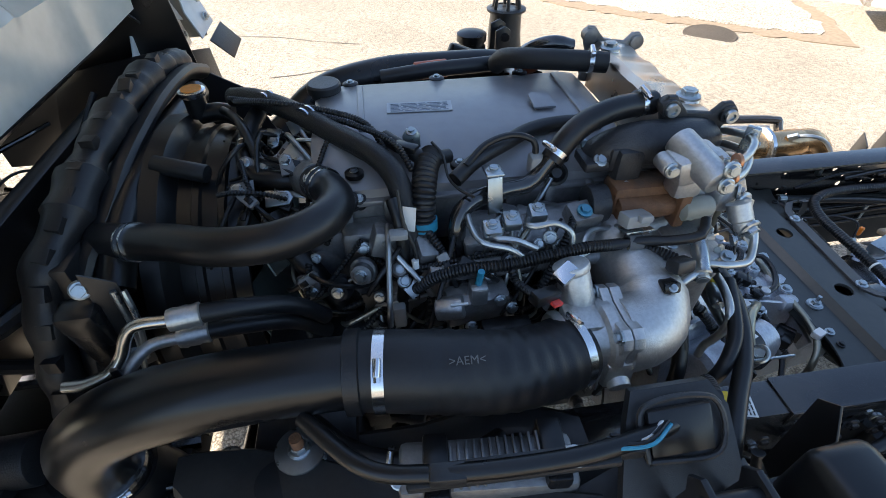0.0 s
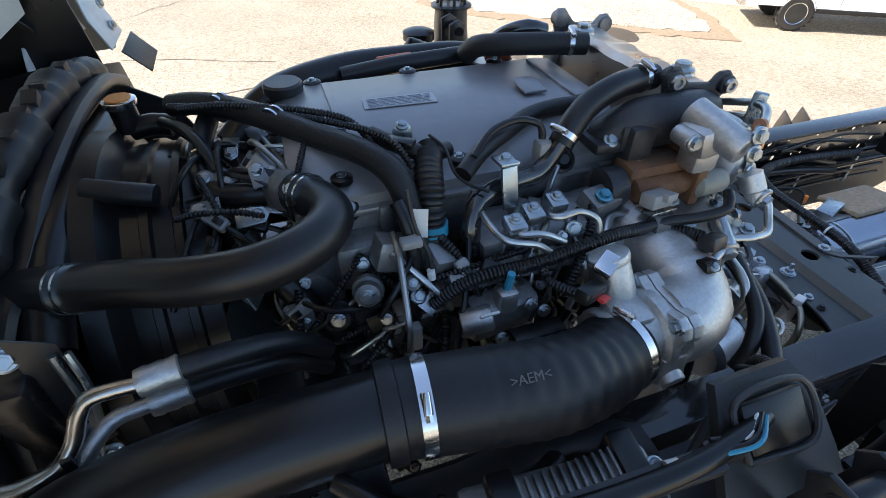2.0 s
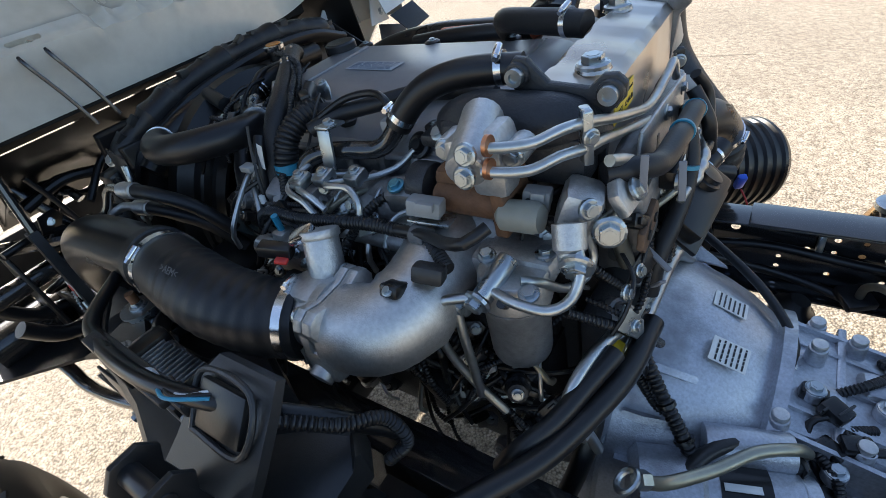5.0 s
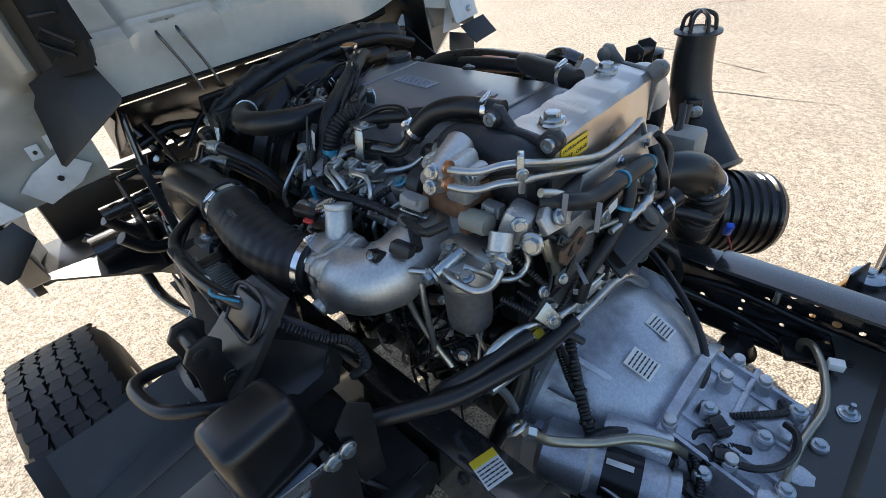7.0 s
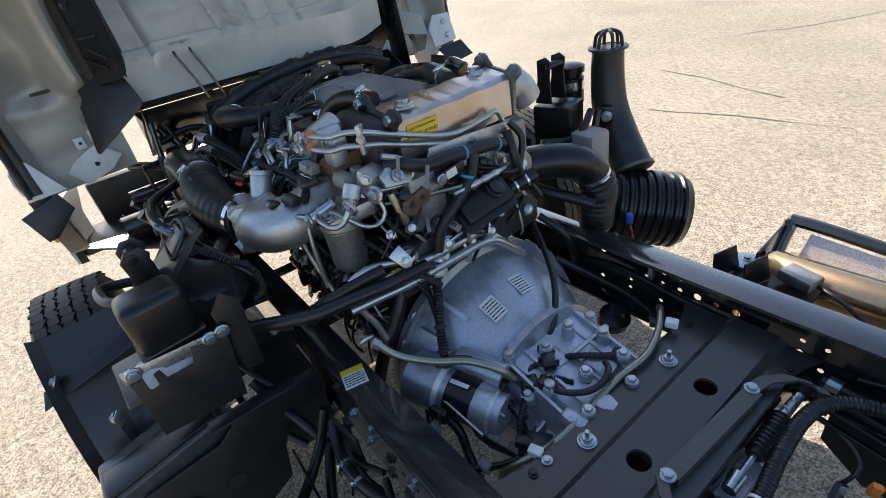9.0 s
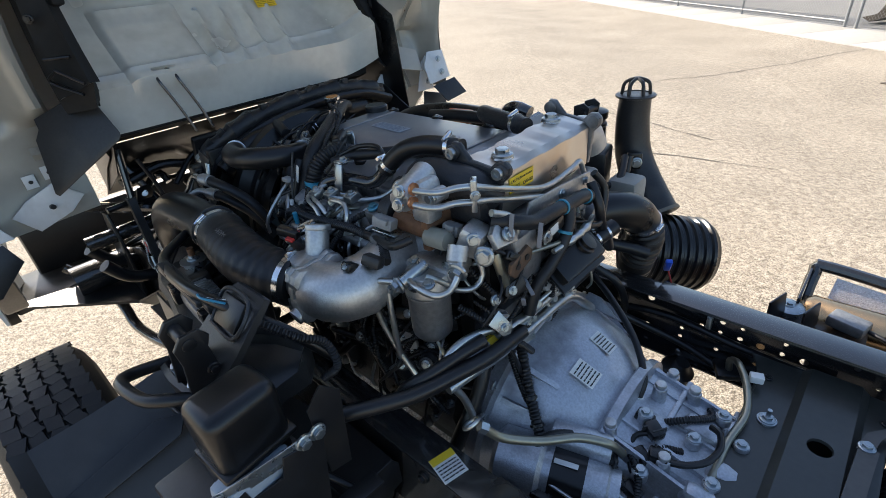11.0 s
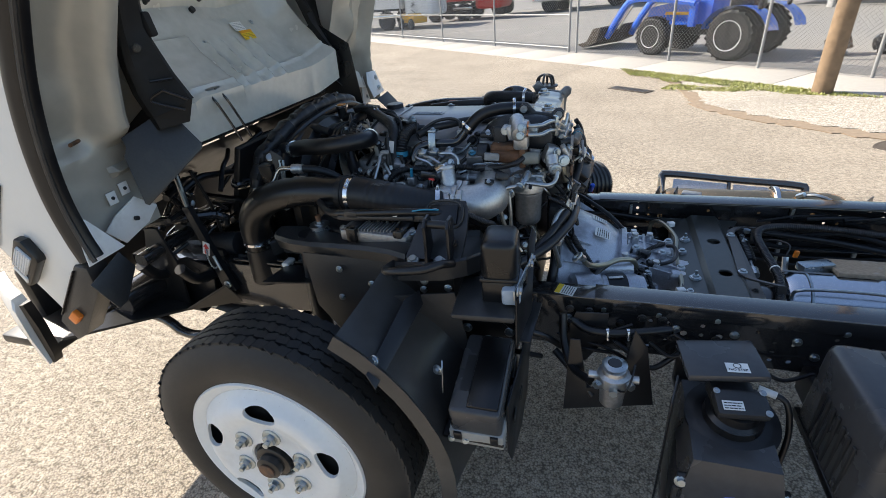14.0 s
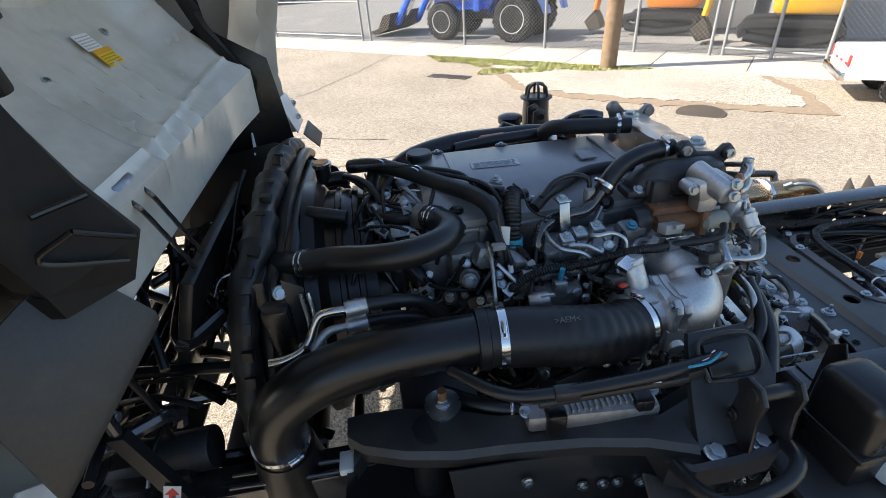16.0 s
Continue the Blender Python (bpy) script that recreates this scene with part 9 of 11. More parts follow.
tray = thing("lower_shield", (-1.6, -0.3, 0.6), "dark plastic shield below the radiator", "shield")
part("sheet", loft([[(-1.72, -0.36, 0.86), (-1.68, -0.36, 0.87), (-1.68, -0.1, 0.87), (-1.72, -0.1, 0.86)], [(-1.7, -0.4, 0.66), (-1.62, -0.42, 0.66), (-1.62, -0.1, 0.66), (-1.7, -0.1, 0.66)]]), PLASTIC_MATT, tray)
for y in (-0.44, -0.41):
    part("brake_line", tube([(-1.75, y, 0.79), (-1.5, y - 0.005, 0.785), (-1.35, y, 0.79)], 0.006, 10), FRAME_PAINT, tray)
part("white_clip", box((-1.5, -0.43, 0.79), (0.03, 0.05, 0.02), 0.003), WHITE_LABEL, tray)
bolt(tray, (-1.46, -0.38, 0.785), (0, 0, 1), 0.03)

# ---------------------------------------------------------------- behind the mudguard: separator, tank, battery box
sepr = thing("fuel_separator", (-0.28, -0.66, 0.55), "aluminium fuel separator with priming cap on a black bracket", "fuel filter")
part("bowl", lathe((-0.28, -0.67, 0.55), (0, 0, 1), [(0, 0.015), (0.01, 0.034), (0.07, 0.037), (0.075, 0.042), (0.085, 0.042)], 26), CAST_DULL, sepr)
part("head", lathe((-0.28, -0.67, 0.63), (0, 0, 1), [(0, 0.04), (0.01, 0.046), (0.04, 0.046), (0.048, 0.036), (0.06, 0.034), (0.065, 0.024)], 26), CAST_ALU, sepr)
part("priming_cap", lathe((-0.28, -0.67, 0.692), (0, 0, 1), [(0, 0.022), (0.014, 0.022), (0.018, 0.018), (0.018, 0.004)], 22), PLASTIC, sepr)
for d in (1, -1):
    part("port", cyl((-0.28, -0.67, 0.652), (-0.28 + d * 0.07, -0.67, 0.655), 0.012, seg=14), CAST_ALU, sepr)
part("bracket", plate([(-0.13, -0.24), (0.0, -0.2), (0.14, -0.16), (0.1, 0.06), (0.06, 0.12), (0.03, -0.1), (-0.06, -0.13), (-0.09, 0.06), (-0.12, 0.06)], 0.006, frame_of((-0.29, -0.6, 0.66), (1, 0, 0), (0, 0, 1)), 0.002), FRAME_DULL, sepr)
part("brace", plate([(-0.03, -0.2), (0.04, -0.2), (0.1, -0.1), (0.1, 0.0), (0.0, 0.0), (-0.02, -0.06)], 0.006, frame_of((-0.4, -0.5, 0.75), (1, 0.1, 0), (0, 0, 1)), 0.002), FRAME_DULL, sepr)
for pts in ([(-0.44, -0.5, 0.74), (-0.43, -0.54, 0.66), (-0.4, -0.6, 0.61), (-0.34, -0.66, 0.615)], [(-0.41, -0.5, 0.72), (-0.36, -0.52, 0.7), (-0.28, -0.53, 0.705), (-0.18, -0.52, 0.72), (-0.12, -0.5, 0.72)], [(-0.46, -0.52, 0.6), (-0.4, -0.56, 0.56), (-0.33, -0.6, 0.5)]):
    part("hose", tube(pts, 0.0125, 14), RUBBER, sepr)
for p in ((-0.3, -0.528, 0.704), (-0.24, -0.527, 0.71)):
    worm_clamp(sepr, p, (1, 0, 0.1), 0.0125, 0.009, (0, -1, 0.3))
for p in ((-0.42, -0.48, 0.745), (-0.36, -0.475, 0.74), (-0.2, -0.47, 0.73), (-0.14, -0.47, 0.73), (-0.1, -0.46, 0.66), (0.02, -0.46, 0.67)):
    bolt(sepr, p, (0, -1, 0), 0.016, FRAME_DULL)
dt = thing("fluid_tank", (0.03, -0.72, 0.3), "black plastic fluid tank with blue cap and pump module", "tank")
part("step_cover", box((-0.005, -0.62, 0.725), (0.2, 0.15, 0.022), 0.006, (0, -4, 6)), BOX_PLASTIC, dt, "black steel step cover")
sm = frame_of((0.0, -0.68, 0.7375), (1, 0.05, 0.06), (-0.05, 1, 0))
ns = part("step_label", plate([(0, 0), (0.055, 0), (0.055, 0.036), (0, 0.036)], 0.001, sm, 0), WHITE_LABEL, dt, "white no-step label", smooth=False)
words(ns, "NO STEP", sm @ Matrix.Translation((0.005, 0.006, 0.0008)), 0.0115, INK)
part("ring", tube([sm @ Vector((0.028 + 0.009 * math.cos(a), 0.025 + 0.009 * math.sin(a), 0.001)) for a in [k * math.pi / 6 for k in range(13)]], 0.001, 6, 0.004), INK, ns)
part("body", loft([[(-0.09, -0.86, 0.12), (0.13, -0.86, 0.12), (0.13, -0.56, 0.12), (-0.09, -0.56, 0.12)], [(-0.095, -0.87, 0.5), (0.135, -0.87, 0.5), (0.135, -0.56, 0.5), (-0.095, -0.56, 0.5)], [(-0.08, -0.85, 0.58), (0.12, -0.85, 0.58), (0.12, -0.58, 0.6), (-0.08, -0.58, 0.6)]]), BOX_PLASTIC, dt, "black moulded tank")
part("pump_module", lathe((0.03, -0.7, 0.58), (0, -0.2, 1), [(0, 0.09), (0.012, 0.09), (0.018, 0.075), (0.05, 0.072), (0.06, 0.06), (0.085, 0.055), (0.09, 0.03)], 30), PLASTIC, dt)
part("support", box((0.02, -0.6, 0.5), (0.2, 0.3, 0.03), 0.005), FRAME_DULL, dt, "black steel support arm")
part("support_arm", box((0.02, -0.46, 0.56), (0.2, 0.03, 0.14), 0.005), FRAME_DULL, dt)
part("module_top", box((0.02, -0.68, 0.665), (0.11, 0.09, 0.05), 0.014, (0, 0, 8)), PLASTIC_MATT, dt)
part("band", box((0.02, -0.85, 0.5), (0.26, 0.02, 0.035), 0.005), FRAME_DULL, dt)
for x in (-0.1, 0.14):
    bolt(dt, (x, -0.86, 0.5), (0, -1, 0.3), 0.02)
part("filler_cap", lathe((0.04, -0.86, 0.46), (0, -0.6, 0.8), [(0, 0.04), (0.02, 0.04), (0.024, 0.034), (0.03, 0.01)], 26), BLUE, dt, "bright blue filler cap")
part("line", tube([(0.1, -0.66, 0.67), (0.15, -0.68, 0.66), (0.17, -0.7, 0.58), (0.165, -0.72, 0.5), (0.15, -0.74, 0.42)], 0.008, 12), RUBBER, dt)
part("white_joint", cyl((0.09, -0.655, 0.672), (0.13, -0.67, 0.668), 0.01, seg=12), WHITE_LABEL, dt)
part("side_frame", plate([(-0.06, -0.4), (0.04, -0.4), (0.05, 0.08), (0.0, 0.14), (-0.05, 0.08)], 0.006, frame_of((-0.12, -0.7, 0.58), (0.25, 1, 0), (0, 0, 1)), 0.002), FRAME_DULL, dt)
bat = thing("battery_box", (0.42, -0.72, 0.35), "black louvred plastic battery cover", "battery box")
part("cover", box((0.42, -0.72, 0.62), (0.34, 0.36, 0.3), 0.03, (0, 3, 0), 3), BOX_PLASTIC, bat)
for i in range(7):
    part("louvre", box((0.247, -0.82 + 0.03 * i, 0.6), (0.006, 0.012, 0.16), 0.002), INK, bat)
for i in range(4):
    part("ridge", box((0.3 + 0.075 * i, -0.72, 0.772), (0.02, 0.3, 0.008), 0.003), PLASTIC_MATT, bat)
part("rim", box((0.42, -0.72, 0.5), (0.36, 0.38, 0.03), 0.008), PLASTIC, bat)
part("carrier", box((0.42, -0.58, 0.55), (0.3, 0.3, 0.1), 0.01), FRAME_DULL, bat)

# rail label, small clips and hoses on the rails
rl = thing("rail_label", (-0.4, -0.41, 0.775), "white and yellow warning label on the rail", "label")
label_bars(rl, frame_of((-0.445, -0.438, 0.7705), (0.25, 1, 0), (-1, 0.25, 0)) @ Matrix.Translation((0, -0.03, 0)), 0.055, 0.062, 5, WHITE_LABEL, YELLOW_LABEL, seed=9)
for x, y, z in ((-0.2, 0.43, 0.7), (0.45, 0.43, 0.72)):
    t = thing("pipe_clip", (x, y, z), "zinc pipe clip on the frame rail", "clip")
    part("stack", box((x, y, z), (0.014, 0.02, 0.05), 0.003), GALV, t)
for pts in ([(-0.46, 0.4, 0.67), (-0.3, 0.42, 0.68), (-0.1, 0.42, 0.66), (0.1, 0.42, 0.65)], [(-0.5, 0.3, 0.85), (-0.44, 0.33, 0.8), (-0.42, 0.36, 0.72), (-0.43, 0.38, 0.64)], [(-0.44, 0.3, 0.72), (-0.34, 0.36, 0.66), (-0.24, 0.39, 0.62), (-0.1, 0.36, 0.6)]):
    hose("frame_hose", pts, 0.011, "black hose clipped along the far rail")
fv = thing("frame_valve", (-0.27, 0.2, 0.5), "black round valve below the gearbox side", "valve")
part("body", lathe((-0.24, 0.3, 0.56), (0.3, 0, 1), [(0, 0.03), (0.02, 0.042), (0.05, 0.045), (0.06, 0.03), (0.08, 0.02)], 24), PLASTIC, fv)
part("bracket", box((-0.12, 0.36, 0.62), (0.06, 0.06, 0.02), 0.003, (10, 0, 30)), FRAME_DULL, fv)

# ---------------------------------------------------------------- behind the cross member: catalyst, cable, hoses
cat = thing("exhaust_catalyst", (0.55, 0.05, 0.45), "bright steel catalyst canister with tan blanket", "exhaust")
part("canister", lathe((0.32, 0.02, 0.53), (1, 0.02, 0), [(0, 0.06), (0.02, 0.1), (0.05, 0.115), (0.3, 0.115), (0.31, 0.121), (0.33, 0.121), (0.34, 0.115), (0.7, 0.115)], 40), mat("blue_bright_steel", (0.5, 0.54, 0.6), 0.25, metal=1.0, grain=0.1, bump=0.03, spots=(0.45, 0.43, 0.4), spot_scale=5), cat)
part("blanket", box((0.62, 0.1, 0.645), (0.24, 0.15, 0.02), 0.008, (-8, 0, 0)), mat("tan_insulation", (0.32, 0.25, 0.17), 0.9, grain=0.5, scale=80, bump=0.6, bump_scale=120, spots=(0.5, 0.5, 0.5), spot_scale=9), cat, "rough tan insulation")
part("seam", lathe((0.4, 0.02, 0.53), (1, 0.02, 0), [(0, 0.115), (0.002, 0.119), (0.01, 0.119), (0.012, 0.115)], 40), GALV, cat)
part("probe", cyl((0.36, 0.1, 0.61), (0.36, 0.13, 0.66), 0.011, hexa=True), GALV, cat)
part("probe_lead", tube([(0.36, 0.13, 0.66), (0.37, 0.15, 0.7), (0.34, 0.19, 0.7), (0.3, 0.22, 0.68)], 0.004, 8), RUBBER, cat)
part("orange_plug", box((0.4, 0.15, 0.665), (0.018, 0.014, 0.03), 0.004, (0, 10, 20)), ORANGE, cat, "small orange plug")
part("strap_bracket", plate([(0.0, 0.0), (0.16, 0.0), (0.17, 0.02), (0.17, 0.14), (0.14, 0.14), (0.14, 0.04), (0.0, 0.03)], 0.006, frame_of((0.33, 0.04, 0.648), (1, 0, 0), (0, 0.9, -0.43)), 0.002), CAST_DULL, cat, "grey bracket strap")
part("bracket", box((0.45, 0.09, 0.65), (0.12, 0.05, 0.03), 0.004, (0, 0, 20)), GALV, cat)
part("rod", tube([(0.33, -0.09, 0.61), (0.36, -0.09, 0.65), (0.6, -0.09, 0.655), (0.75, -0.09, 0.62)], 0.006, 10), PIPE_STEEL, cat)
pb = thing("park_brake_cable", (0.3, 0.1, 0.7), "park brake cable with black bellows and bright ends", "cable")
part("bellows", corrugated([(0.232, 0.085, 0.655), (0.233, 0.15, 0.66), (0.232, 0.2, 0.662)], 0.021, 0.011, 0.005, 16), RUBBER, pb)
part("end", cyl((0.232, 0.2, 0.662), (0.236, 0.275, 0.67), 0.012, 0.01, 14), GALV, pb)
part("wire_clip", tube([(0.22, 0.205, 0.68), (0.228, 0.21, 0.69), (0.24, 0.205, 0.685)], 0.002, 6, 0.004), GALV, pb)
part("upper_sleeve", tube([(0.236, 0.275, 0.67), (0.235, 0.31, 0.668), (0.215, 0.335, 0.66), (0.18, 0.34, 0.64)], 0.015, 14), RUBBER, pb)
part("lower_end", cyl((0.232, 0.085, 0.655), (0.231, 0.03, 0.65), 0.006, 0.006, 12), GALV, pb)
part("lower_boss", cyl((0.231, 0.03, 0.65), (0.231, -0.01, 0.647), 0.017, 0.014, 16), GALV, pb)
CHAN = mat("brown_grey_steel", (0.09, 0.085, 0.08), 0.45, metal=0.3, grain=0.2)
part("channel", loft([[(0.142, -0.095, 0.69), (0.175, -0.095, 0.69), (0.175, -0.095, 0.712), (0.142, -0.095, 0.712)], [(0.16, 0.19, 0.69), (0.193, 0.19, 0.69), (0.193, 0.19, 0.712), (0.16, 0.19, 0.712)]]), CHAN, pb, "brown-grey steel channel")
for top_, foot in (([(0.16, 0.19), (0.172, 0.245), (0.205, 0.285), (0.25, 0.295), (0.268, 0.28)], 0.66), ([(0.145, -0.1), (0.17, -0.13), (0.215, -0.15), (0.255, -0.165)], 0.6)):
    band = [[(x - 0.004, y - 0.012, 0.712), (x + 0.022, y - 0.012, 0.712), (x + 0.022, y - 0.012, 0.705), (x - 0.004, y - 0.012, 0.705)] for x, y in top_]
    x, y = top_[-1]
    band.append([(x, y - 0.015, foot), (x + 0.022, y - 0.015, foot), (x + 0.02, y - 0.012, foot - 0.006), (x, y - 0.012, foot - 0.006)])
    part("flat_strap", loft(band), CHAN, pb, "curved flat steel strap")
    bolt(pb, (top_[0][0] + 0.012, top_[0][1], 0.712), (0, 0, 1), 0.018)
part("inner_loom", corrugated([(0.205, 0.25, 0.66), (0.2, 0.15, 0.66), (0.196, 0.0, 0.655), (0.19, -0.1, 0.64)], 0.011, 0.007, 0.002, 12), RUBBER, pb)
part("backing_web", box((0.2, 0.08, 0.6), (0.02, 0.56, 0.16), 0.006), FRAME_DULL, pb, "dark web below the channel")
big = thing("rear_loom", (0.4, 0.1, 0.7), "thick corrugated black loom bending over the catalyst", "wiring")
part("loom", corrugated([(0.9, 0.34, 0.66), (0.6, 0.335, 0.69), (0.42, 0.315, 0.705), (0.33, 0.285, 0.71), (0.285, 0.245, 0.71), (0.268, 0.18, 0.705), (0.27, 0.08, 0.7), (0.28, -0.02, 0.69), (0.275, -0.12, 0.68), (0.245, -0.27, 0.64)], 0.0155, 0.008, 0.002, 16), RUBBER, big)
part("white_tie", lathe((0.281, -0.03, 0.689), (0, 1, 0), [(0, 0.016), (0, 0.018), (0.006, 0.018), (0.006, 0.016)], 16), WHITE_LABEL, big)
part("upper_hose", tube([(0.25, 0.36, 0.66), (0.4, 0.35, 0.65), (0.6, 0.345, 0.63), (0.8, 0.33, 0.6)], 0.014, 14), RUBBER, big)
part("joint", cyl((0.26, 0.36, 0.66), (0.285, 0.358, 0.658), 0.016, seg=14), GALV, big)
for k in range(7):
    a = Vector((fr.uniform(0.3, 1.1), 0.36, fr.uniform(0.62, 0.74)))
    part("line", tube([a, a + Vector((0.2, 0.02, fr.uniform(-0.03, 0.03))), a + Vector((0.45, 0.03, fr.uniform(-0.05, 0.03)))], fr.choice((0.005, 0.008, 0.011)), 10, 0.02), RUBBER, big)
shaft = thing("prop_shaft", (0.6, 0, 0.4), "black tubular prop shaft with white sticker", "shaft")
part("tube", cyl((0.28, -0.17, 0.56), (1.6, -0.15, 0.52), 0.06, seg=28), FRAME_PAINT, shaft)
part("sticker", lathe((0.62, -0.165, 0.55), (1, 0.015, -0.03), [(0, 0.06), (0, 0.0612), (0.1, 0.0612), (0.1, 0.06)], 28), WHITE_LABEL, shaft)
part("drum", lathe((0.2, -0.1, 0.52), (1, 0, 0), [(0, 0.05), (0.01, 0.13), (0.09, 0.135), (0.1, 0.12)], 36), FRAME_PAINT, shaft, "black park brake drum")
fsh = thing("frame_shield", (0.75, 0.4, 0.4), "dark shield hanging below the far rail with hoses", "shield")
part("sheet", plate([(-0.5, 0.0), (0.6, 0.0), (0.6, -0.2), (0.5, -0.24), (-0.4, -0.24), (-0.5, -0.16)], 0.006, frame_of((0.78, 0.405, 0.6), (1, 0, 0), (0, 0, 1)), 0.002), FRAME_DULL, fsh)
for k, z in enumerate((0.57, 0.53, 0.49)):
    part("hose", tube([(0.26, 0.385, z + 0.03), (0.5, 0.38, z), (0.8, 0.385, z + 0.01), (1.2, 0.385, z)], 0.011 - 0.002 * k, 10, 0.03), RUBBER, fsh)
for x in (0.42, 0.7, 1.0):
    part("clip", box((x, 0.388, 0.54), (0.016, 0.02, 0.12), 0.003), GALV, fsh)
for i in range(2):
    m2 = thing("rear_cross_member", (1.1 + 0.9 * i, 0, 0.66), "black rear cross member", "cross member")
    part("channel", box((1.1 + 0.9 * i, 0, 0.68), (0.12, 0.73, 0.1), 0.01), FRAME_DULL, m2)

# ---------------------------------------------------------------- far side: particulate filter in its guard, air cleaner, steering reservoir
dpf = thing("particulate_filter", (0.4, 0.74, 0.5), "heat-tinted steel exhaust filter pipe with bright clamp", "exhaust")
part("pipe", lathe((0.02, 0.73, 0.62), (1, 0.04, -0.01), [(0, 0.05), (0.02, 0.062), (0.48, 0.062), (0.485, 0.078), (0.51, 0.078), (0.515, 0.062), (0.66, 0.062), (0.7, 0.05)], 40), HEAT_STEEL, dpf, "golden heat-tinted canister")
part("v_clamp", lathe((0.5, 0.749, 0.615), (1, 0.04, -0.01), [(0, 0.079), (0.004, 0.085), (0.02, 0.085), (0.024, 0.079)], 40), CLAMP, dpf, "bright band clamp")
part("inlet", tube([(0.05, 0.73, 0.62), (0.0, 0.72, 0.6), (-0.04, 0.7, 0.5), (-0.05, 0.66, 0.38)], 0.045, 18), HEAT_STEEL, dpf, "golden bent pipe")
part("outlet", tube([(0.68, 0.755, 0.615), (0.76, 0.76, 0.61), (0.82, 0.75, 0.55), (0.84, 0.73, 0.42)], 0.055, 18), HEAT_STEEL, dpf)
part("sensor", tube([(0.62, 0.72, 0.67), (0.66, 0.68, 0.69), (0.72, 0.66, 0.67), (0.75, 0.62, 0.62)], 0.008, 10), PIPE_STEEL, dpf)
part("sensor_nut", cyl((0.6, 0.72, 0.665), (0.62, 0.7, 0.685), 0.014, hexa=True), GALV, dpf)
guard = thing("exhaust_guard", (0.38, 0.98, 0.5), "black framed perforated exhaust guard", "guard")
gp0, gx1, gy1 = Vector((0.04, 1.0, 0.69)), Vector((1, -0.02, -0.07)).normalized(), Vector((0, -0.55, -0.83))
part("frame", tube([gp0 + gx1 * 0.0 + gy1 * 0.2, gp0 + gx1 * 0.0 + gy1 * 0.03, gp0 + gx1 * 0.03, gp0 + gx1 * 0.35, gp0 + gx1 * 0.64, gp0 + gx1 * 0.67 + gy1 * 0.03, gp0 + gx1 * 0.67 + gy1 * 0.2], 0.019, 10), FRAME_PAINT, guard, "rounded black frame")
part("end_panel", plate([(-0.2, 0.0), (-0.03, 0.0), (0.0, -0.05), (0.0, -0.28), (-0.24, -0.28), (-0.25, -0.1)], 0.008, frame_of((0.03, 1.0, 0.69), (0, 1, 0.1), (0, 0, 1)), 0.003), FRAME_PAINT, guard)
for o, w in ((0.05, 0.26), (0.34, 0.28)):
    part("mesh_panel", plate([(0, 0), (w, 0), (w, 0.115), (0, 0.115)], 0.004, frame_of(gp0 + gx1 * o + gy1 * 0.14, gx1, -gy1), 0), mat("perforated_steel", (0.6, 0.61, 0.62), 0.4, metal=0.9, grain=0.8, scale=260, bump=0.8, bump_scale=300), guard, "perforated bright mesh")
part("back_panel", plate([(0, 0), (0.66, 0), (0.66, 0.16), (0, 0.16)], 0.005, frame_of(gp0 + gx1 * 0.005 + gy1 * 0.3, gx1, -gy1), 0), FRAME_DULL, guard, "dark lower guard panel")
part("lower_bar", cyl(gp0 + gy1 * 0.16, gp0 + gx1 * 0.67 + gy1 * 0.16, 0.016, seg=12), FRAME_PAINT, guard)
part("mid_bar", cyl(gp0 + gx1 * 0.325 + gy1 * 0.0, gp0 + gx1 * 0.325 + gy1 * 0.18, 0.01, seg=10), FRAME_PAINT, guard)
part("hanger", box((0.1, 0.58, 0.56), (0.06, 0.3, 0.03), 0.006), FRAME_DULL, dpf)
part("hanger", box((0.62, 0.6, 0.56), (0.06, 0.32, 0.03), 0.006), FRAME_DULL, dpf)
gbk = thing("exhaust_bracket", (0.0, 0.64, 0.6), "black bracket with round rubber isolator and sensors", "bracket")
part("shelf", box((0.08, 0.62, 0.63), (0.22, 0.14, 0.012), 0.004), FRAME_DULL, gbk)
part("isolator", lathe((0.0, 0.68, 0.635), (0, 0, 1), [(0, 0.042), (0.015, 0.042), (0.018, 0.036), (0.02, 0.012)], 26), GALV, gbk)
bolt(gbk, (0.0, 0.68, 0.655), (0, 0, 1), 0.016)
for x in (-0.02, 0.06):
    part("wing", plate([(-0.05, 0), (0.05, 0), (0.02, 0.09), (-0.06, 0.09)], 0.006, frame_of((x, 0.6, 0.64), (0.3, 1, 0), (0, 0, 1)), 0.002), FRAME_DULL, gbk)
part("sensor_box", box((0.14, 0.66, 0.665), (0.09, 0.06, 0.035), 0.008, (0, 0, -15)), CAST_DULL, gbk)
part("cable", tube([(0.18, 0.66, 0.66), (0.25, 0.62, 0.66), (0.33, 0.6, 0.63), (0.4, 0.62, 0.62)], 0.006, 10), RUBBER, gbk)
for x in (0.85, 0.95):
    part("rear_wing", plate([(-0.07, 0), (0.07, 0), (0.03, 0.1), (-0.1, 0.1)], 0.006, frame_of((x, 0.62, 0.6), (0.6, 0.8, 0), (0, 0, 1)), 0.002), FRAME_DULL, gbk)
acl = thing("air_cleaner", (-0.42, 0.75, 0.6), "black ribbed air cleaner drum with tall snorkel", "air cleaner")
ribs = [(0, 0.1), (0.01, 0.125)]
for i in range(8):
    ribs += [(0.02 + 0.03 * i, 0.128), (0.026 + 0.03 * i, 0.135), (0.036 + 0.03 * i, 0.135), (0.042 + 0.03 * i, 0.128)]
ribs += [(0.27, 0.12), (0.28, 0.08)]
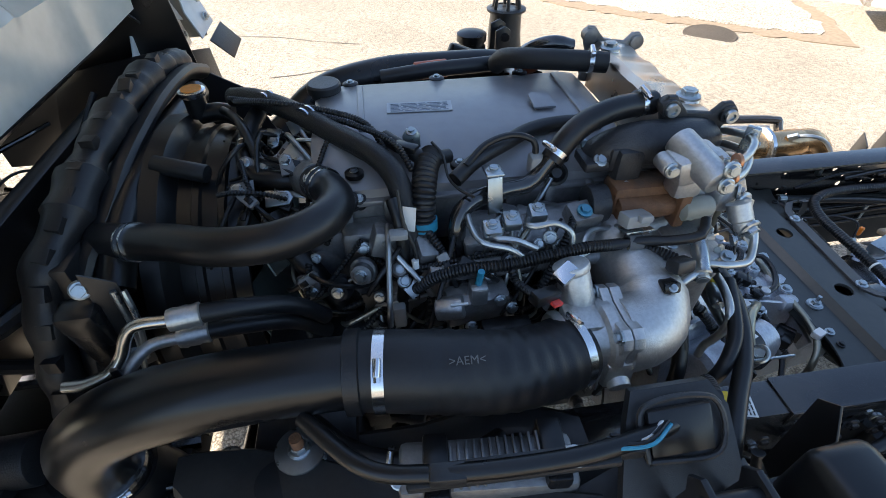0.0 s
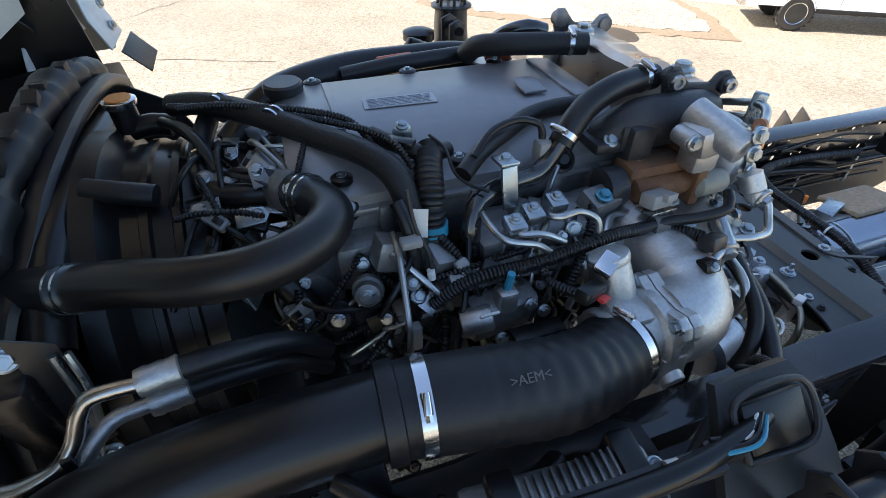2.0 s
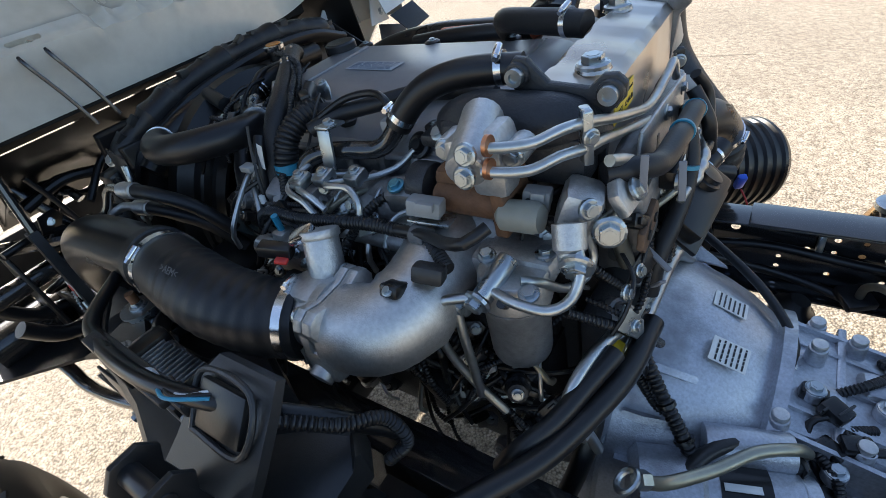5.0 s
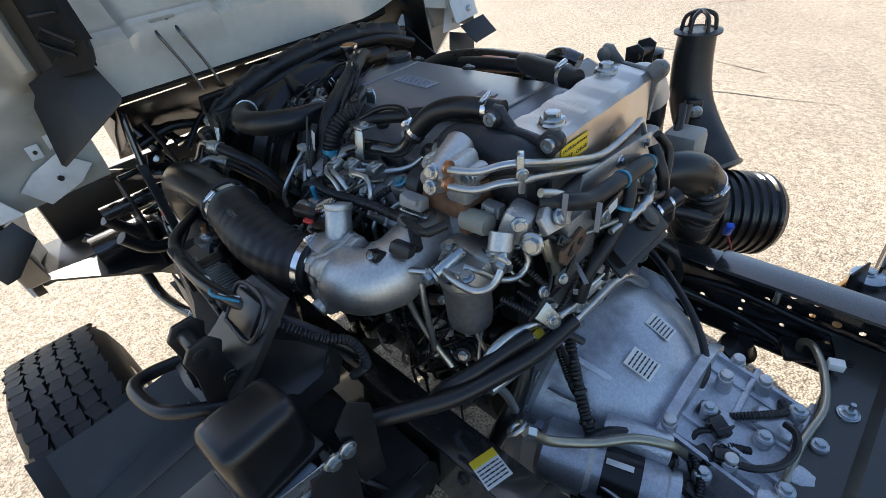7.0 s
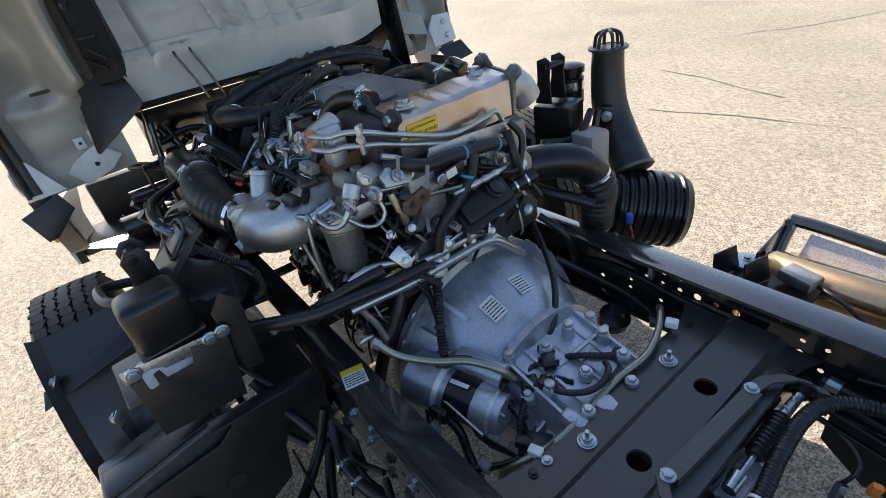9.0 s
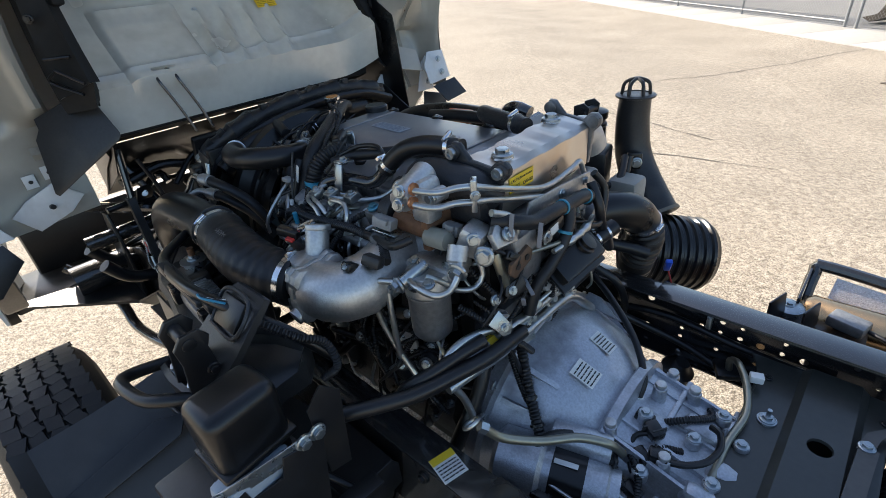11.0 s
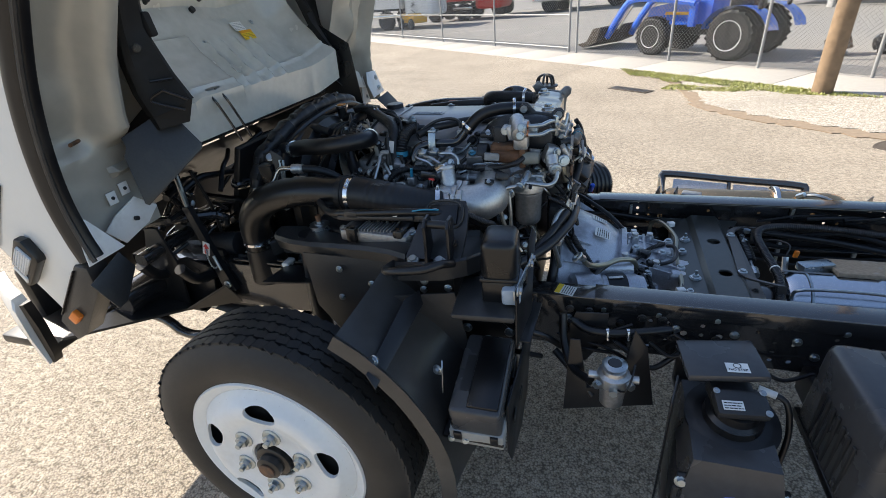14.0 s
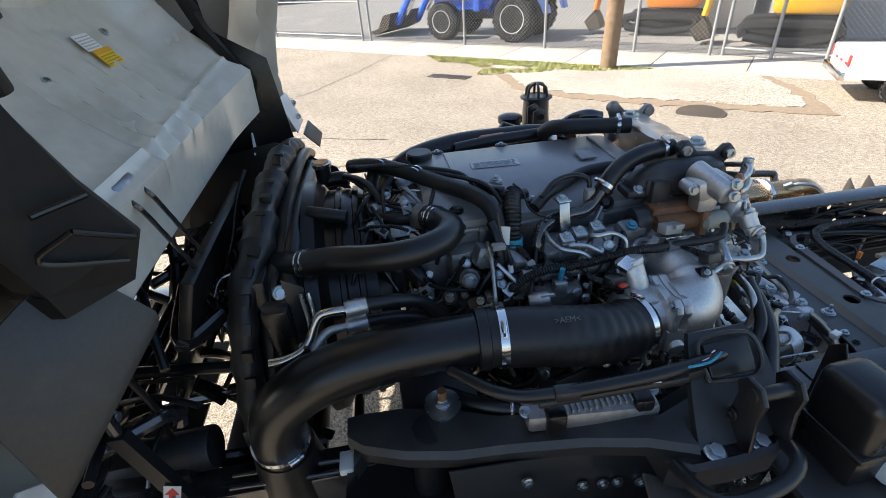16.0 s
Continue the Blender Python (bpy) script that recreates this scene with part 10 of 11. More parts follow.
part("drum", lathe((-0.55, 0.69, 0.7), (0.66, 0.66, -0.2), ribs, 44), PLASTIC, acl, "ribbed black drum")
part("snorkel", tube([(-0.655, 0.845, 1.2), (-0.655, 0.845, 1.1), (-0.64, 0.842, 1.0), (-0.6, 0.83, 0.92), (-0.545, 0.805, 0.85), (-0.5, 0.785, 0.8)], lambda u, s: 0.052 + 0.022 * u, 26, 0.02), PLASTIC_MATT, acl, "tall black snorkel pipe")
part("snorkel_rim", lathe((-0.655, 0.845, 1.2), (0, 0, 1), [(-0.01, 0.052), (-0.006, 0.066), (0.0, 0.066), (0.003, 0.05), (-0.02, 0.045)], 30), PLASTIC_MATT, acl)
for a in (0.4, 1.45, 2.5):
    e = Vector((math.cos(a), math.sin(a), 0)) * 0.046
    c0 = Vector((-0.655, 0.845, 1.2))
    part("cage_bar", tube([c0 + e, c0 + e * 0.8 + Vector((0, 0, 0.04)), c0 + Vector((0, 0, 0.052)), c0 - e * 0.8 + Vector((0, 0, 0.04)), c0 - e], 0.006, 8, 0.008), PLASTIC_MATT, acl)
part("snorkel_band", lathe((-0.51, 0.79, 0.81), (0.6, -0.25, -0.7), [(0, 0.075), (0, 0.079), (0.012, 0.079), (0.012, 0.075)], 30), mat("dull_band", (0.2, 0.17, 0.13), 0.4, metal=0.8), acl)
part("isolator_bracket", box((-0.6, 0.76, 1.0), (0.05, 0.02, 0.06), 0.006, (0, 0, 30)), PLASTIC, acl)
bolt(acl, (-0.585, 0.745, 1.0), (0.5, -0.8, 0), 0.022)
part("blue_plug", box((-0.385, 0.6, 0.735), (0.022, 0.018, 0.05), 0.005, (25, 0, 30)), BLUE, acl, "bright blue connector")
part("plug_lead", tube([(-0.38, 0.6, 0.712), (-0.36, 0.585, 0.68), (-0.35, 0.58, 0.63)], 0.003, 6), RED_INK, acl)
part("label", box((-0.36, 0.8, 0.74), (0.025, 0.018, 0.002), 0.0005, (30, 30, 0)), WHITE_LABEL, acl)
ih = thing("intake_hose", (-0.5, 0.4, 0.95), "large black intake hose with bellows down to the cleaner", "hose")
part("bend", tube([(-0.6, 0.24, 0.985), (-0.55, 0.3, 1.0), (-0.5, 0.37, 1.0), (-0.46, 0.44, 0.975), (-0.44, 0.49, 0.92)], 0.052, 26), PLASTIC, ih)
part("bellows", corrugated([(-0.44, 0.49, 0.92), (-0.44, 0.51, 0.86), (-0.46, 0.53, 0.79), (-0.48, 0.56, 0.72)], 0.056, 0.022, 0.006, 26), RUBBER_RIB, ih)
worm_clamp(ih, (-0.445, 0.48, 0.93), (0.1, 0.4, -0.9), 0.054, 0.012, (1, -0.3, 0.3))
part("tail", tube([(-0.56, 0.33, 0.92), (-0.5, 0.36, 0.9), (-0.44, 0.4, 0.88), (-0.4, 0.43, 0.86)], 0.018, 14), RUBBER, ih)
ps = thing("steering_reservoir", (-0.78, 0.82, 0.95), "black steering reservoir with cap on a bracket", "reservoir")
part("pot", lathe((-0.78, 0.8, 1.0), (0, 0, 1), [(0, 0.04), (0.01, 0.048), (0.1, 0.048), (0.105, 0.042), (0.115, 0.042), (0.118, 0.05), (0.14, 0.05), (0.145, 0.04), (0.15, 0.012)], 28), PLASTIC, ps)
part("silver_band", lathe((-0.78, 0.8, 1.06), (0, 0, 1), [(0, 0.048), (0, 0.05), (0.03, 0.05), (0.03, 0.048)], 28), CLAMP, ps)
part("bracket", box((-0.72, 0.66, 0.98), (0.14, 0.12, 0.16), 0.012, (0, 0, 15)), FRAME_DULL, ps, "black far cab mount bracket")
for y in (0.6, 0.67):
    part("arm", plate([(-0.03, -0.05), (0.03, -0.05), (0.025, 0.04), (0.03, 0.085), (0.01, 0.1), (-0.02, 0.09), (-0.02, 0.03)], 0.008, frame_of((-0.73, y, 1.12), (1, 0.2, 0), (0, 0, 1)), 0.002), FRAME_DULL, ps)
part("roller", cyl((-0.72, 0.59, 1.19), (-0.715, 0.68, 1.19), 0.012, seg=14), FRAME_DULL, ps)
part("tank", box((-0.56, 0.62, 0.93), (0.1, 0.1, 0.14), 0.02), mat("tan_tank", (0.3, 0.3, 0.27), 0.45, grain=0.15), ps, "pale translucent washer tank")
for pts in ([(-0.66, 0.5, 0.98), (-0.62, 0.56, 0.97), (-0.58, 0.6, 0.99), (-0.6, 0.68, 1.04)], [(-0.68, 0.52, 0.95), (-0.64, 0.6, 0.93), (-0.6, 0.68, 0.95), (-0.6, 0.72, 1.03)]):
    part("hose", tube(pts, 0.012, 12), RUBBER, ps)
# pipes over the far side of the valve cover
fh = thing("far_intake_pipe", (-0.95, 0.35, 1.18), "long black intake pipe beyond the valve cover", "pipe")
part("pipe", tube([(-1.35, 0.28, 1.1), (-1.25, 0.34, 1.17), (-1.1, 0.36, 1.2), (-0.95, 0.36, 1.205), (-0.8, 0.36, 1.2), (-0.7, 0.36, 1.16)], 0.04, 20, 0.03), PLASTIC, fh)
part("inner_hose", tube([(-1.1, 0.3, 1.215), (-0.98, 0.29, 1.23), (-0.86, 0.29, 1.235), (-0.8, 0.31, 1.23)], 0.018, 14), RUBBER, fh)
for a, b in (((-1.02, 0.3, 1.225), (-0.94, 0.31, 1.225)), ((-0.78, 0.28, 1.24), (-0.72, 0.26, 1.25))):
    part("orange_hose", cyl(a, b, 0.021, seg=18, r=0.003), ORANGE_HOSE, fh, "orange silicone joint")
part("heat_shield", loft([[(-0.82, 0.25, 1.2), (-0.74, 0.22, 1.24), (-0.66, 0.28, 1.2)], [(-0.8, 0.34, 1.21), (-0.72, 0.34, 1.26), (-0.64, 0.36, 1.21)], [(-0.78, 0.44, 1.15), (-0.7, 0.44, 1.2), (-0.63, 0.44, 1.15)]], closed=False, cap=False), STAINLESS, fh, "crumpled bright heat shield")
part("flap", box((-0.87, 0.47, 1.19), (0.1, 0.03, 0.05), 0.01, (0, 25, 20)), PLASTIC, fh)
eh = thing("egr_hose", (-0.75, 0.2, 1.27), "black hose with bright clamp into the cooler", "hose")
part("tube", tube([(-0.83, 0.26, 1.245), (-0.82, 0.23, 1.27), (-0.79, 0.19, 1.283), (-0.74, 0.165, 1.287), (-0.68, 0.145, 1.288), (-0.62, 0.13, 1.286)], 0.022, 18), BRAID, eh)
part("metal_bend", tube([(-0.78, 0.27, 1.25), (-0.75, 0.24, 1.285), (-0.71, 0.22, 1.3), (-0.67, 0.22, 1.29)], 0.018, 16), FRAME_PAINT, eh)
worm_clamp(eh, (-0.655, 0.139, 1.288), (1, -0.2, 0), 0.0225, 0.01, (0, -0.3, 1))

# ---- fittings on the near-side boxes
for sx, sy in ((-0.05, -0.142), (0.05, -0.142), (-0.078, 0.08), (-0.078, -0.06), (0.078, -0.06)):
    part("clip", inb(box((sx, sy, -0.055), (0.022 if abs(sy) > 0.1 else 0.008, 0.008 if abs(sy) > 0.1 else 0.022, 0.03), 0.002), fm), PLASTIC, fx)
part("lid_step", inb(box((0.02, 0.0, 0.052), (0.085, 0.24, 0.012), 0.005), fm), PLASTIC, fx, "raised panel of the lid")
for y, z in ((-0.8, 0.57), (-0.7, 0.56)):
    part("slot", cyl((-0.541, y, z), (-0.5385, y, z), 0.022, seg=20), INK, fx)
ring = lathe((0.03, -0.7, 0.585), (0, -0.2, 1), [(0, 0.1), (0.004, 0.118), (0.012, 0.118), (0.016, 0.1), (0.02, 0.092)], 40)
part("lock_ring", ring, RUBBER, dt, "black ribbed lock ring")
top_m = frame_of((0.03, -0.735, 0.68), (1, 0.12, 0), (-0.1, 0.9, 0.3))
part("module_cap", inb(box((0, 0, 0), (0.13, 0.075, 0.035), 0.012), top_m), PLASTIC_MATT, dt, "dark grey module cap")
label_bars(dt, top_m @ Matrix.Translation((-0.05, -0.025, 0.018)), 0.05, 0.025, 3, WHITE_LABEL, seed=12)
for x, y in ((-0.055, 0.028), (0.055, 0.028), (0.055, -0.028)):
    bolt(dt, top_m @ Vector((x, y, 0.017)), top_m.to_3x3() @ Vector((0, 0, 1)), 0.01)
for x in (-0.11, -0.06, 0.0, 0.07, 0.13):
    part("tank_rib", box((x, -0.862, 0.42), (0.012, 0.012, 0.12), 0.003), PLASTIC_MATT, dt)
part("ring_plate", lathe((-0.28, -0.67, 0.7), (0, 0, 1), [(0, 0.034), (0.004, 0.036), (0.008, 0.03)], 26), GALV, sepr, "zinc collar under the priming cap")
for p, d in (((-0.24, -0.7, 0.66), (0.6, -0.8, 0)), ((-0.32, -0.7, 0.65), (-0.6, -0.8, 0)), ((-0.28, -0.716, 0.645), (0, -1, 0))):
    part("port_nut", cyl(Vector(p), Vector(p) + Vector(d) * 0.016, 0.012, hexa=True), GALV, sepr)
part("sensor_lead", tube([(-0.27, -0.71, 0.645), (-0.25, -0.73, 0.66), (-0.235, -0.71, 0.69), (-0.225, -0.66, 0.7)], 0.003, 8), RUBBER, sepr)
nr = random.Random(41)
for k in range(16):
    x = -0.48 + 0.055 * k
    bolt(chassis, (x, -0.4465, 0.735 - 0.05 * (k % 3)), (0, -1, 0), 0.016, GALV if k % 4 else FRAME_DULL)
for k in range(7):
    a = Vector((nr.uniform(-0.5, 0.1), -0.47, nr.uniform(0.6, 0.7)))
    hose("rail_line", [a, a + Vector((0.06, -0.02, -0.03)), a + Vector((0.12, -0.03, nr.uniform(-0.08, 0.02))), a + Vector((0.2, -0.01, nr.uniform(-0.14, 0.02)))], nr.choice((0.006, 0.009)), "thin black line along the near rail")


# ---------------------------------------------------------------- final seating of things on the truck
for ob, shift in ((cross, (0.015, 0.02, -0.052)), (sp, (0.055, 0.0, -0.04)), (rear, (-0.02, -0.025, -0.04)), (st, (0.06, -0.03, 0.045)), (ts, (-0.09, 0.05, 0.0)),
                  (nh, (0.02, -0.03, 0.035)), (guard, (-0.065, -0.095, 0.02)), (dpf, (-0.04, 0.0, 0.01)), (gbk, (-0.05, 0.0, 0.02)), (fx, (0.0, -0.03, 0.035)), (ac, (0.0, -0.02, 0.03)),
                  (uh, (0.0, -0.02, 0.02)), (ecu, (0.01, -0.03, 0.02))):
    ob.location += Vector(shift)

# ---------------------------------------------------------------- beyond the fence and across the road
BLUE_PAINT = mat("tractor_blue", (0.015, 0.1, 0.55), 0.3, grain=0.08, coat=0.4)
YELLOW_PAINT = mat("machine_yellow", (0.75, 0.4, 0.02), 0.35, grain=0.08, coat=0.3)
ORANGE_PAINT = mat("machine_orange", (0.75, 0.22, 0.03), 0.35, grain=0.08, coat=0.3)
RED_PAINT = mat("truck_red", (0.5, 0.03, 0.02), 0.35, grain=0.08)
WHITE_PAINT = mat("vehicle_white", (0.78, 0.79, 0.79), 0.3, grain=0.03, coat=0.4)
BEIGE_PAINT = mat("vehicle_beige", (0.5, 0.45, 0.36), 0.4, grain=0.06)
DARK_GLASS = mat("tinted_glass", (0.03, 0.04, 0.045), 0.08, grain=0.1, coat=1.0)
GREY_WALL = mat("grey_render", (0.3, 0.31, 0.33), 0.8, grain=0.1, scale=6)
PALE_WALL = mat("pale_render", (0.62, 0.61, 0.58), 0.8, grain=0.06, scale=6)
CHROME = mat("chrome", (0.7, 0.7, 0.7), 0.12, metal=1.0)


def plain_wheel(parent, c, ax, r, w, rim, name="wheel"):
    """A vehicle wheel seen from afar: tyre with lugs, rim and hub."""
    ax = Vector(ax).normalized()
    ty = part(name, lathe(Vector(c), ax, [(-w / 2, r * 0.55), (-w / 2, r * 0.88), (-w * 0.38, r * 0.98), (w * 0.38, r * 0.98), (w / 2, r * 0.88), (w / 2, r * 0.55)], 36), TYRE, parent)
    lug = bmesh.new()
    up = Vector((0, 0, 1))
    side = up.cross(ax).normalized()
    for k in range(22):
        for sg in (-1, 1):
            a = 2 * math.pi * (k + 0.25 * sg) / 22
            e = side * math.cos(a) + up * math.sin(a)
            t = -side * math.sin(a) + up * math.cos(a)
            m = frame_of(Vector(c) + e * r * 0.99 + ax * w * 0.24 * sg, ax + t * 0.5 * sg, t)
            v = [lug.verts.new(m @ Vector((sx * w * 0.25, sy * r * 0.05, sz * r * 0.03))) for sz in (-1, 1) for sx, sy in ((-1, -1), (1, -1), (1, 1), (-1, 1))]
            for q in ((4, 5, 6, 7), (0, 1, 5, 4), (1, 2, 6, 5), (2, 3, 7, 6), (3, 0, 4, 7)):
                lug.faces.new([v[i] for i in q])
    tagged(part("tread", lug, TYRE, ty, smooth=False), kind="stuff")
    part("rim", lathe(Vector(c), ax, [(w * 0.36, r * 0.1), (w * 0.38, r * 0.32), (w * 0.42, r * 0.46), (w * 0.49, r * 0.55), (w * 0.53, r * 0.6), (w * 0.5, r * 0.6), (-w * 0.4, r * 0.57)], 32), rim, ty)
    part("hub", cyl(Vector(c) + ax * w * 0.3, Vector(c) + ax * w * 0.46, r * 0.14, seg=16), rim, ty)


tr = thing("farm_tractor", along(0.0, 1.4), "blue compact tractor with front loader behind the fence", "tractor")
for s, r, w in ((-1.06, 0.45, 0.3), (1.0, 0.53, 0.36)):
    for d in (0.72, 1.9):
        plain_wheel(tr, along(s, d, r), -FN if d < 1 else FN, r, w, WHITE_PAINT)
body_m = frame_of(along(-0.25, 1.42, 0), FD, FN) @ Matrix.Diagonal((1.45, 1.3, 1.15, 1))


def inm(bm_, m_):
    bmesh.ops.transform(bm_, matrix=m_, verts=bm_.verts[:])
    return bm_


hood = loft([[(-0.95, -0.22, 0.62), (-0.95, 0.22, 0.62), (-0.95, 0.2, 0.92), (-0.95, -0.2, 0.92)], [(-0.5, -0.25, 0.58), (-0.5, 0.25, 0.58), (-0.5, 0.23, 1.02), (-0.5, -0.23, 1.02)], [(0.3, -0.26, 0.62), (0.3, 0.26, 0.62), (0.3, 0.24, 1.06), (0.3, -0.24, 1.06)]])
part("hood", inm(hood, body_m), BLUE_PAINT, tr, "glossy blue bonnet")
part("chassis", inm(box((0.1, 0, 0.5), (1.7, 0.3, 0.22), 0.03), body_m), FRAME_DULL, tr)
part("yellow_stripe", inm(box((-0.25, -0.27, 0.82), (0.6, 0.01, 0.06), 0.003), body_m), YELLOW_PAINT, tr)
for y in (-0.42, 0.42):
    fen = loft([[(0.88 + 0.52 * math.cos(a), y - 0.2, 0.47 + 0.52 * math.sin(a)) for a in [radians(q) for q in range(10, 171, 16)]], [(0.88 + 0.52 * math.cos(a), y + 0.18, 0.44 + 0.52 * math.sin(a)) for a in [radians(q) for q in range(10, 171, 16)]]], closed=False, cap=False)
    part("fender", inm(fen, body_m), BLUE_PAINT, tr)
    part("loader_arm", inm(tube([(-1.75, y * 0.9, 0.3), (-1.5, y * 0.9, 0.75), (-1.2, y * 0.9, 1.12), (-0.6, y * 0.9, 1.14), (0.1, y * 0.9, 1.05)], 0.07, 8, 0.06, flat=1.6), body_m), BLUE_PAINT, tr, "blue loader arm")
    part("loader_post", inm(box((0.05, y * 0.9, 0.85), (0.12, 0.08, 0.55), 0.01), body_m), BLUE_PAINT, tr)
    part("cylinder", inm(cyl((-1.5, y * 0.9, 0.5), (-1.2, y * 0.9, 1.0), 0.03, seg=12), body_m), CHROME, tr)
    part("roll_bar", inm(cyl((1.15, y, 0.9), (1.2, y, 2.1), 0.035, seg=12), body_m), FRAME_DULL, tr)
part("headlamp", inm(box((-0.93, -0.13, 0.86), (0.04, 0.1, 0.14), 0.01), body_m), GLASS_LAMP, tr)
part("seat", inm(box((0.75, 0, 1.05), (0.4, 0.42, 0.4), 0.06), body_m), PLASTIC, tr)
bk = loft([[(-1.75, y, 0.55), (-1.85, y, 0.2), (-2.2, y, 0.05), (-2.35, y, 0.12), (-2.1, y, 0.2), (-1.95, y, 0.5)] for y in (-0.6, 0.6)])
part("bucket", inm(bk, body_m), IRON, tr, "worn dark loader bucket")


def excavator(name, s, d, paint, h, label):
    t = thing(name, along(s, d), label, "excavator")
    m = frame_of(along(s, d, 0), FD, FN) @ Matrix.Diagonal((1.05, 1.05, 1.0, 1))
    for y in (-0.45, 0.45):
        part("track", inm(tube([(-0.7, y, 0.2), (-0.75, y, 0.32), (-0.6, y, 0.4), (0.6, y, 0.4), (0.75, y, 0.32), (0.7, y, 0.2), (0.0, y, 0.1), (-0.7, y, 0.2)], 0.1, 8, 0.05), m), FRAME_DULL, t)
    part("body", inm(box((0.2, 0, 0.85), (1.1, 0.9, 0.55), 0.12), m), paint, t)
    part("cabin", inm(box((0.0, 0.1, 1.45), (0.7, 0.7, 0.8), 0.06), m), DARK_GLASS, t)
    part("roof", inm(box((0.0, 0.1, 1.88), (0.8, 0.8, 0.08), 0.03), m), paint, t)
    part("boom", inm(tube([(-0.3, -0.2, 0.9), (-0.8, -0.3, h), (-1.3, -0.35, h + 0.05)], 0.09, 8, 0.08), m), paint, t, "bent boom")
    part("stick", inm(tube([(-1.3, -0.35, h + 0.1), (-1.45, -0.35, 0.55)], 0.07, 8, 0.08), m), paint, t)
    part("ram", inm(cyl((-0.45, -0.25, 0.9), (-0.9, -0.3, h - 0.15), 0.035, seg=10), m), CHROME, t)
    part("bucket", inm(loft([[(-1.45, y, 0.55), (-1.65, y, 0.3), (-1.5, y, 0.08), (-1.25, y, 0.15), (-1.35, y, 0.4)] for y in (-0.55, -0.15)]), m), IRON, t)


excavator("loader_machine", 4.0, 2.6, ORANGE_PAINT, 1.5, "orange compact digger parked behind the fence")
excavator("yellow_digger", 6.6, 1.6, YELLOW_PAINT, 1.55, "yellow mini excavator with folded arm")


def box_truck(s, d, paint, length, h, label, heading=0.0):
    t = thing("box_truck", along(s, d), label, "truck", "trucks parked in the yard")
    m = frame_of(along(s, d, 0), FD, FN) @ pose(0, 0, 0, 0, 0, heading) @ Matrix.Diagonal((1.2, 1.2, 1.2, 1))
    bx = part("box_body", inm(box((0, 0, 0.9 + h / 2), (length, 2.2, h), 0.04), m), paint, t)
    for i in (-1, 1):
        part("edge_trim", inm(box((i * length / 2, -1.1, 0.95 + h / 2), (0.06, 0.05, h), 0.01), m), CHROME, bx)
    part("skirt_rail", inm(box((0, -1.08, 0.88), (length, 0.06, 0.1), 0.01), m), FRAME_DULL, t)
    part("lamp_bar", inm(box((-length * 0.2, -1.12, 0.93), (0.5, 0.02, 0.06), 0.004), m), RED_INK, t)
    part("bumper", inm(box((length * 0.3, -1.1, 0.6), (length * 0.4, 0.06, 0.12), 0.01), m), CHROME, t)
    for x in (-length * 0.32, length * 0.3):
        for y in (-0.9, 0.9):
            plain_wheel(t, m @ Vector((x, y, 0.42)), m.to_3x3() @ Vector((0, -1 if y < 0 else 1, 0)), 0.5, 0.33, FRAME_DULL)
    part("cab_body", inm(box((length / 2 + 0.8, 0, 1.3), (1.4, 2.0, 1.6), 0.2, seg=3), m), paint, t)
    part("windscreen", inm(box((length / 2 + 1.0, -1.0, 1.7), (0.8, 0.04, 0.5), 0.02), m), DARK_GLASS, t)


box_truck(*to_line(-14.0, 28.0), WHITE_PAINT, 4.6, 2.2, "white box truck parked in the yard", 35)
box_truck(*to_line(-9.6, 31.5), RED_PAINT, 2.6, 0.9, "red utility truck parked in the yard", 35)
box_truck(*to_line(-5.4, 34.0), BEIGE_PAINT, 4.4, 2.0, "beige motorhome parked in the yard", 40)
box_truck(*to_line(-1.5, 36.0), WHITE_PAINT, 4.4, 2.0, "white van parked far back in the yard", 45)
box_truck(*to_line(2.0, 37.0), GREY_WALL, 3.0, 1.4, "grey dump truck parked far back in the yard", 45)
lift = thing("scissor_lift", along(-19.3, 3.2), "yellow scissor lift behind the gate", "lift")
lmx = frame_of(along(-19.3, 3.2, 0), FD, FN) @ Matrix.Diagonal((1.25, 1.25, 1.25, 1))
part("base", inm(box((0, 0, 0.45), (1.4, 0.7, 0.4), 0.06), lmx), YELLOW_PAINT, lift)
for x in (-0.5, 0.5):
    plain_wheel(lift, lmx @ Vector((x, -0.4, 0.22)), -FN, 0.275, 0.15, WHITE_PAINT)
for i in range(3):
    for sg in (-1, 1):
        part("scissor_arm", inm(cyl((-0.55 * sg, -0.2, 0.7 + 0.3 * i), (0.55 * sg, -0.2, 1.0 + 0.3 * i), 0.03, seg=8), lmx), FENCE, lift)
part("platform", inm(box((0, 0, 1.75), (1.5, 0.75, 0.12), 0.02), lmx), YELLOW_PAINT, lift)

bld = thing("yard_building", along(1, 16), "low grey building with a deep roof and pale columns", "building")
part("wall", inm(box((1, 17.2, 1.6), (18, 0.3, 3.2), 0.02), frame_of(along(0, 0), FD, FN)), GREY_WALL, bld)
part("roof", inm(box((1, 15.6, 3.3), (19, 4.0, 0.35), 0.03), frame_of(along(0, 0), FD, FN)), BEIGE_PAINT, bld)
for i in range(8):
    part("column", inm(box((-7.5 + i * 2.2, 14.0, 1.6), (0.22, 0.22, 3.2), 0.02), frame_of(along(0, 0), FD, FN)), PALE_WALL, bld)
    w = part("window", inm(box((-6.4 + i * 2.2, 17.02, 1.9), (1.5, 0.06, 1.3), 0.01), frame_of(along(0, 0), FD, FN)), DARK_GLASS, bld)
    part("frame", inm(box((-6.4 + i * 2.2, 16.98, 1.9), (0.06, 0.06, 1.3), 0.01), frame_of(along(0, 0), FD, FN)), WHITE_PAINT, w)
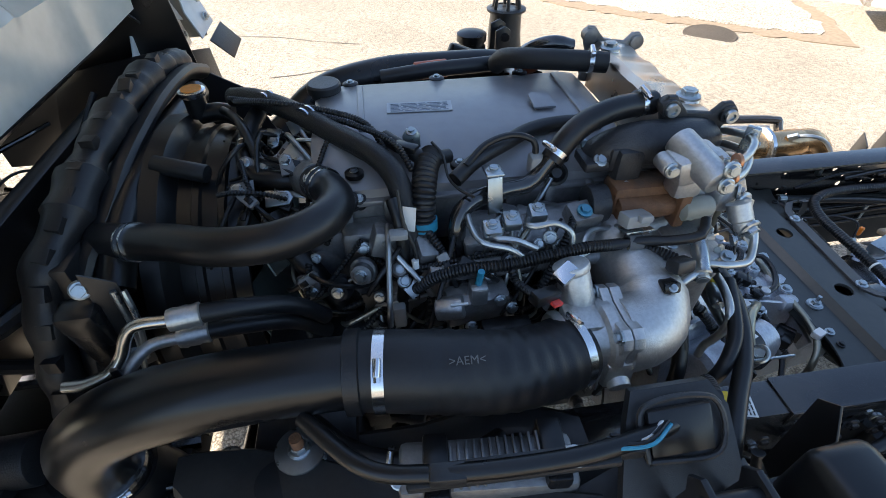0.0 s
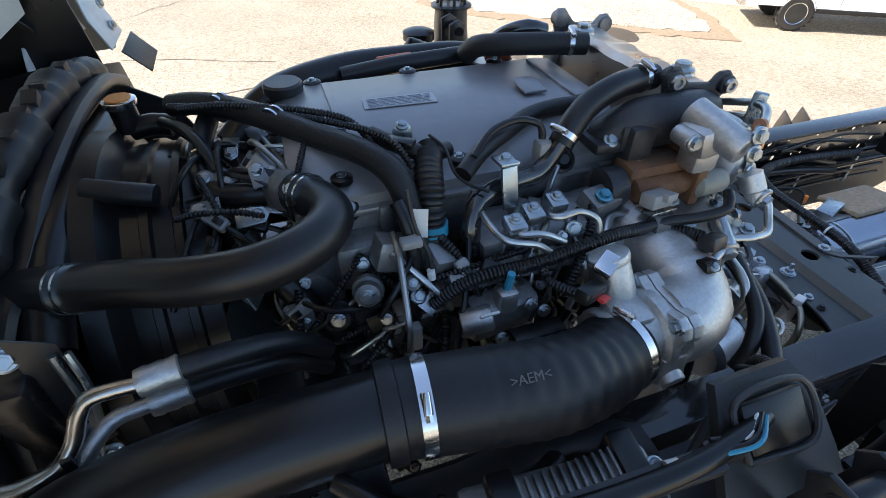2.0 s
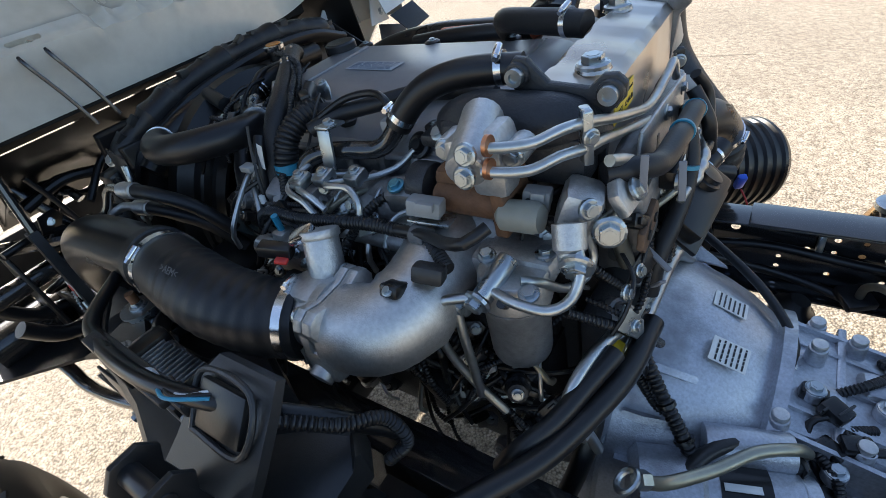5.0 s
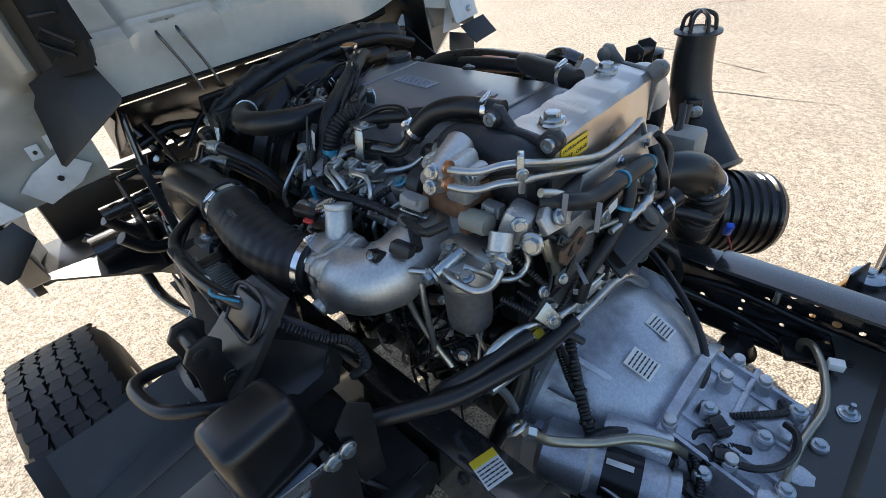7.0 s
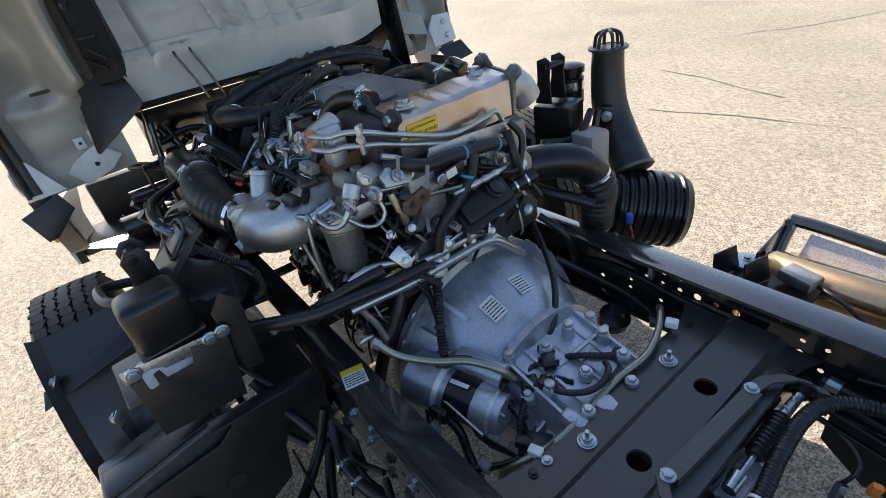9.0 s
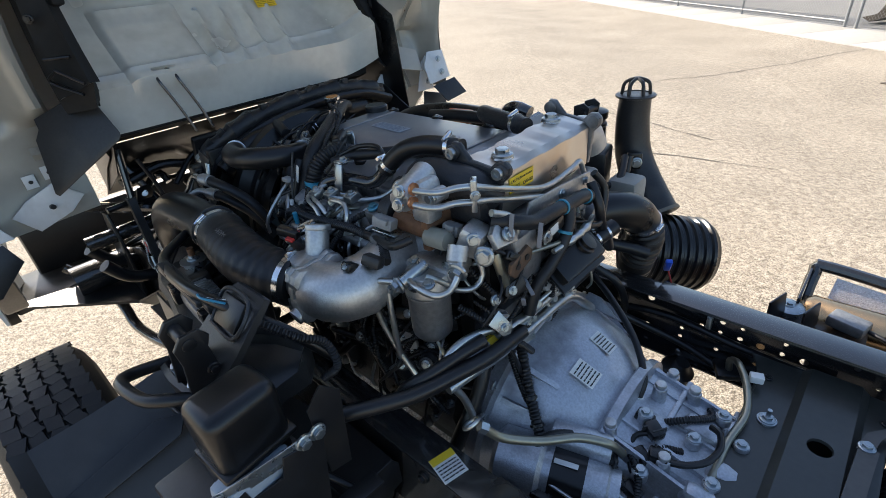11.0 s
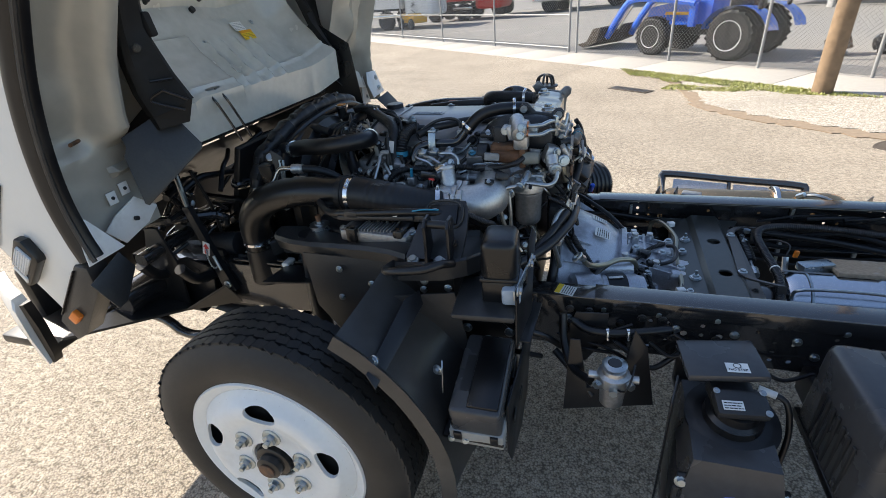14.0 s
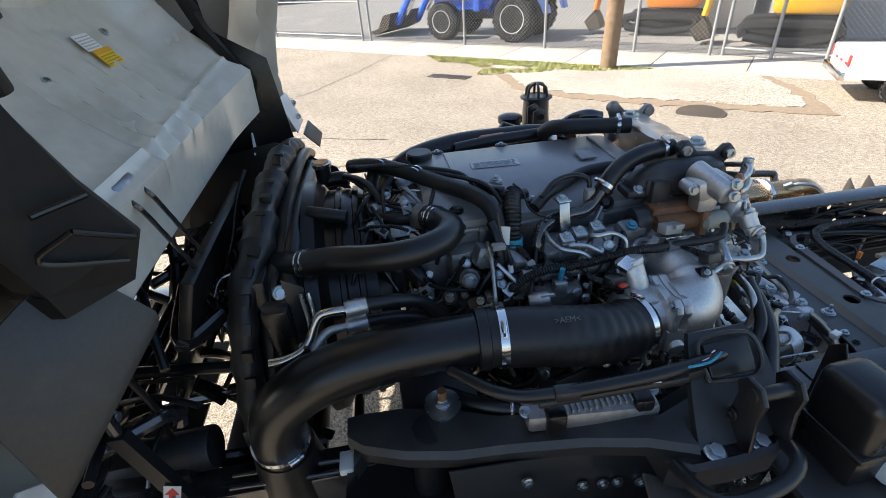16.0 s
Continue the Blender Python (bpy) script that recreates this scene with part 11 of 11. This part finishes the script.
off = thing("side_building", (7.6, 9.8, YARD_Z), "grey rendered building beside the gate", "building")
part("grey_wall", box((9.6, 9.2, 1.7), (3.4, 3.4, 4.0), 0.03, (0, 0, -28)), GREY_WALL, off)
part("pale_wall", box((7.3, 11.6, 1.7), (2.2, 2.2, 4.0), 0.03, (0, 0, -28)), PALE_WALL, off)
part("blue_sign", box((8.6, 7.55, 1.25), (0.3, 0.02, 0.32), 0.004, (0, 0, -28)), BLUE_PAINT, off, "small blue sign plate")

gate = thing("side_gate", (5.8, 6.8, YARD_Z), "chain-link double gate standing across the drive", "gate")
ga, gz = Vector((5.3, 7.6, YARD_Z)), Vector((6.7, 5.6, YARD_Z))
for k in range(4):
    p = ga.lerp(gz, k / 3)
    part("gate_post", cyl(p, p + Vector((0, 0, 2.1)), 0.03, seg=12), FENCE, gate)
for z in (0.15, 1.1, 2.0):
    part("gate_rail", cyl(ga + Vector((0, 0, z)), gz + Vector((0, 0, z)), 0.02, seg=10), FENCE, gate)
mesh = bmesh.new()
gl = (gz - ga).length
k = -2.0
while k < gl:
    for sg in (1, -1):
        a0, a1 = max(0, k), min(gl, k + 2)
        za, zb = (a0 - k, a1 - k) if sg > 0 else (2 - (a0 - k), 2 - (a1 - k))
        p, q = ga.lerp(gz, a0 / gl) + Vector((0, 0, za + 0.05)), ga.lerp(gz, a1 / gl) + Vector((0, 0, zb + 0.05))
        for o in (Vector((0, 0, 0.003)), Vector((0.003, 0.002, 0))):
            mesh.faces.new([mesh.verts.new(v) for v in (p - o, q - o, q + o, p + o)])
    k += 0.075
tagged(part("chain_mesh", mesh, FENCE, gate, smooth=False), kind="stuff")

# parked white pickup across the road
pk = thing("pickup_truck", (5.6, 4.2, YARD_Z), "white crew pickup parked across the road", "pickup")
pm = pose(5.25, 4.1, YARD_Z, 0, 0, -32) @ Matrix.Diagonal((0.54, 0.54, 0.54, 1))
sec = []
for y, k in ((-0.02, 0.94), (0.03, 1.0), (1.62, 1.0), (1.67, 0.94)):
    sec.append([(-1.15, y, 0.55), (4.15, y, 0.5), (4.3, y, 0.62), (4.28, y, 0.95 * k), (3.9, y, 1.05 * k), (3.0, y, 1.1 * k), (2.95, y, 1.12 * k), (-1.15, y, 1.12 * k)])
part("body", inm(loft(sec), pm), WHITE_PAINT, pk)
cab2 = []
for y, k in ((0.06, 0.0), (0.2, 1.0), (1.45, 1.0), (1.59, 0.0)):
    cab2.append([(0.65, y, 1.1), (3.1, y, 1.1), (2.45, y, 1.1 + 0.62 * k), (2.3, y, 1.1 + 0.68 * k), (0.95, y, 1.1 + 0.68 * k), (0.75, y, 1.1 + 0.6 * k)])
part("greenhouse", inm(loft(cab2), pm), DARK_GLASS, pk, "dark glazed cabin")
part("roof", inm(box((1.65, 0.83, 1.78), (1.3, 1.2, 0.05), 0.02), pm), WHITE_PAINT, pk)
part("rear_bumper", inm(box((-1.22, 0.83, 0.6), (0.16, 1.66, 0.2), 0.04), pm), CHROME, pk, "chrome rear bumper")
part("tailgate", inm(box((-1.165, 0.83, 0.9), (0.04, 1.4, 0.42), 0.02), pm), WHITE_PAINT, pk)
for y in (0.2, 0.62, 1.05):
    part("reflector", inm(box((-1.19, y, 0.88), (0.02, 0.18, 0.05), 0.004), pm), RED_INK, pk)
for y in (0.06, 1.6):
    part("tail_lamp", inm(box((-1.15, y, 0.95), (0.08, 0.14, 0.26), 0.02), pm), RED_INK, pk)
for x in (0.85, 1.95):
    part("door_line", inm(box((x, -0.012, 0.85), (0.012, 0.02, 0.5), 0), pm), INK, pk)
part("sill", inm(box((1.6, 0.0, 0.48), (2.4, 0.1, 0.1), 0.02), pm), PLASTIC, pk)
part("mirror", inm(box((2.5, -0.14, 1.2), (0.12, 0.2, 0.16), 0.04), pm), PLASTIC, pk)
for x in (0.0, 3.2):
    for y, ax in ((0.1, pm.to_3x3() @ Vector((0, -1, 0))), (1.55, pm.to_3x3() @ Vector((0, 1, 0)))):
        plain_wheel(pk, pm @ Vector((x, y, 0.4)), ax, 0.4 * 0.54, 0.26 * 0.54, CHROME)

rw = thing("dual_road_wheel", (2.35, 0.85, 0), "rear dual truck tyre with worn tan tread", "wheel")
RWZ = 0.44 + fall(2.65, 0.98)
tyre(rw, Vector((2.65, 0.98, RWZ)), 1)
part("rim", lathe((2.65, 0.98, RWZ), (0, 1, 0), [(-0.2, 0.27), (-0.02, 0.285), (0.01, 0.3), (0.0, 0.27), (-0.1, 0.2), (-0.1, 0.05)], 40), WHEEL_WHITE, rw)

# trees far behind the yard
def tree(at, h, seed):
    r = random.Random(seed)
    t = thing("tree", at, "green leafy tree far behind the yard", "tree", "trees beyond the yard")
    part("trunk", tube([at, at + Vector((0.1, 0, h * 0.4)), at + Vector((0, 0.1, h * 0.7))], lambda u, s: 0.16 - 0.1 * u, 8, 0.3), POLE_WOOD, t)
    cr_ = bmesh.new()
    for k in range(700):
        a, u = r.uniform(0, 6.28), r.random() ** 0.5
        rr_ = h * 0.33 * u * r.uniform(0.6, 1.1)
        c = at + Vector((rr_ * math.cos(a), rr_ * math.sin(a), h * (0.45 + 0.5 * r.random())))
        d1 = Vector((r.uniform(-1, 1), r.uniform(-1, 1), r.uniform(-0.5, 0.5))).normalized() * 0.22
        d2 = d1.orthogonal().normalized() * 0.14
        cr_.faces.new([cr_.verts.new(c - d1), cr_.verts.new(c + d2), cr_.verts.new(c + d1), cr_.verts.new(c - d2)])
    part("crown", cr_, mat("foliage", (0.06, 0.1, 0.025), 0.6, grain=0.5, scale=1.5), t, smooth=False)


for i in range(9):
    tree(along(-14 + i * 6.5 + (i % 3), 30 + (i * 5) % 7), 6.5 + (i * 3) % 4, 40 + i)
